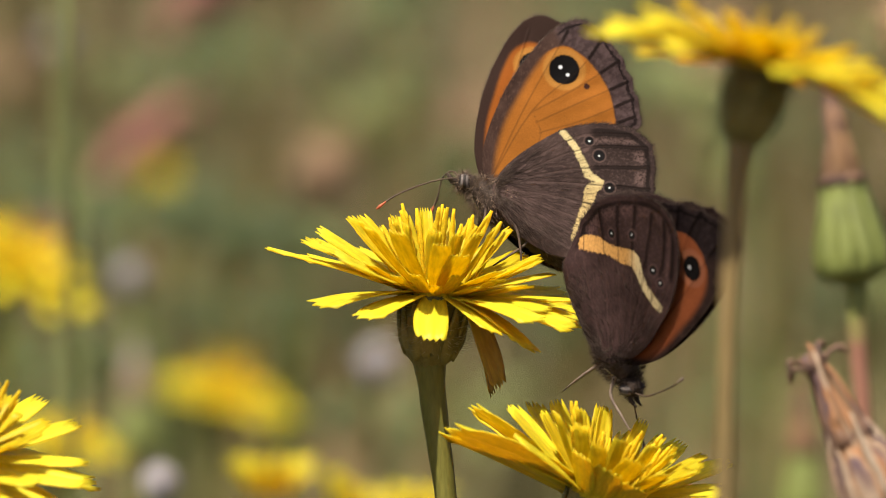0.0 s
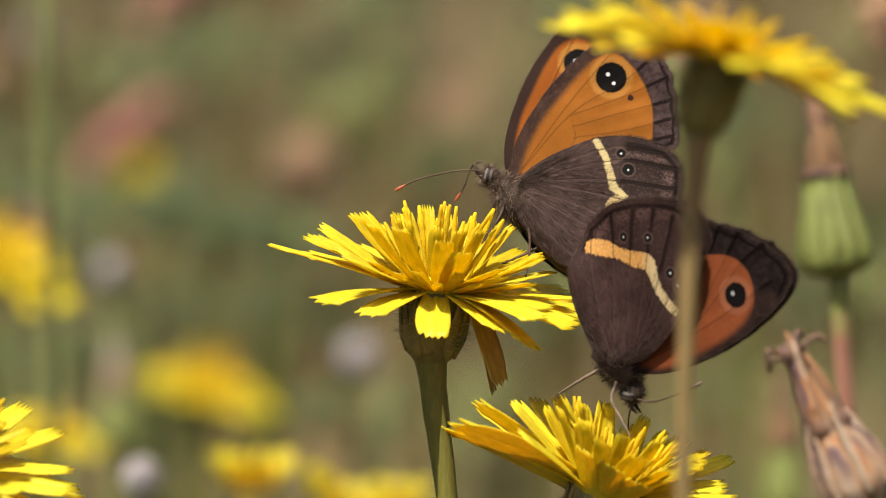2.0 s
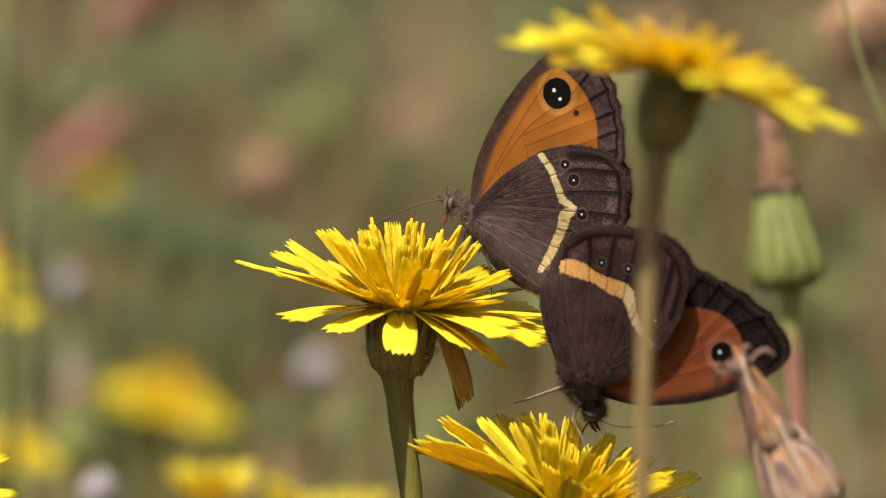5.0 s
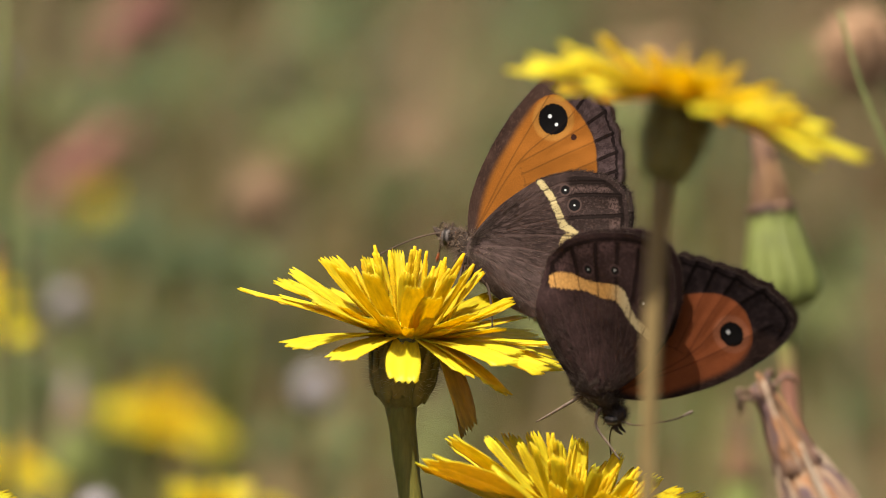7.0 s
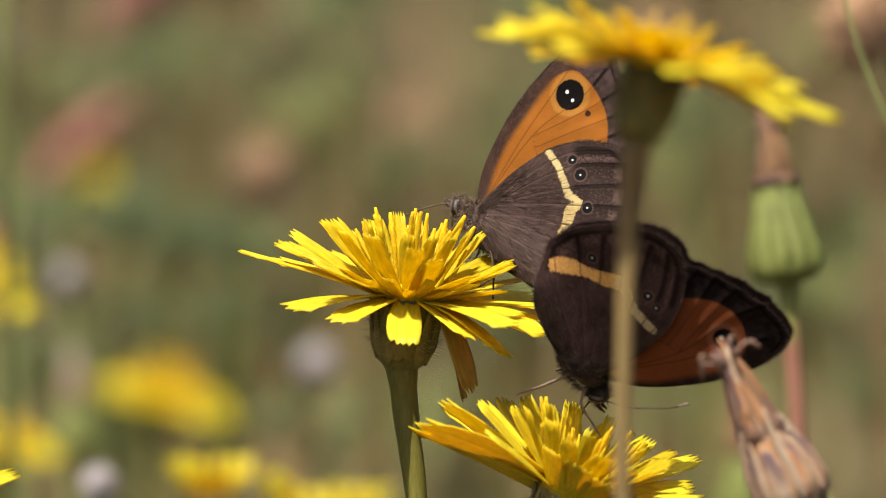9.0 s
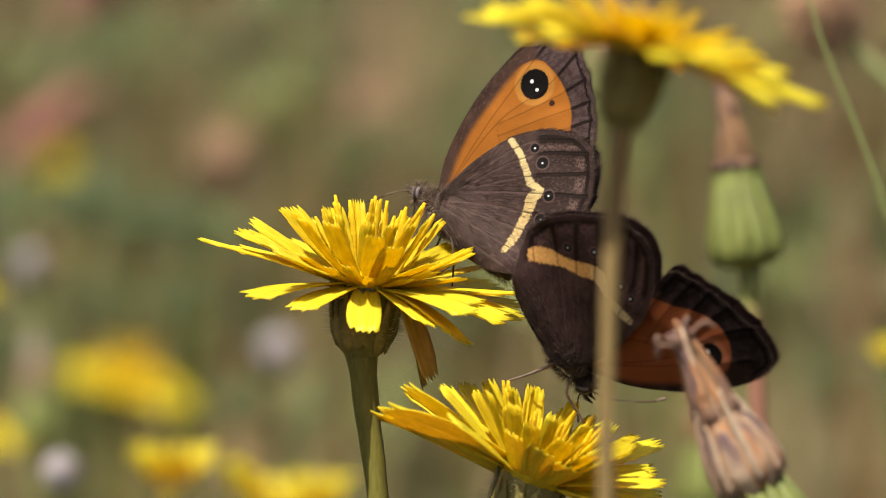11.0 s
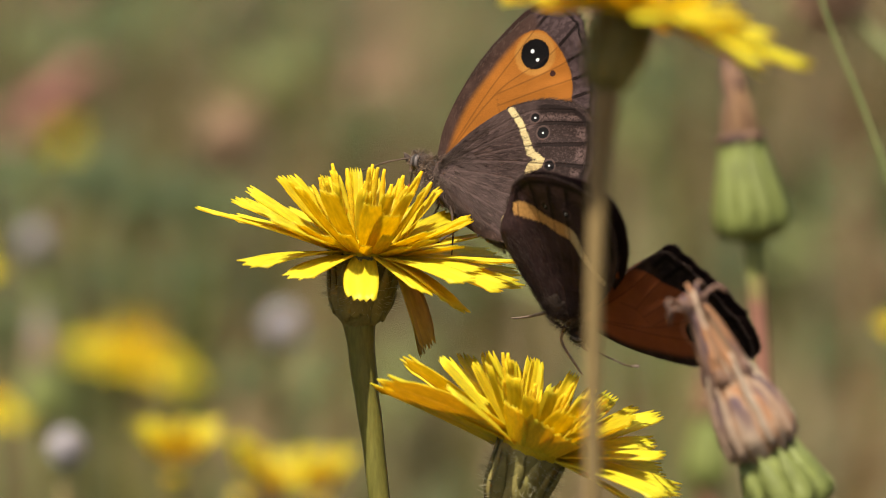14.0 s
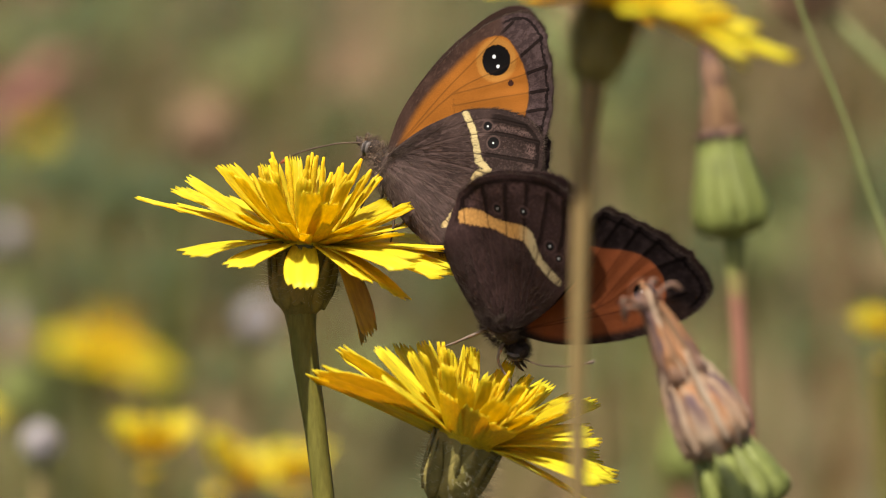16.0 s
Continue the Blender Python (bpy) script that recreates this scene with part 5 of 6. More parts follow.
def motions():
    for ob in (butterfly_a, butterfly_b):
        ob.location = (0, 0, 0)
    e = flower_edge.location.copy()
    walk(flower_edge, [(t, pose(e.x + a * MM, e.y, e.z + b * MM)) for t, a, b in (
        (0, -0.5, 0.6), (1, 0.2, -0.4), (2.5, -0.6, -0.6), (4, -1.5, -0.8), (6.5, -1.0, -3.0), (8, -0.5, -3.8), (12, -1.0, -3.8), (16, -1.0, -3.8))])
    walk(flower_main, [
        (0, pose(-0.00370, 0.46523, -0.01200, 0.00, 0.00, 0.00)),
        (0.5, pose(-0.00370, 0.46523, -0.01253, 0.00, 0.07, 0.00)),
        (1, pose(-0.00370, 0.46523, -0.01293, 0.00, 0.36, 0.00)),
        (1.5, pose(-0.00370, 0.46523, -0.01266, 0.00, 0.67, 0.00)),
        (2, pose(-0.00370, 0.46523, -0.01225, 0.00, 0.36, 0.00)),
        (2.5, pose(-0.00370, 0.46523, -0.01278, 0.00, -0.12, 0.00)),
        (3, pose(-0.00370, 0.46523, -0.01325, 0.00, 0.02, 0.00)),
        (3.5, pose(-0.00370, 0.46523, -0.01270, 0.00, 0.52, 0.00)),
        (4, pose(-0.00370, 0.46523, -0.01236, 0.00, 0.76, 0.00)),
        (4.2, pose(-0.00370, 0.46523, -0.01230, 0.00, 0.50, 0.00)),
        (6.3, pose(-0.00370, 0.46523, -0.01322, 0.00, 0.52, 0.00)),
        (6.5, pose(-0.00370, 0.46523, -0.01323, 0.00, 0.37, 0.00)),
        (7, pose(-0.00370, 0.46523, -0.01339, 0.00, 0.59, 0.00)),
        (7.5, pose(-0.00370, 0.46523, -0.01364, 0.00, 0.80, 0.00)),
        (8, pose(-0.00370, 0.46523, -0.01377, 0.00, 0.74, 0.00)),
        (8.5, pose(-0.00370, 0.46523, -0.01315, 0.00, 0.76, 0.00)),
        (9, pose(-0.00370, 0.46523, -0.01226, 0.00, 0.58, 0.00)),
        (9.2, pose(-0.00370, 0.46523, -0.01226, 0.00, 0.58, 0.00)),
        (11.3, pose(-0.00370, 0.46523, -0.01237, 0.00, 0.55, 0.00)),
        (11.5, pose(-0.00370, 0.46523, -0.01237, 0.00, 0.55, 0.00)),
        (12, pose(-0.00370, 0.46523, -0.01284, 0.00, 0.71, 0.00)),
        (12.5, pose(-0.00370, 0.46523, -0.01220, 0.00, 0.54, 0.00)),
        (13, pose(-0.00370, 0.46523, -0.01156, 0.00, 0.24, 0.00)),
        (13.5, pose(-0.00370, 0.46523, -0.01139, 0.00, 0.05, 0.00)),
        (14, pose(-0.00370, 0.46523, -0.01163, 0.00, 0.42, 0.00)),
        (14.5, pose(-0.00370, 0.46523, -0.01211, 0.00, 0.74, 0.00)),
        (15, pose(-0.00370, 0.46523, -0.01187, 0.00, 0.34, 0.00)),
        (15.5, pose(-0.00370, 0.46523, -0.01145, 0.00, -0.12, 0.00)),
        (16, pose(-0.00370, 0.46523, -0.01108, 0.00, -0.17, 0.00)),
    ])
    walk(flower_low, [
        (0, pose(0.00841, 0.45680, -0.01200, 0.00, 0.000, 0.00)),
        (0.5, pose(0.00841, 0.45680, -0.01213, 0.00, 0.084, 0.00)),
        (1, pose(0.00841, 0.45680, -0.01228, 0.00, 0.366, 0.00)),
        (1.5, pose(0.00841, 0.45680, -0.01231, 0.00, 0.733, 0.00)),
        (2, pose(0.00841, 0.45680, -0.01208, 0.00, 0.385, 0.00)),
        (2.5, pose(0.00841, 0.45680, -0.01237, 0.00, -0.038, 0.00)),
        (3, pose(0.00841, 0.45680, -0.01243, 0.00, 0.169, 0.00)),
        (3.5, pose(0.00841, 0.45680, -0.01214, 0.00, 0.460, 0.00)),
        (4, pose(0.00841, 0.45680, -0.01248, 0.00, 0.760, 0.00)),
        (4.2, pose(0.00841, 0.45680, -0.01242, 0.00, 0.554, 0.00)),
        (6.3, pose(0.00841, 0.45680, -0.01284, 0.00, 0.508, 0.00)),
        (6.5, pose(0.00841, 0.45680, -0.01346, 0.00, 0.554, 0.00)),
        (7, pose(0.00841, 0.45680, -0.01245, 0.00, 0.677, 0.00)),
        (7.5, pose(0.00841, 0.45680, -0.01278, 0.00, 0.846, 0.00)),
        (8, pose(0.00841, 0.45680, -0.01251, 0.00, 0.752, 0.00)),
        (8.5, pose(0.00841, 0.45680, -0.01190, 0.00, 0.742, 0.00)),
        (9, pose(0.00841, 0.45680, -0.01150, 0.00, 0.535, 0.00)),
        (9.2, pose(0.00841, 0.45680, -0.01150, 0.00, 0.535, 0.00)),
        (11.3, pose(0.00841, 0.45680, -0.01127, 0.00, 0.554, 0.00)),
        (11.5, pose(0.00841, 0.45680, -0.01150, 0.00, 0.602, 0.00)),
        (12, pose(0.00841, 0.45680, -0.01193, 0.00, 0.799, 0.00)),
        (12.5, pose(0.00841, 0.45680, -0.01140, 0.00, 0.516, 0.00)),
        (13, pose(0.00841, 0.45680, -0.01077, 0.00, 0.235, 0.00)),
        (13.5, pose(0.00841, 0.45680, -0.01054, 0.00, 0.019, 0.00)),
        (14, pose(0.00841, 0.45680, -0.01090, 0.00, 0.451, 0.00)),
        (14.5, pose(0.00841, 0.45680, -0.01161, 0.00, 0.760, 0.00)),
        (15, pose(0.00841, 0.45680, -0.01098, 0.00, 0.339, 0.00)),
        (15.5, pose(0.00841, 0.45680, -0.01060, 0.00, -0.169, 0.00)),
        (16, pose(0.00841, 0.45680, -0.01046, 0.00, -0.235, 0.00)),
    ])
    walk(flower_front, [
        (0, pose(0.01784, 0.39176, -0.01200, 0.00, 0.00, 0.00)),
        (0.5, pose(0.01784, 0.39176, -0.01245, 0.00, -0.12, 0.00)),
        (1, pose(0.01784, 0.39176, -0.01241, 0.00, -0.12, 0.00)),
        (1.5, pose(0.01784, 0.39176, -0.01201, 0.00, -0.08, 0.00)),
        (2, pose(0.01784, 0.39176, -0.01192, 0.00, -0.31, 0.00)),
        (2.5, pose(0.01784, 0.39176, -0.01280, 0.00, -0.39, 0.00)),
        (3, pose(0.01784, 0.39176, -0.01287, 0.00, -0.37, 0.00)),
        (3.5, pose(0.01784, 0.39176, -0.01170, 0.00, -0.17, 0.00)),
        (4, pose(0.01784, 0.39176, -0.01177, 0.00, -0.36, 0.00)),
        (4.2, pose(0.01784, 0.39176, -0.01177, 0.00, -0.36, 0.00)),
        (6.3, pose(0.01784, 0.39176, -0.01300, 0.00, -0.18, 0.00)),
        (6.5, pose(0.01784, 0.39176, -0.01300, 0.00, -0.18, 0.00)),
        (7, pose(0.01784, 0.39176, -0.01295, 0.00, -0.20, 0.00)),
        (7.5, pose(0.01784, 0.39176, -0.01286, 0.00, -0.25, 0.00)),
        (8, pose(0.01784, 0.39176, -0.01267, 0.00, 0.05, 0.00)),
        (8.5, pose(0.01784, 0.39176, -0.01237, 0.00, -0.15, 0.00)),
        (9, pose(0.01784, 0.39176, -0.01197, 0.00, -0.59, 0.00)),
        (9.2, pose(0.01784, 0.39176, -0.01187, 0.00, -0.59, 0.00)),
        (11.3, pose(0.01784, 0.39176, -0.01183, 0.00, -0.25, 0.00)),
        (11.5, pose(0.01784, 0.39176, -0.01183, 0.00, -0.25, 0.00)),
        (12, pose(0.01784, 0.39176, -0.01172, 0.00, -0.57, 0.00)),
        (12.5, pose(0.01784, 0.39176, -0.01124, 0.00, -0.79, 0.00)),
        (13, pose(0.01784, 0.39176, -0.01075, 0.00, -0.49, 0.00)),
        (13.5, pose(0.01784, 0.39176, -0.01041, 0.00, -0.60, 0.00)),
        (14, pose(0.01784, 0.39176, -0.01075, 0.00, -0.54, 0.00)),
        (14.5, pose(0.01784, 0.39176, -0.01119, 0.00, -0.48, 0.00)),
        (15, pose(0.01784, 0.39176, -0.01043, 0.00, -0.87, 0.00)),
        (15.5, pose(0.01784, 0.39176, -0.01019, 0.00, -0.71, 0.00)),
        (16, pose(0.01784, 0.39176, -0.01060, 0.00, -0.40, 0.00)),
    ])
    walk(bud_withered, [
        (0, pose(0.03703, 0.42662, -0.01200, 0.00, 0.00, 0.00)),
        (0.5, pose(0.03703, 0.42662, -0.01242, 0.00, -0.01, 0.00)),
        (1, pose(0.03703, 0.42662, -0.01200, 0.00, -0.06, 0.00)),
        (1.5, pose(0.03703, 0.42662, -0.01156, 0.00, -0.05, 0.00)),
        (2, pose(0.03703, 0.42662, -0.01159, 0.00, -0.04, 0.00)),
        (2.5, pose(0.03703, 0.42662, -0.01182, 0.00, -0.18, 0.00)),
        (3, pose(0.03703, 0.42662, -0.01224, 0.00, -0.42, 0.00)),
        (3.5, pose(0.03703, 0.42662, -0.01165, 0.00, 0.01, 0.00)),
        (4, pose(0.03703, 0.42662, -0.01134, 0.00, -0.21, 0.00)),
        (4.2, pose(0.03703, 0.42662, -0.01134, 0.00, -0.21, 0.00)),
        (6.3, pose(0.03703, 0.42662, -0.01257, 0.00, -0.19, 0.00)),
        (6.5, pose(0.03703, 0.42662, -0.01257, 0.00, -0.19, 0.00)),
        (7, pose(0.03703, 0.42662, -0.01233, 0.00, 0.19, 0.00)),
        (7.5, pose(0.03703, 0.42662, -0.01200, 0.00, 0.14, 0.00)),
        (8, pose(0.03703, 0.42662, -0.01196, 0.00, 0.15, 0.00)),
        (8.5, pose(0.03703, 0.42662, -0.01175, 0.00, -0.06, 0.00)),
        (9, pose(0.03703, 0.42662, -0.01153, 0.00, -0.43, 0.00)),
        (9.2, pose(0.03703, 0.42662, -0.01153, 0.00, -0.43, 0.00)),
        (11.3, pose(0.03703, 0.42662, -0.01104, 0.00, -0.53, 0.00)),
        (11.5, pose(0.03703, 0.42662, -0.01104, 0.00, -0.53, 0.00)),
        (12, pose(0.03703, 0.42662, -0.01090, 0.00, -0.44, 0.00)),
        (12.5, pose(0.03703, 0.42662, -0.01079, 0.00, -0.59, 0.00)),
        (13, pose(0.03703, 0.42662, -0.01059, 0.00, -0.85, 0.00)),
        (13.5, pose(0.03703, 0.42662, -0.01038, 0.00, -0.69, 0.00)),
        (14, pose(0.03703, 0.42662, -0.00999, 0.00, -0.42, 0.00)),
        (14.5, pose(0.03703, 0.42662, -0.01033, 0.00, -0.94, 0.00)),
        (15, pose(0.03703, 0.42662, -0.01023, 0.00, -0.81, 0.00)),
        (15.5, pose(0.03703, 0.42662, -0.01009, 0.00, -0.42, 0.00)),
        (16, pose(0.03703, 0.42662, -0.01029, 0.00, -0.74, 0.00)),
    ])
    walk(bud_green, [
        (0, pose(0.04178, 0.54956, -0.01200, 0.00, 0.000, 0.00)),
        (0.5, pose(0.04178, 0.54956, -0.01216, 0.00, 0.022, 0.00)),
        (1, pose(0.04178, 0.54956, -0.01219, 0.00, 0.022, 0.00)),
        (1.5, pose(0.04178, 0.54956, -0.01200, 0.00, 0.000, 0.00)),
        (2, pose(0.04178, 0.54956, -0.01195, 0.00, 0.055, 0.00)),
        (2.5, pose(0.04178, 0.54956, -0.01216, 0.00, -0.011, 0.00)),
        (3, pose(0.04178, 0.54956, -0.01217, 0.00, -0.099, 0.00)),
        (3.5, pose(0.04178, 0.54956, -0.01212, 0.00, -0.132, 0.00)),
        (4, pose(0.04178, 0.54956, -0.01212, 0.00, -0.044, 0.00)),
        (4.2, pose(0.04178, 0.54956, -0.01212, 0.00, -0.044, 0.00)),
        (6.3, pose(0.04178, 0.54956, -0.01228, 0.00, -0.165, 0.00)),
        (6.5, pose(0.04178, 0.54956, -0.01228, 0.00, -0.165, 0.00)),
        (7, pose(0.04178, 0.54956, -0.01231, 0.00, -0.154, 0.00)),
        (7.5, pose(0.04178, 0.54956, -0.01236, 0.00, -0.154, 0.00)),
        (8, pose(0.04178, 0.54956, -0.01221, 0.00, -0.187, 0.00)),
        (8.5, pose(0.04178, 0.54956, -0.01205, 0.00, -0.176, 0.00)),
        (9, pose(0.04178, 0.54956, -0.01209, 0.00, -0.099, 0.00)),
        (9.2, pose(0.04178, 0.54956, -0.01209, 0.00, -0.099, 0.00)),
        (11.3, pose(0.04178, 0.54956, -0.01186, 0.00, -0.132, 0.00)),
        (11.5, pose(0.04178, 0.54956, -0.01186, 0.00, -0.132, 0.00)),
        (12, pose(0.04178, 0.54956, -0.01186, 0.00, -0.088, 0.00)),
        (12.5, pose(0.04178, 0.54956, -0.01175, 0.00, -0.099, 0.00)),
        (13, pose(0.04178, 0.54956, -0.01163, 0.00, -0.044, 0.00)),
        (13.5, pose(0.04178, 0.54956, -0.01152, 0.00, -0.044, 0.00)),
        (14, pose(0.04178, 0.54956, -0.01155, 0.00, -0.121, 0.00)),
        (14.5, pose(0.04178, 0.54956, -0.01159, 0.00, -0.055, 0.00)),
        (15, pose(0.04178, 0.54956, -0.01145, 0.00, -0.077, 0.00)),
        (15.5, pose(0.04178, 0.54956, -0.01176, 0.00, 0.011, 0.00)),
        (16, pose(0.04178, 0.54956, -0.01179, 0.00, -0.022, 0.00)),
    ])
    walk(butterfly_a, [
        (0, pose(0.00427, 0.46955, 0.30643, -22.93, 2.98, 4.38)),
        (0.5, pose(0.00483, 0.46950, 0.30614, -22.96, 2.28, 1.40)),
        (1, pose(0.00706, 0.46946, 0.30588, -18.79, 2.61, -2.70)),
        (1.5, pose(0.00949, 0.46942, 0.30576, -20.23, 6.91, -5.12)),
        (2, pose(0.00833, 0.46949, 0.30617, -18.13, 10.37, -5.38)),
        (2.5, pose(0.00518, 0.46947, 0.30601, -15.87, 8.35, -8.98)),
        (3, pose(0.00570, 0.46938, 0.30560, -15.19, 3.64, -12.07)),
        (3.5, pose(0.00890, 0.46933, 0.30550, -6.20, -3.20, -24.20)),
        (4, pose(0.01018, 0.46927, 0.30523, 3.44, 2.61, -25.27)),
        (4.2, pose(0.00922, 0.46933, 0.30549, -0.30, 0.17, -29.76)),
        (6.3, pose(0.00838, 0.46916, 0.30444, -5.21, 1.83, -24.10)),
        (6.5, pose(0.00731, 0.46917, 0.30442, -4.05, 1.55, -23.15)),
        (6.6, pose(0.00734, 0.46917, 0.30441, -4.04, 1.55, -23.16)),
        (6.8, pose(0.00742, 0.46917, 0.30441, -7.70, -8.51, -14.99)),
        (7, pose(0.00868, 0.46909, 0.30400, -8.92, -2.56, -23.91)),
        (7.5, pose(0.01037, 0.46896, 0.30328, -24.60, -7.39, -24.58)),
        (8, pose(0.01001, 0.46895, 0.30323, -22.49, -8.62, -27.50)),
        (8.5, pose(0.00998, 0.46902, 0.30366, -24.29, -12.01, -32.10)),
        (9, pose(0.00933, 0.46914, 0.30434, -15.87, -3.62, -28.98)),
        (9.2, pose(0.00939, 0.46911, 0.30413, -15.87, -3.62, -28.98)),
        (11.3, pose(0.00935, 0.46913, 0.30426, -18.02, -3.19, -29.43)),
        (11.5, pose(0.00935, 0.46913, 0.30426, -18.02, -3.19, -29.43)),
        (12, pose(0.01045, 0.46908, 0.30408, -22.49, -4.68, -21.64)),
        (12.5, pose(0.00978, 0.46914, 0.30431, -13.29, 1.93, -26.99)),
        (13, pose(0.00780, 0.46930, 0.30499, -8.39, 2.26, -29.87)),
        (13.5, pose(0.00659, 0.46936, 0.30515, -10.10, 1.43, -31.75)),
        (14, pose(0.00875, 0.46928, 0.30496, -17.77, -2.39, -27.53)),
        (14.5, pose(0.01139, 0.46913, 0.30429, -17.64, 3.49, -27.73)),
        (15, pose(0.00915, 0.46928, 0.30494, -12.05, 5.74, -29.38)),
        (15.5, pose(0.00659, 0.46937, 0.30512, -15.01, 4.98, -35.84)),
        (16, pose(0.00640, 0.46942, 0.30535, -12.85, 7.41, -30.72)),
    ])
    walk(wings_a[0], [
        (0, wing_turn(1.5, 1.8)),
        (0.5, wing_turn(1.5, 1.7)),
        (1, wing_turn(1.5, 1.5)),
        (1.5, wing_turn(1.5, 2.1)),
        (2, wing_turn(1.5, 1.6)),
        (2.5, wing_turn(1.5, 2.2)),
        (3, wing_turn(1.5, 2.2)),
        (3.5, wing_turn(1.5, -3.5)),
        (4, wing_turn(1.5, -4.2)),
        (4.2, wing_turn(1.5, -3.9)),
        (6.3, wing_turn(1.5, -2.2)),
        (6.5, wing_turn(1.5, -2.4)),
        (6.6, wing_turn(1.5, -2.4)),
        (6.8, wing_turn(1.5, -1.8)),
        (7, wing_turn(1.5, -1.8)),
        (7.5, wing_turn(1.5, -2.4)),
        (8, wing_turn(1.5, -2.7)),
        (8.5, wing_turn(1.5, -2.4)),
        (9, wing_turn(1.5, -4.4)),
        (9.2, wing_turn(1.5, -4.4)),
        (11.3, wing_turn(1.5, -4.8)),
        (11.5, wing_turn(1.5, -4.8)),
        (12, wing_turn(1.5, -4.4)),
        (12.5, wing_turn(1.5, -5.2)),
        (13, wing_turn(1.5, -5.3)),
        (13.5, wing_turn(1.5, -5.7)),
        (14, wing_turn(1.5, -5.1)),
        (14.5, wing_turn(1.5, -4.8)),
        (15, wing_turn(1.5, -5.2)),
        (15.5, wing_turn(1.5, -5.4)),
        (16, wing_turn(1.5, -5.1)),
    ])
    walk(wings_a[1], [
        (0, wing_turn(0.0, 0.0)),
        (3, wing_turn(0.0, 0.0)),
        (3.5, wing_turn(0.0, 0.0)),
        (16, wing_turn(0.0, 0.0)),
    ])
    walk(wings_a[2], [
        (0, wing_turn(11.5, 13.0)),
        (0.5, wing_turn(11.5, 13.0)),
        (1, wing_turn(11.5, 12.0)),
        (1.5, wing_turn(11.5, 13.0)),
        (2, wing_turn(11.5, 16.0)),
        (2.5, wing_turn(11.5, 18.0)),
        (3, wing_turn(11.5, 16.0)),
        (3.5, wing_turn(3.5, -2.0)),
        (4, wing_turn(3.5, -2.0)),
        (4.2, wing_turn(3.5, -2.0)),
        (6.3, wing_turn(3.5, -2.0)),
        (6.5, wing_turn(3.5, -2.0)),
        (6.6, wing_turn(3.5, -2.0)),
        (6.8, wing_turn(3.5, -2.0)),
        (7, wing_turn(3.5, -2.0)),
        (7.5, wing_turn(3.5, -2.0)),
        (8, wing_turn(3.5, -2.0)),
        (8.5, wing_turn(3.5, -2.0)),
        (9, wing_turn(3.5, -2.0)),
        (9.2, wing_turn(3.5, -2.0)),
        (11.3, wing_turn(3.5, -2.0)),
        (11.5, wing_turn(3.5, -2.0)),
        (12, wing_turn(3.5, -2.0)),
        (12.5, wing_turn(3.5, -2.0)),
        (13, wing_turn(3.5, -2.0)),
        (13.5, wing_turn(3.5, -2.0)),
        (14, wing_turn(3.5, -2.0)),
        (14.5, wing_turn(3.5, -2.0)),
        (15, wing_turn(3.5, -2.0)),
        (15.5, wing_turn(3.5, -2.0)),
        (16, wing_turn(3.5, -2.0)),
    ])
    walk(wings_a[3], [
        (0, wing_turn(12.5, 0.0)),
        (3, wing_turn(12.5, 0.0)),
        (3.5, wing_turn(4.0, 0.0)),
        (16, wing_turn(4.0, 0.0)),
    ])
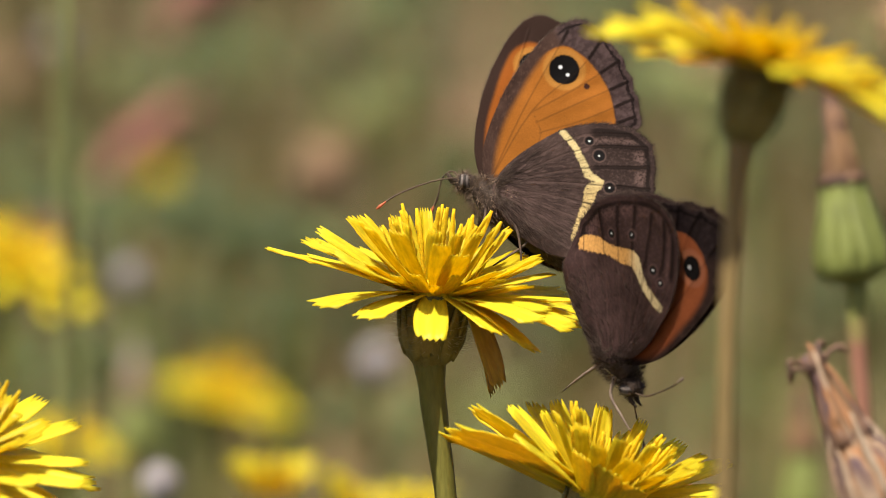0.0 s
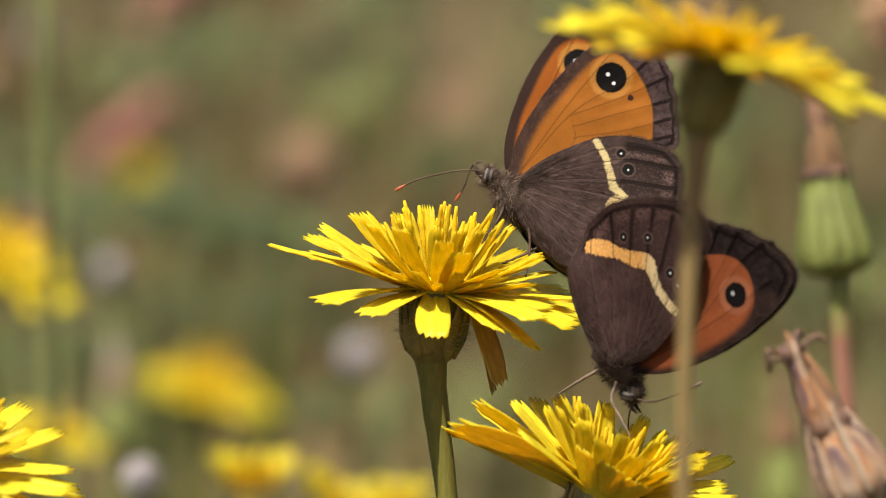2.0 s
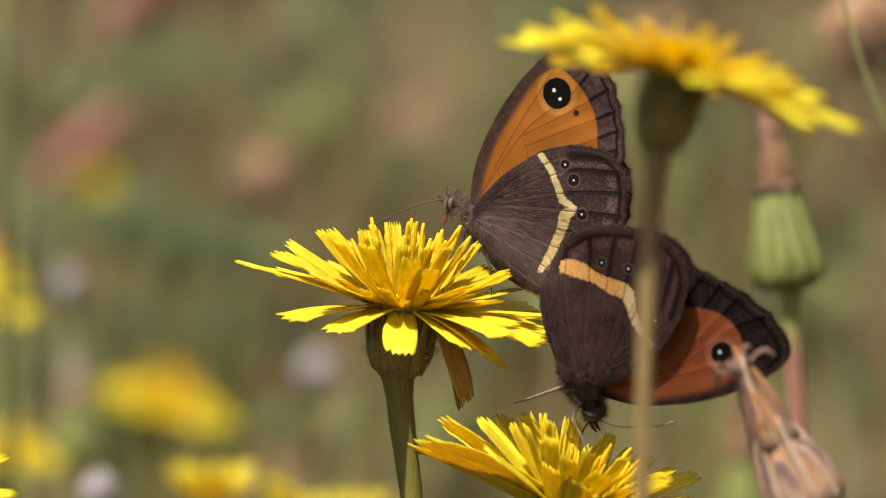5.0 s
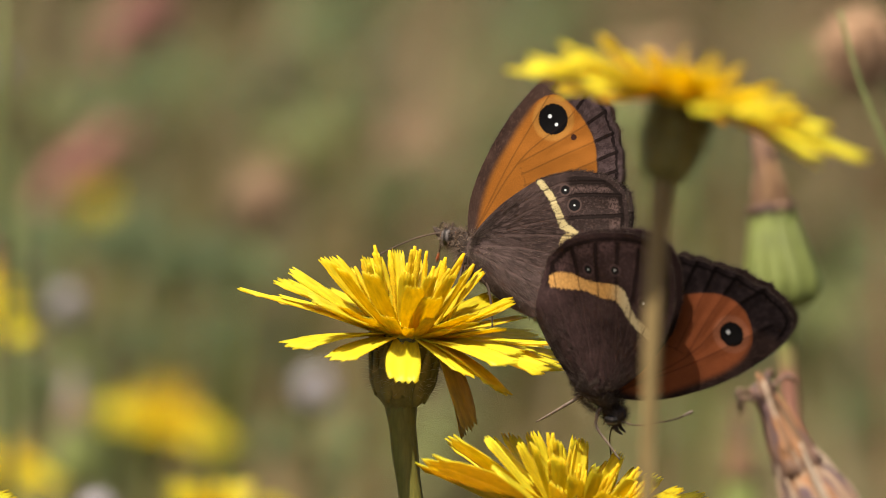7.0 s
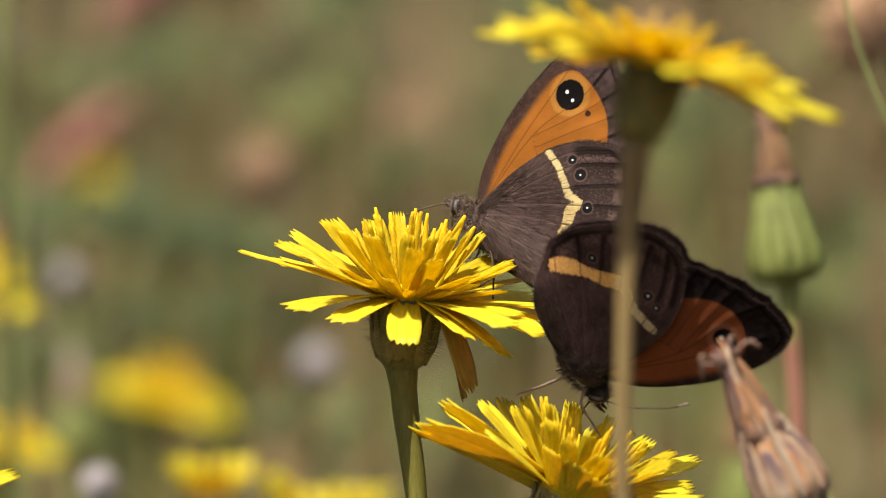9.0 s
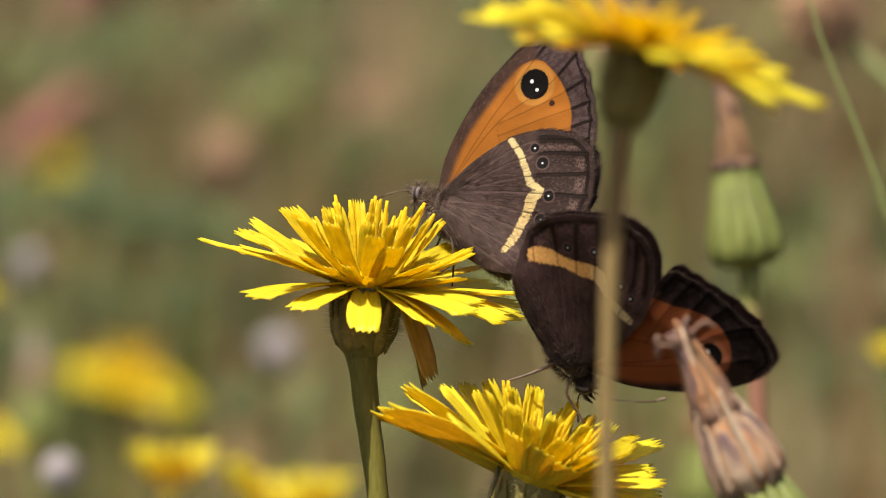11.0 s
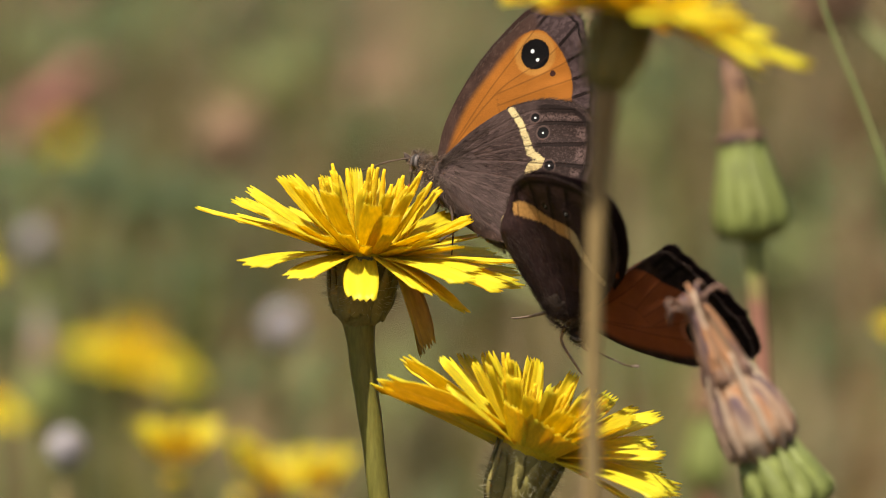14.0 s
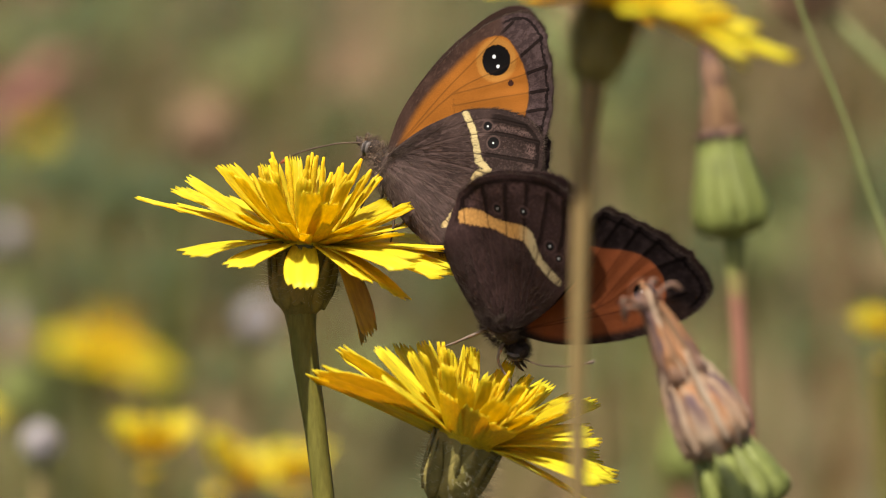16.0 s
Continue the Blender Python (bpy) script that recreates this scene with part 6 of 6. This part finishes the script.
    walk(butterfly_b, [
        (0, pose(0.01690, 0.45370, 0.29265, -120.8, -83.8, -107.3)),
        (0.5, pose(0.01758, 0.45371, 0.29265, -119.0, -82.3, -107.2)),
        (1, pose(0.01987, 0.45355, 0.29180, -123.5, -86.9, -101.0)),
        (1.5, pose(0.02033, 0.45334, 0.29088, 170.1, -84.0, -35.3)),
        (2, pose(0.01888, 0.45346, 0.29164, 177.7, -85.3, -36.1)),
        (2.5, pose(0.01647, 0.45348, 0.29178, -103.4, -85.3, -120.0)),
        (3, pose(0.01676, 0.45345, 0.29174, 9.9, -89.8, 126.4)),
        (3.3, pose(0.01933, 0.45358, 0.29290, -52.5, -85.3, -167.0)),
        (3.4, pose(0.01804, 0.45410, 0.29615, -104.2, -43.6, -70.0)),
        (3.5, pose(0.01918, 0.45403, 0.29582, -97.5, -38.5, -78.0)),
        (3.6, pose(0.02287, 0.45369, 0.29397, -99.8, -62.7, -104.1)),
        (3.7, pose(0.02159, 0.45344, 0.29234, -141.0, -81.1, -72.4)),
        (3.8, pose(0.02117, 0.45317, 0.29061, -163.8, -78.0, -47.3)),
        (4, pose(0.01996, 0.45305, 0.28989, 159.3, -75.9, -6.2)),
        (4.2, pose(0.01991, 0.45322, 0.29092, -176.3, -79.2, -33.2)),
        (6.3, pose(0.01844, 0.45333, 0.29107, -161.8, -65.9, -51.0)),
        (6.5, pose(0.01877, 0.45331, 0.29094, -147.8, -71.7, -66.9)),
        (6.6, pose(0.01980, 0.45325, 0.29066, -114.3, -65.4, -102.2)),
        (6.7, pose(0.01663, 0.45385, 0.29433, -152.4, -3.6, -101.3)),
        (6.8, pose(0.02100, 0.45439, 0.29822, -178.3, 29.5, -123.3)),
        (6.9, pose(0.01796, 0.45430, 0.29741, -152.4, -3.6, -101.3)),
        (7, pose(0.02101, 0.45350, 0.29241, -113.1, -75.4, -97.0)),
        (7.1, pose(0.01901, 0.45284, 0.28796, 73.4, -85.1, 44.1)),
        (7.2, pose(0.01949, 0.45298, 0.28886, 167.6, -85.8, -45.7)),
        (7.5, pose(0.02119, 0.45318, 0.29029, -178.9, -81.9, -36.2)),
        (7.8, pose(0.02059, 0.45317, 0.29035, 165.3, -81.8, -24.9)),
        (8.2, pose(0.02144, 0.45311, 0.29021, -169.2, -87.1, -54.8)),
        (8.5, pose(0.02129, 0.45335, 0.29180, -92.2, -85.5, -138.8)),
        (8.8, pose(0.02056, 0.45330, 0.29147, -128.4, -89.4, -93.5)),
        (8.9, pose(0.01903, 0.45331, 0.29143, 157.9, -81.1, -3.2)),
        (9, pose(0.01968, 0.45339, 0.29194, -123.6, -66.1, -76.1)),
        (9.1, pose(0.02029, 0.45336, 0.29182, -129.0, -53.8, -77.1)),
        (9.2, pose(0.02096, 0.45324, 0.29112, -132.3, -67.5, -75.8)),
        (11.3, pose(0.02194, 0.45319, 0.29183, -124.3, -63.9, -85.8)),
        (11.5, pose(0.02113, 0.45326, 0.29216, -135.8, -55.5, -72.4)),
        (11.7, pose(0.02119, 0.45302, 0.29065, -127.1, -60.5, -77.4)),
        (11.8, pose(0.02223, 0.45324, 0.29216, -143.9, -22.0, -95.3)),
        (11.9, pose(0.02327, 0.45346, 0.29367, -170.1, 9.0, -121.8)),
        (12, pose(0.02183, 0.45354, 0.29395, -157.1, -17.4, -110.7)),
        (12.1, pose(0.02388, 0.45315, 0.29176, -133.6, -50.0, -97.1)),
        (12.2, pose(0.02250, 0.45296, 0.29043, -140.2, -81.5, -66.0)),
        (12.3, pose(0.02073, 0.45274, 0.28882, 154.3, -76.6, -1.5)),
        (12.4, pose(0.02037, 0.45274, 0.28880, 172.5, -76.8, -22.4)),
        (12.6, pose(0.02101, 0.45307, 0.29092, -137.1, -75.6, -71.4)),
        (13, pose(0.01834, 0.45311, 0.29099, -155.7, -78.8, -43.1)),
        (13.5, pose(0.01719, 0.45309, 0.29079, 175.1, -80.6, -22.8)),
        (13.7, pose(0.01780, 0.45308, 0.29083, -122.7, -68.7, -81.0)),
        (13.8, pose(0.01849, 0.45344, 0.29307, -112.2, -51.5, -96.4)),
        (13.9, pose(0.02144, 0.45334, 0.29279, -103.3, -51.7, -123.1)),
        (14, pose(0.02095, 0.45353, 0.29387, -129.3, -55.7, -96.0)),
        (14.1, pose(0.02187, 0.45322, 0.29210, -142.2, -70.7, -67.2)),
        (14.4, pose(0.02283, 0.45291, 0.29035, -100.3, -68.3, -98.4)),
        (14.6, pose(0.02284, 0.45294, 0.29050, -118.1, -73.9, -88.9)),
        (14.8, pose(0.02281, 0.45298, 0.29082, -131.9, -69.5, -88.4)),
        (15, pose(0.02123, 0.45299, 0.29078, -118.6, -70.7, -94.3)),
        (15.2, pose(0.01869, 0.45315, 0.29151, -130.5, -71.3, -73.5)),
        (15.7, pose(0.01679, 0.45322, 0.29181, -136.3, -69.7, -76.9)),
        (16, pose(0.01753, 0.45323, 0.29196, -130.0, -69.9, -82.0)),
    ])
    walk(wings_b[2], [
        (0, pose(0, 0, 0, 0.2, 21.4, -0.1)),
        (0.5, pose(0, 0, 0, 2.5, 19.4, -0.9)),
        (1, pose(0, 0, 0, 3.6, 18.2, -1.3)),
        (1.5, pose(0, 0, 0, 3.0, 16.9, -1.2)),
        (2, pose(0, 0, 0, 3.0, 10.8, -1.6)),
        (2.5, pose(0, 0, 0, 2.4, 18.7, -0.9)),
        (3, pose(0, 0, 0, 0.7, 18.0, -0.2)),
        (3.3, pose(0, 0, 0, -3.0, 7.2, 1.8)),
        (3.4, pose(0, 0, 0, -0.6, -4.2, 0.5)),
        (3.5, pose(0, 0, 0, -0.3, -7.3, 12.4)),
        (3.6, pose(0, 0, 0, 0.4, -2.2, -0.3)),
        (3.7, pose(0, 0, 0, 7.1, -2.7, -5.5)),
        (3.8, pose(0, 0, 0, 2.3, -2.5, -1.8)),
        (4, pose(0, 0, 0, -2.0, 2.3, 1.4)),
        (4.2, pose(0, 0, 0, -2.4, 4.5, 1.6)),
        (6.3, pose(0, 0, 0, 14.8, 3.7, -10.0)),
        (6.5, pose(0, 0, 0, 6.7, -1.1, -5.0)),
        (6.6, pose(0, 0, 0, -2.5, -10.8, 2.3)),
        (6.7, pose(0, 0, 0, 27.8, 2.6, -20.9)),
        (6.8, pose(0, 0, 0, 31.6, -5.8, -29.7)),
        (6.9, pose(0, 0, 0, 27.8, 2.6, -20.9)),
        (7, pose(0, 0, 0, 7.4, 3.2, -4.9)),
        (7.1, pose(0, 0, 0, 6.8, -6.5, -5.7)),
        (7.2, pose(0, 0, 0, 3.3, 7.4, -2.0)),
        (7.5, pose(0, 0, 0, -0.8, 13.2, 0.4)),
        (7.8, pose(0, 0, 0, 1.9, 12.5, -0.9)),
        (8.2, pose(0, 0, 0, 2.9, 9.0, -1.6)),
        (8.5, pose(0, 0, 0, 4.3, 11.9, -2.2)),
        (8.8, pose(0, 0, 0, -0.3, 16.0, 0.1)),
        (8.9, pose(0, 0, 0, -3.2, 10.9, 1.7)),
        (9, pose(0, 0, 0, -0.9, 3.3, 0.6)),
        (9.1, pose(0, 0, 0, 4.3, -0.1, -3.1)),
        (9.2, pose(0, 0, 0, -3.6, -9.3, 3.1)),
        (11.3, pose(0, 0, 0, 2.7, -3.6, -2.1)),
        (11.5, pose(0, 0, 0, 3.6, 0.2, -2.6)),
        (11.7, pose(0, 0, 0, 0.0, -2.8, -0.0)),
        (11.8, pose(0, 0, 0, 16.5, 0.9, -9.3)),
        (11.9, pose(0, 0, 0, 29.6, 2.6, -22.7)),
        (12, pose(0, 0, 0, 24.7, -14.2, -25.1)),
        (12.1, pose(0, 0, 0, 8.8, 0.9, -6.3)),
        (12.2, pose(0, 0, 0, 4.6, -5.2, -3.7)),
        (12.3, pose(0, 0, 0, 3.9, -7.0, -3.2)),
        (12.4, pose(0, 0, 0, 6.3, -5.9, -5.2)),
        (12.6, pose(0, 0, 0, 5.1, -4.6, -4.1)),
        (13, pose(0, 0, 0, 9.6, -4.5, -7.7)),
        (13.5, pose(0, 0, 0, 4.4, -2.5, -3.3)),
        (13.7, pose(0, 0, 0, 0.4, -6.9, -0.3)),
        (13.8, pose(0, 0, 0, -6.7, -20.3, 6.9)),
        (13.9, pose(0, 0, 0, -3.2, -20.9, 3.3)),
        (14, pose(0, 0, 0, 7.0, -11.0, -6.3)),
        (14.1, pose(0, 0, 0, 5.5, -7.5, -4.7)),
        (14.4, pose(0, 0, 0, -5.8, -16.4, 5.7)),
        (14.6, pose(0, 0, 0, -0.3, -12.1, 0.2)),
        (14.8, pose(0, 0, 0, 6.4, -6.5, -5.3)),
        (15, pose(0, 0, 0, 3.2, -7.4, -2.7)),
        (15.2, pose(0, 0, 0, 6.1, -6.0, -5.1)),
        (15.7, pose(0, 0, 0, 11.0, 3.4, -7.4)),
        (16, pose(0, 0, 0, 8.8, 0.2, -6.4)),
    ])
    walk(wings_b[3], [
        (0, pose(0, 0, 0, -1.4, -5.4, 1.1)),
        (0.5, pose(0, 0, 0, -1.4, -4.8, 1.1)),
        (1, pose(0, 0, 0, -1.4, -4.2, 1.1)),
        (1.5, pose(0, 0, 0, -1.4, -5.1, 1.1)),
        (2, pose(0, 0, 0, -1.4, -4.0, 1.1)),
        (2.5, pose(0, 0, 0, -1.4, -4.4, 1.1)),
        (3, pose(0, 0, 0, -1.4, -4.9, 1.1)),
        (3.3, pose(0, 0, 0, -1.4, -1.8, 1.0)),
        (3.4, pose(0, 0, 0, -1.4, -1.4, 1.0)),
        (3.5, pose(0, 0, 0, -1.4, -2.2, 1.1)),
        (3.6, pose(0, 0, 0, -1.4, 0.5, 1.0)),
        (3.7, pose(0, 0, 0, -1.4, -4.7, 1.1)),
        (3.8, pose(0, 0, 0, -1.4, -3.1, 1.1)),
        (4, pose(0, 0, 0, -1.4, -4.0, 1.1)),
        (4.2, pose(0, 0, 0, -1.4, -3.5, 1.1)),
        (6.3, pose(0, 0, 0, -1.4, -3.3, 1.1)),
        (6.5, pose(0, 0, 0, -1.4, -2.2, 1.1)),
        (6.6, pose(0, 0, 0, -1.4, -1.1, 1.0)),
        (6.7, pose(0, 0, 0, 27.8, 4.9, -19.7)),
        (6.8, pose(0, 0, 0, 31.6, 6.4, -22.2)),
        (6.9, pose(0, 0, 0, 27.8, 4.9, -19.7)),
        (7, pose(0, 0, 0, -1.4, -2.7, 1.1)),
        (7.1, pose(0, 0, 0, -1.4, -7.9, 1.2)),
        (7.2, pose(0, 0, 0, -1.4, -2.9, 1.1)),
        (7.5, pose(0, 0, 0, -1.4, -4.6, 1.1)),
        (7.8, pose(0, 0, 0, -1.4, -4.4, 1.1)),
        (8.2, pose(0, 0, 0, -1.4, -3.3, 1.1)),
        (8.5, pose(0, 0, 0, -1.4, -2.9, 1.1)),
        (8.8, pose(0, 0, 0, -1.4, -4.1, 1.1)),
        (8.9, pose(0, 0, 0, -1.4, -4.5, 1.1)),
        (9, pose(0, 0, 0, -1.4, -2.7, 1.1)),
        (9.1, pose(0, 0, 0, -1.4, 1.9, 1.0)),
        (9.2, pose(0, 0, 0, -1.4, -2.3, 1.1)),
        (11.3, pose(0, 0, 0, -1.4, 0.6, 1.0)),
        (11.5, pose(0, 0, 0, -1.4, 2.5, 0.9)),
        (11.7, pose(0, 0, 0, -1.4, -0.6, 1.0)),
        (11.8, pose(0, 0, 0, 15.8, 3.6, -7.9)),
        (11.9, pose(0, 0, 0, 29.7, 5.6, -21.0)),
        (12, pose(0, 0, 0, 24.0, 3.6, -17.0)),
        (12.1, pose(0, 0, 0, -1.4, 8.3, 0.8)),
        (12.2, pose(0, 0, 0, -1.4, -1.1, 1.0)),
        (12.3, pose(0, 0, 0, -1.4, -2.4, 1.1)),
        (12.4, pose(0, 0, 0, -1.4, -2.3, 1.1)),
        (12.6, pose(0, 0, 0, -1.4, 0.4, 1.0)),
        (13, pose(0, 0, 0, -1.4, -1.3, 1.0)),
        (13.5, pose(0, 0, 0, -1.4, -1.8, 1.1)),
        (13.7, pose(0, 0, 0, -1.4, -0.0, 1.0)),
        (13.8, pose(0, 0, 0, -1.4, -2.0, 1.1)),
        (13.9, pose(0, 0, 0, -1.4, 2.3, 0.9)),
        (14, pose(0, 0, 0, -1.4, 3.6, 0.9)),
        (14.1, pose(0, 0, 0, -1.4, 1.9, 1.0)),
        (14.4, pose(0, 0, 0, -1.4, -1.1, 1.0)),
        (14.6, pose(0, 0, 0, -1.4, 0.0, 1.0)),
        (14.8, pose(0, 0, 0, -1.4, 3.6, 0.9)),
        (15, pose(0, 0, 0, -1.4, 1.3, 1.0)),
        (15.2, pose(0, 0, 0, -1.4, 1.2, 1.0)),
        (15.7, pose(0, 0, 0, -1.4, 0.6, 1.0)),
        (16, pose(0, 0, 0, -1.4, 0.5, 1.0)),
    ])
    walk(wings_b[0], [
        (0, pose(0, 0, 0, 3.7, 21.5, -1.1)),
        (0.5, pose(0, 0, 0, 5.9, 19.5, -2.1)),
        (1, pose(0, 0, 0, 7.0, 18.3, -2.6)),
        (1.5, pose(0, 0, 0, 6.3, 17.0, -2.5)),
        (2, pose(0, 0, 0, 6.3, 10.9, -3.3)),
        (2.5, pose(0, 0, 0, 5.9, 18.8, -2.1)),
        (3, pose(0, 0, 0, 4.1, 18.0, -1.5)),
        (3.3, pose(0, 0, 0, 0.3, 7.2, -0.2)),
        (3.4, pose(0, 0, 0, 2.7, -4.1, -2.1)),
        (3.5, pose(0, 0, 0, 2.8, -7.8, 9.6)),
        (3.6, pose(0, 0, 0, 3.6, -2.1, -2.8)),
        (3.7, pose(0, 0, 0, 10.4, -2.3, -8.0)),
        (3.8, pose(0, 0, 0, 5.6, -2.3, -4.3)),
        (4, pose(0, 0, 0, 1.2, 2.3, -0.8)),
        (4.2, pose(0, 0, 0, 0.8, 4.5, -0.5)),
        (6.3, pose(0, 0, 0, 18.0, 4.3, -12.1)),
        (6.5, pose(0, 0, 0, 9.9, -0.8, -7.4)),
        (6.6, pose(0, 0, 0, 0.8, -10.9, -0.7)),
        (6.7, pose(0, 0, 0, -44.1, 48.0, -13.5)),
        (6.8, pose(0, 0, 0, -49.9, 47.0, -14.8)),
        (6.9, pose(0, 0, 0, -44.1, 48.0, -13.5)),
        (7, pose(0, 0, 0, 10.6, 3.6, -7.1)),
        (7.1, pose(0, 0, 0, 10.0, -6.1, -8.4)),
        (7.2, pose(0, 0, 0, 6.6, 7.5, -3.9)),
        (7.5, pose(0, 0, 0, 2.5, 13.2, -1.2)),
        (7.8, pose(0, 0, 0, 5.2, 12.6, -2.5)),
        (8.2, pose(0, 0, 0, 6.2, 9.1, -3.5)),
        (8.5, pose(0, 0, 0, 7.6, 12.1, -3.8)),
        (8.8, pose(0, 0, 0, 3.0, 16.0, -1.3)),
        (8.9, pose(0, 0, 0, 0.1, 10.8, -0.1)),
        (9, pose(0, 0, 0, 2.4, 3.4, -1.6)),
        (9.1, pose(0, 0, 0, 7.6, 0.1, -5.5)),
        (9.2, pose(0, 0, 0, -0.3, -9.4, 0.2)),
        (11.3, pose(0, 0, 0, 6.0, -3.4, -4.7)),
        (11.5, pose(0, 0, 0, 6.9, 0.4, -4.9)),
        (11.7, pose(0, 0, 0, 3.3, -2.7, -2.5)),
        (11.8, pose(0, 0, 0, -28.0, 15.9, -15.8)),
        (11.9, pose(0, 0, 0, -47.0, 47.5, -14.2)),
        (11.95, pose(0, 0, 0, -68.5, 29.4, 42.2)),
        (12, pose(0, 0, 0, -119.3, 62.3, 39.0)),
        (12.05, pose(0, 0, 0, -58.9, 22.1, 38.1)),
        (12.1, pose(0, 0, 0, 12.1, 1.3, -8.6)),
        (12.2, pose(0, 0, 0, 7.9, -4.9, -6.4)),
        (12.3, pose(0, 0, 0, 7.1, -6.7, -6.0)),
        (12.4, pose(0, 0, 0, 9.5, -5.5, -7.8)),
        (12.6, pose(0, 0, 0, 8.3, -4.3, -6.7)),
        (13, pose(0, 0, 0, 12.8, -4.0, -10.3)),
        (13.5, pose(0, 0, 0, 7.6, -2.3, -5.8)),
        (13.7, pose(0, 0, 0, 3.7, -6.8, -3.0)),
        (13.8, pose(0, 0, 0, -3.2, -20.6, 3.3)),
        (13.9, pose(0, 0, 0, 0.3, -21.0, -0.3)),
        (14, pose(0, 0, 0, 10.2, -10.6, -9.2)),
        (14.1, pose(0, 0, 0, 8.8, -7.2, -7.5)),
        (14.4, pose(0, 0, 0, -2.4, -16.6, 2.3)),
        (14.6, pose(0, 0, 0, 3.0, -12.0, -2.8)),
        (14.8, pose(0, 0, 0, 9.6, -6.2, -8.1)),
        (15, pose(0, 0, 0, 6.4, -7.2, -5.5)),
        (15.2, pose(0, 0, 0, 9.4, -5.6, -7.7)),
        (15.7, pose(0, 0, 0, 14.2, 3.8, -9.5)),
        (16, pose(0, 0, 0, 12.0, 0.6, -8.7)),
    ])
    walk(wings_b[1], [
        (0, pose(0, 0, 0, 1.9, -5.4, -1.5)),
        (0.5, pose(0, 0, 0, 1.9, -4.8, -1.5)),
        (1, pose(0, 0, 0, 1.9, -4.2, -1.5)),
        (1.5, pose(0, 0, 0, 1.9, -5.1, -1.5)),
        (2, pose(0, 0, 0, 1.9, -4.0, -1.5)),
        (2.5, pose(0, 0, 0, 1.9, -4.4, -1.5)),
        (3, pose(0, 0, 0, 1.9, -4.8, -1.5)),
        (3.3, pose(0, 0, 0, 1.9, -1.7, -1.4)),
        (3.4, pose(0, 0, 0, 1.9, -1.4, -1.4)),
        (3.5, pose(0, 0, 0, 1.9, -2.1, -1.4)),
        (3.6, pose(0, 0, 0, 1.9, 0.5, -1.3)),
        (3.7, pose(0, 0, 0, 1.9, -4.7, -1.5)),
        (3.8, pose(0, 0, 0, 1.9, -3.1, -1.4)),
        (4, pose(0, 0, 0, 1.9, -3.9, -1.5)),
        (4.2, pose(0, 0, 0, 1.9, -3.5, -1.5)),
        (6.3, pose(0, 0, 0, 1.9, -3.3, -1.4)),
        (6.5, pose(0, 0, 0, 1.9, -2.2, -1.4)),
        (6.6, pose(0, 0, 0, 1.9, -1.1, -1.4)),
        (6.7, pose(0, 0, 0, -27.8, 4.9, 19.7)),
        (6.8, pose(0, 0, 0, -31.6, 6.4, 22.2)),
        (6.9, pose(0, 0, 0, -27.8, 4.9, 19.7)),
        (7, pose(0, 0, 0, 1.9, -2.7, -1.4)),
        (7.1, pose(0, 0, 0, 1.9, -7.9, -1.6)),
        (7.2, pose(0, 0, 0, 1.9, -2.9, -1.4)),
        (7.5, pose(0, 0, 0, 1.9, -4.6, -1.5)),
        (7.8, pose(0, 0, 0, 1.9, -4.4, -1.5)),
        (8.2, pose(0, 0, 0, 1.9, -3.3, -1.4)),
        (8.5, pose(0, 0, 0, 1.9, -2.9, -1.4)),
        (8.8, pose(0, 0, 0, 1.9, -4.1, -1.5)),
        (8.9, pose(0, 0, 0, 1.9, -4.5, -1.5)),
        (9, pose(0, 0, 0, 1.9, -2.6, -1.4)),
        (9.1, pose(0, 0, 0, 1.9, 1.9, -1.3)),
        (9.2, pose(0, 0, 0, 1.9, -2.3, -1.4)),
        (11.3, pose(0, 0, 0, 1.9, 0.6, -1.3)),
        (11.5, pose(0, 0, 0, 1.9, 2.5, -1.3)),
        (11.7, pose(0, 0, 0, 1.9, -0.5, -1.4)),
        (11.8, pose(0, 0, 0, -16.8, -1.4, 7.2)),
        (11.9, pose(0, 0, 0, -29.7, 5.6, 21.0)),
        (11.95, pose(0, 0, 0, -68.5, 29.4, 42.2)),
        (12, pose(0, 0, 0, -119.3, 62.3, 39.0)),
        (12.05, pose(0, 0, 0, -58.9, 22.1, 38.1)),
        (12.1, pose(0, 0, 0, 1.9, 8.3, -1.1)),
        (12.2, pose(0, 0, 0, 1.9, -1.1, -1.4)),
        (12.3, pose(0, 0, 0, 1.9, -2.4, -1.4)),
        (12.4, pose(0, 0, 0, 1.9, -2.2, -1.4)),
        (12.6, pose(0, 0, 0, 1.9, 0.4, -1.3)),
        (13, pose(0, 0, 0, 1.9, -1.2, -1.4)),
        (13.5, pose(0, 0, 0, 1.9, -1.8, -1.4)),
        (13.7, pose(0, 0, 0, 1.9, 0.0, -1.3)),
        (13.8, pose(0, 0, 0, 1.9, -2.0, -1.4)),
        (13.9, pose(0, 0, 0, 1.9, 2.3, -1.3)),
        (14, pose(0, 0, 0, 1.9, 3.6, -1.2)),
        (14.1, pose(0, 0, 0, 1.9, 1.9, -1.3)),
        (14.4, pose(0, 0, 0, 1.9, -1.1, -1.4)),
        (14.6, pose(0, 0, 0, 1.9, 0.1, -1.3)),
        (14.8, pose(0, 0, 0, 1.9, 3.6, -1.2)),
        (15, pose(0, 0, 0, 1.9, 1.3, -1.3)),
        (15.2, pose(0, 0, 0, 1.9, 1.2, -1.3)),
        (15.7, pose(0, 0, 0, 1.9, 0.6, -1.3)),
        (16, pose(0, 0, 0, 1.9, 0.5, -1.3)),
    ])


motions()
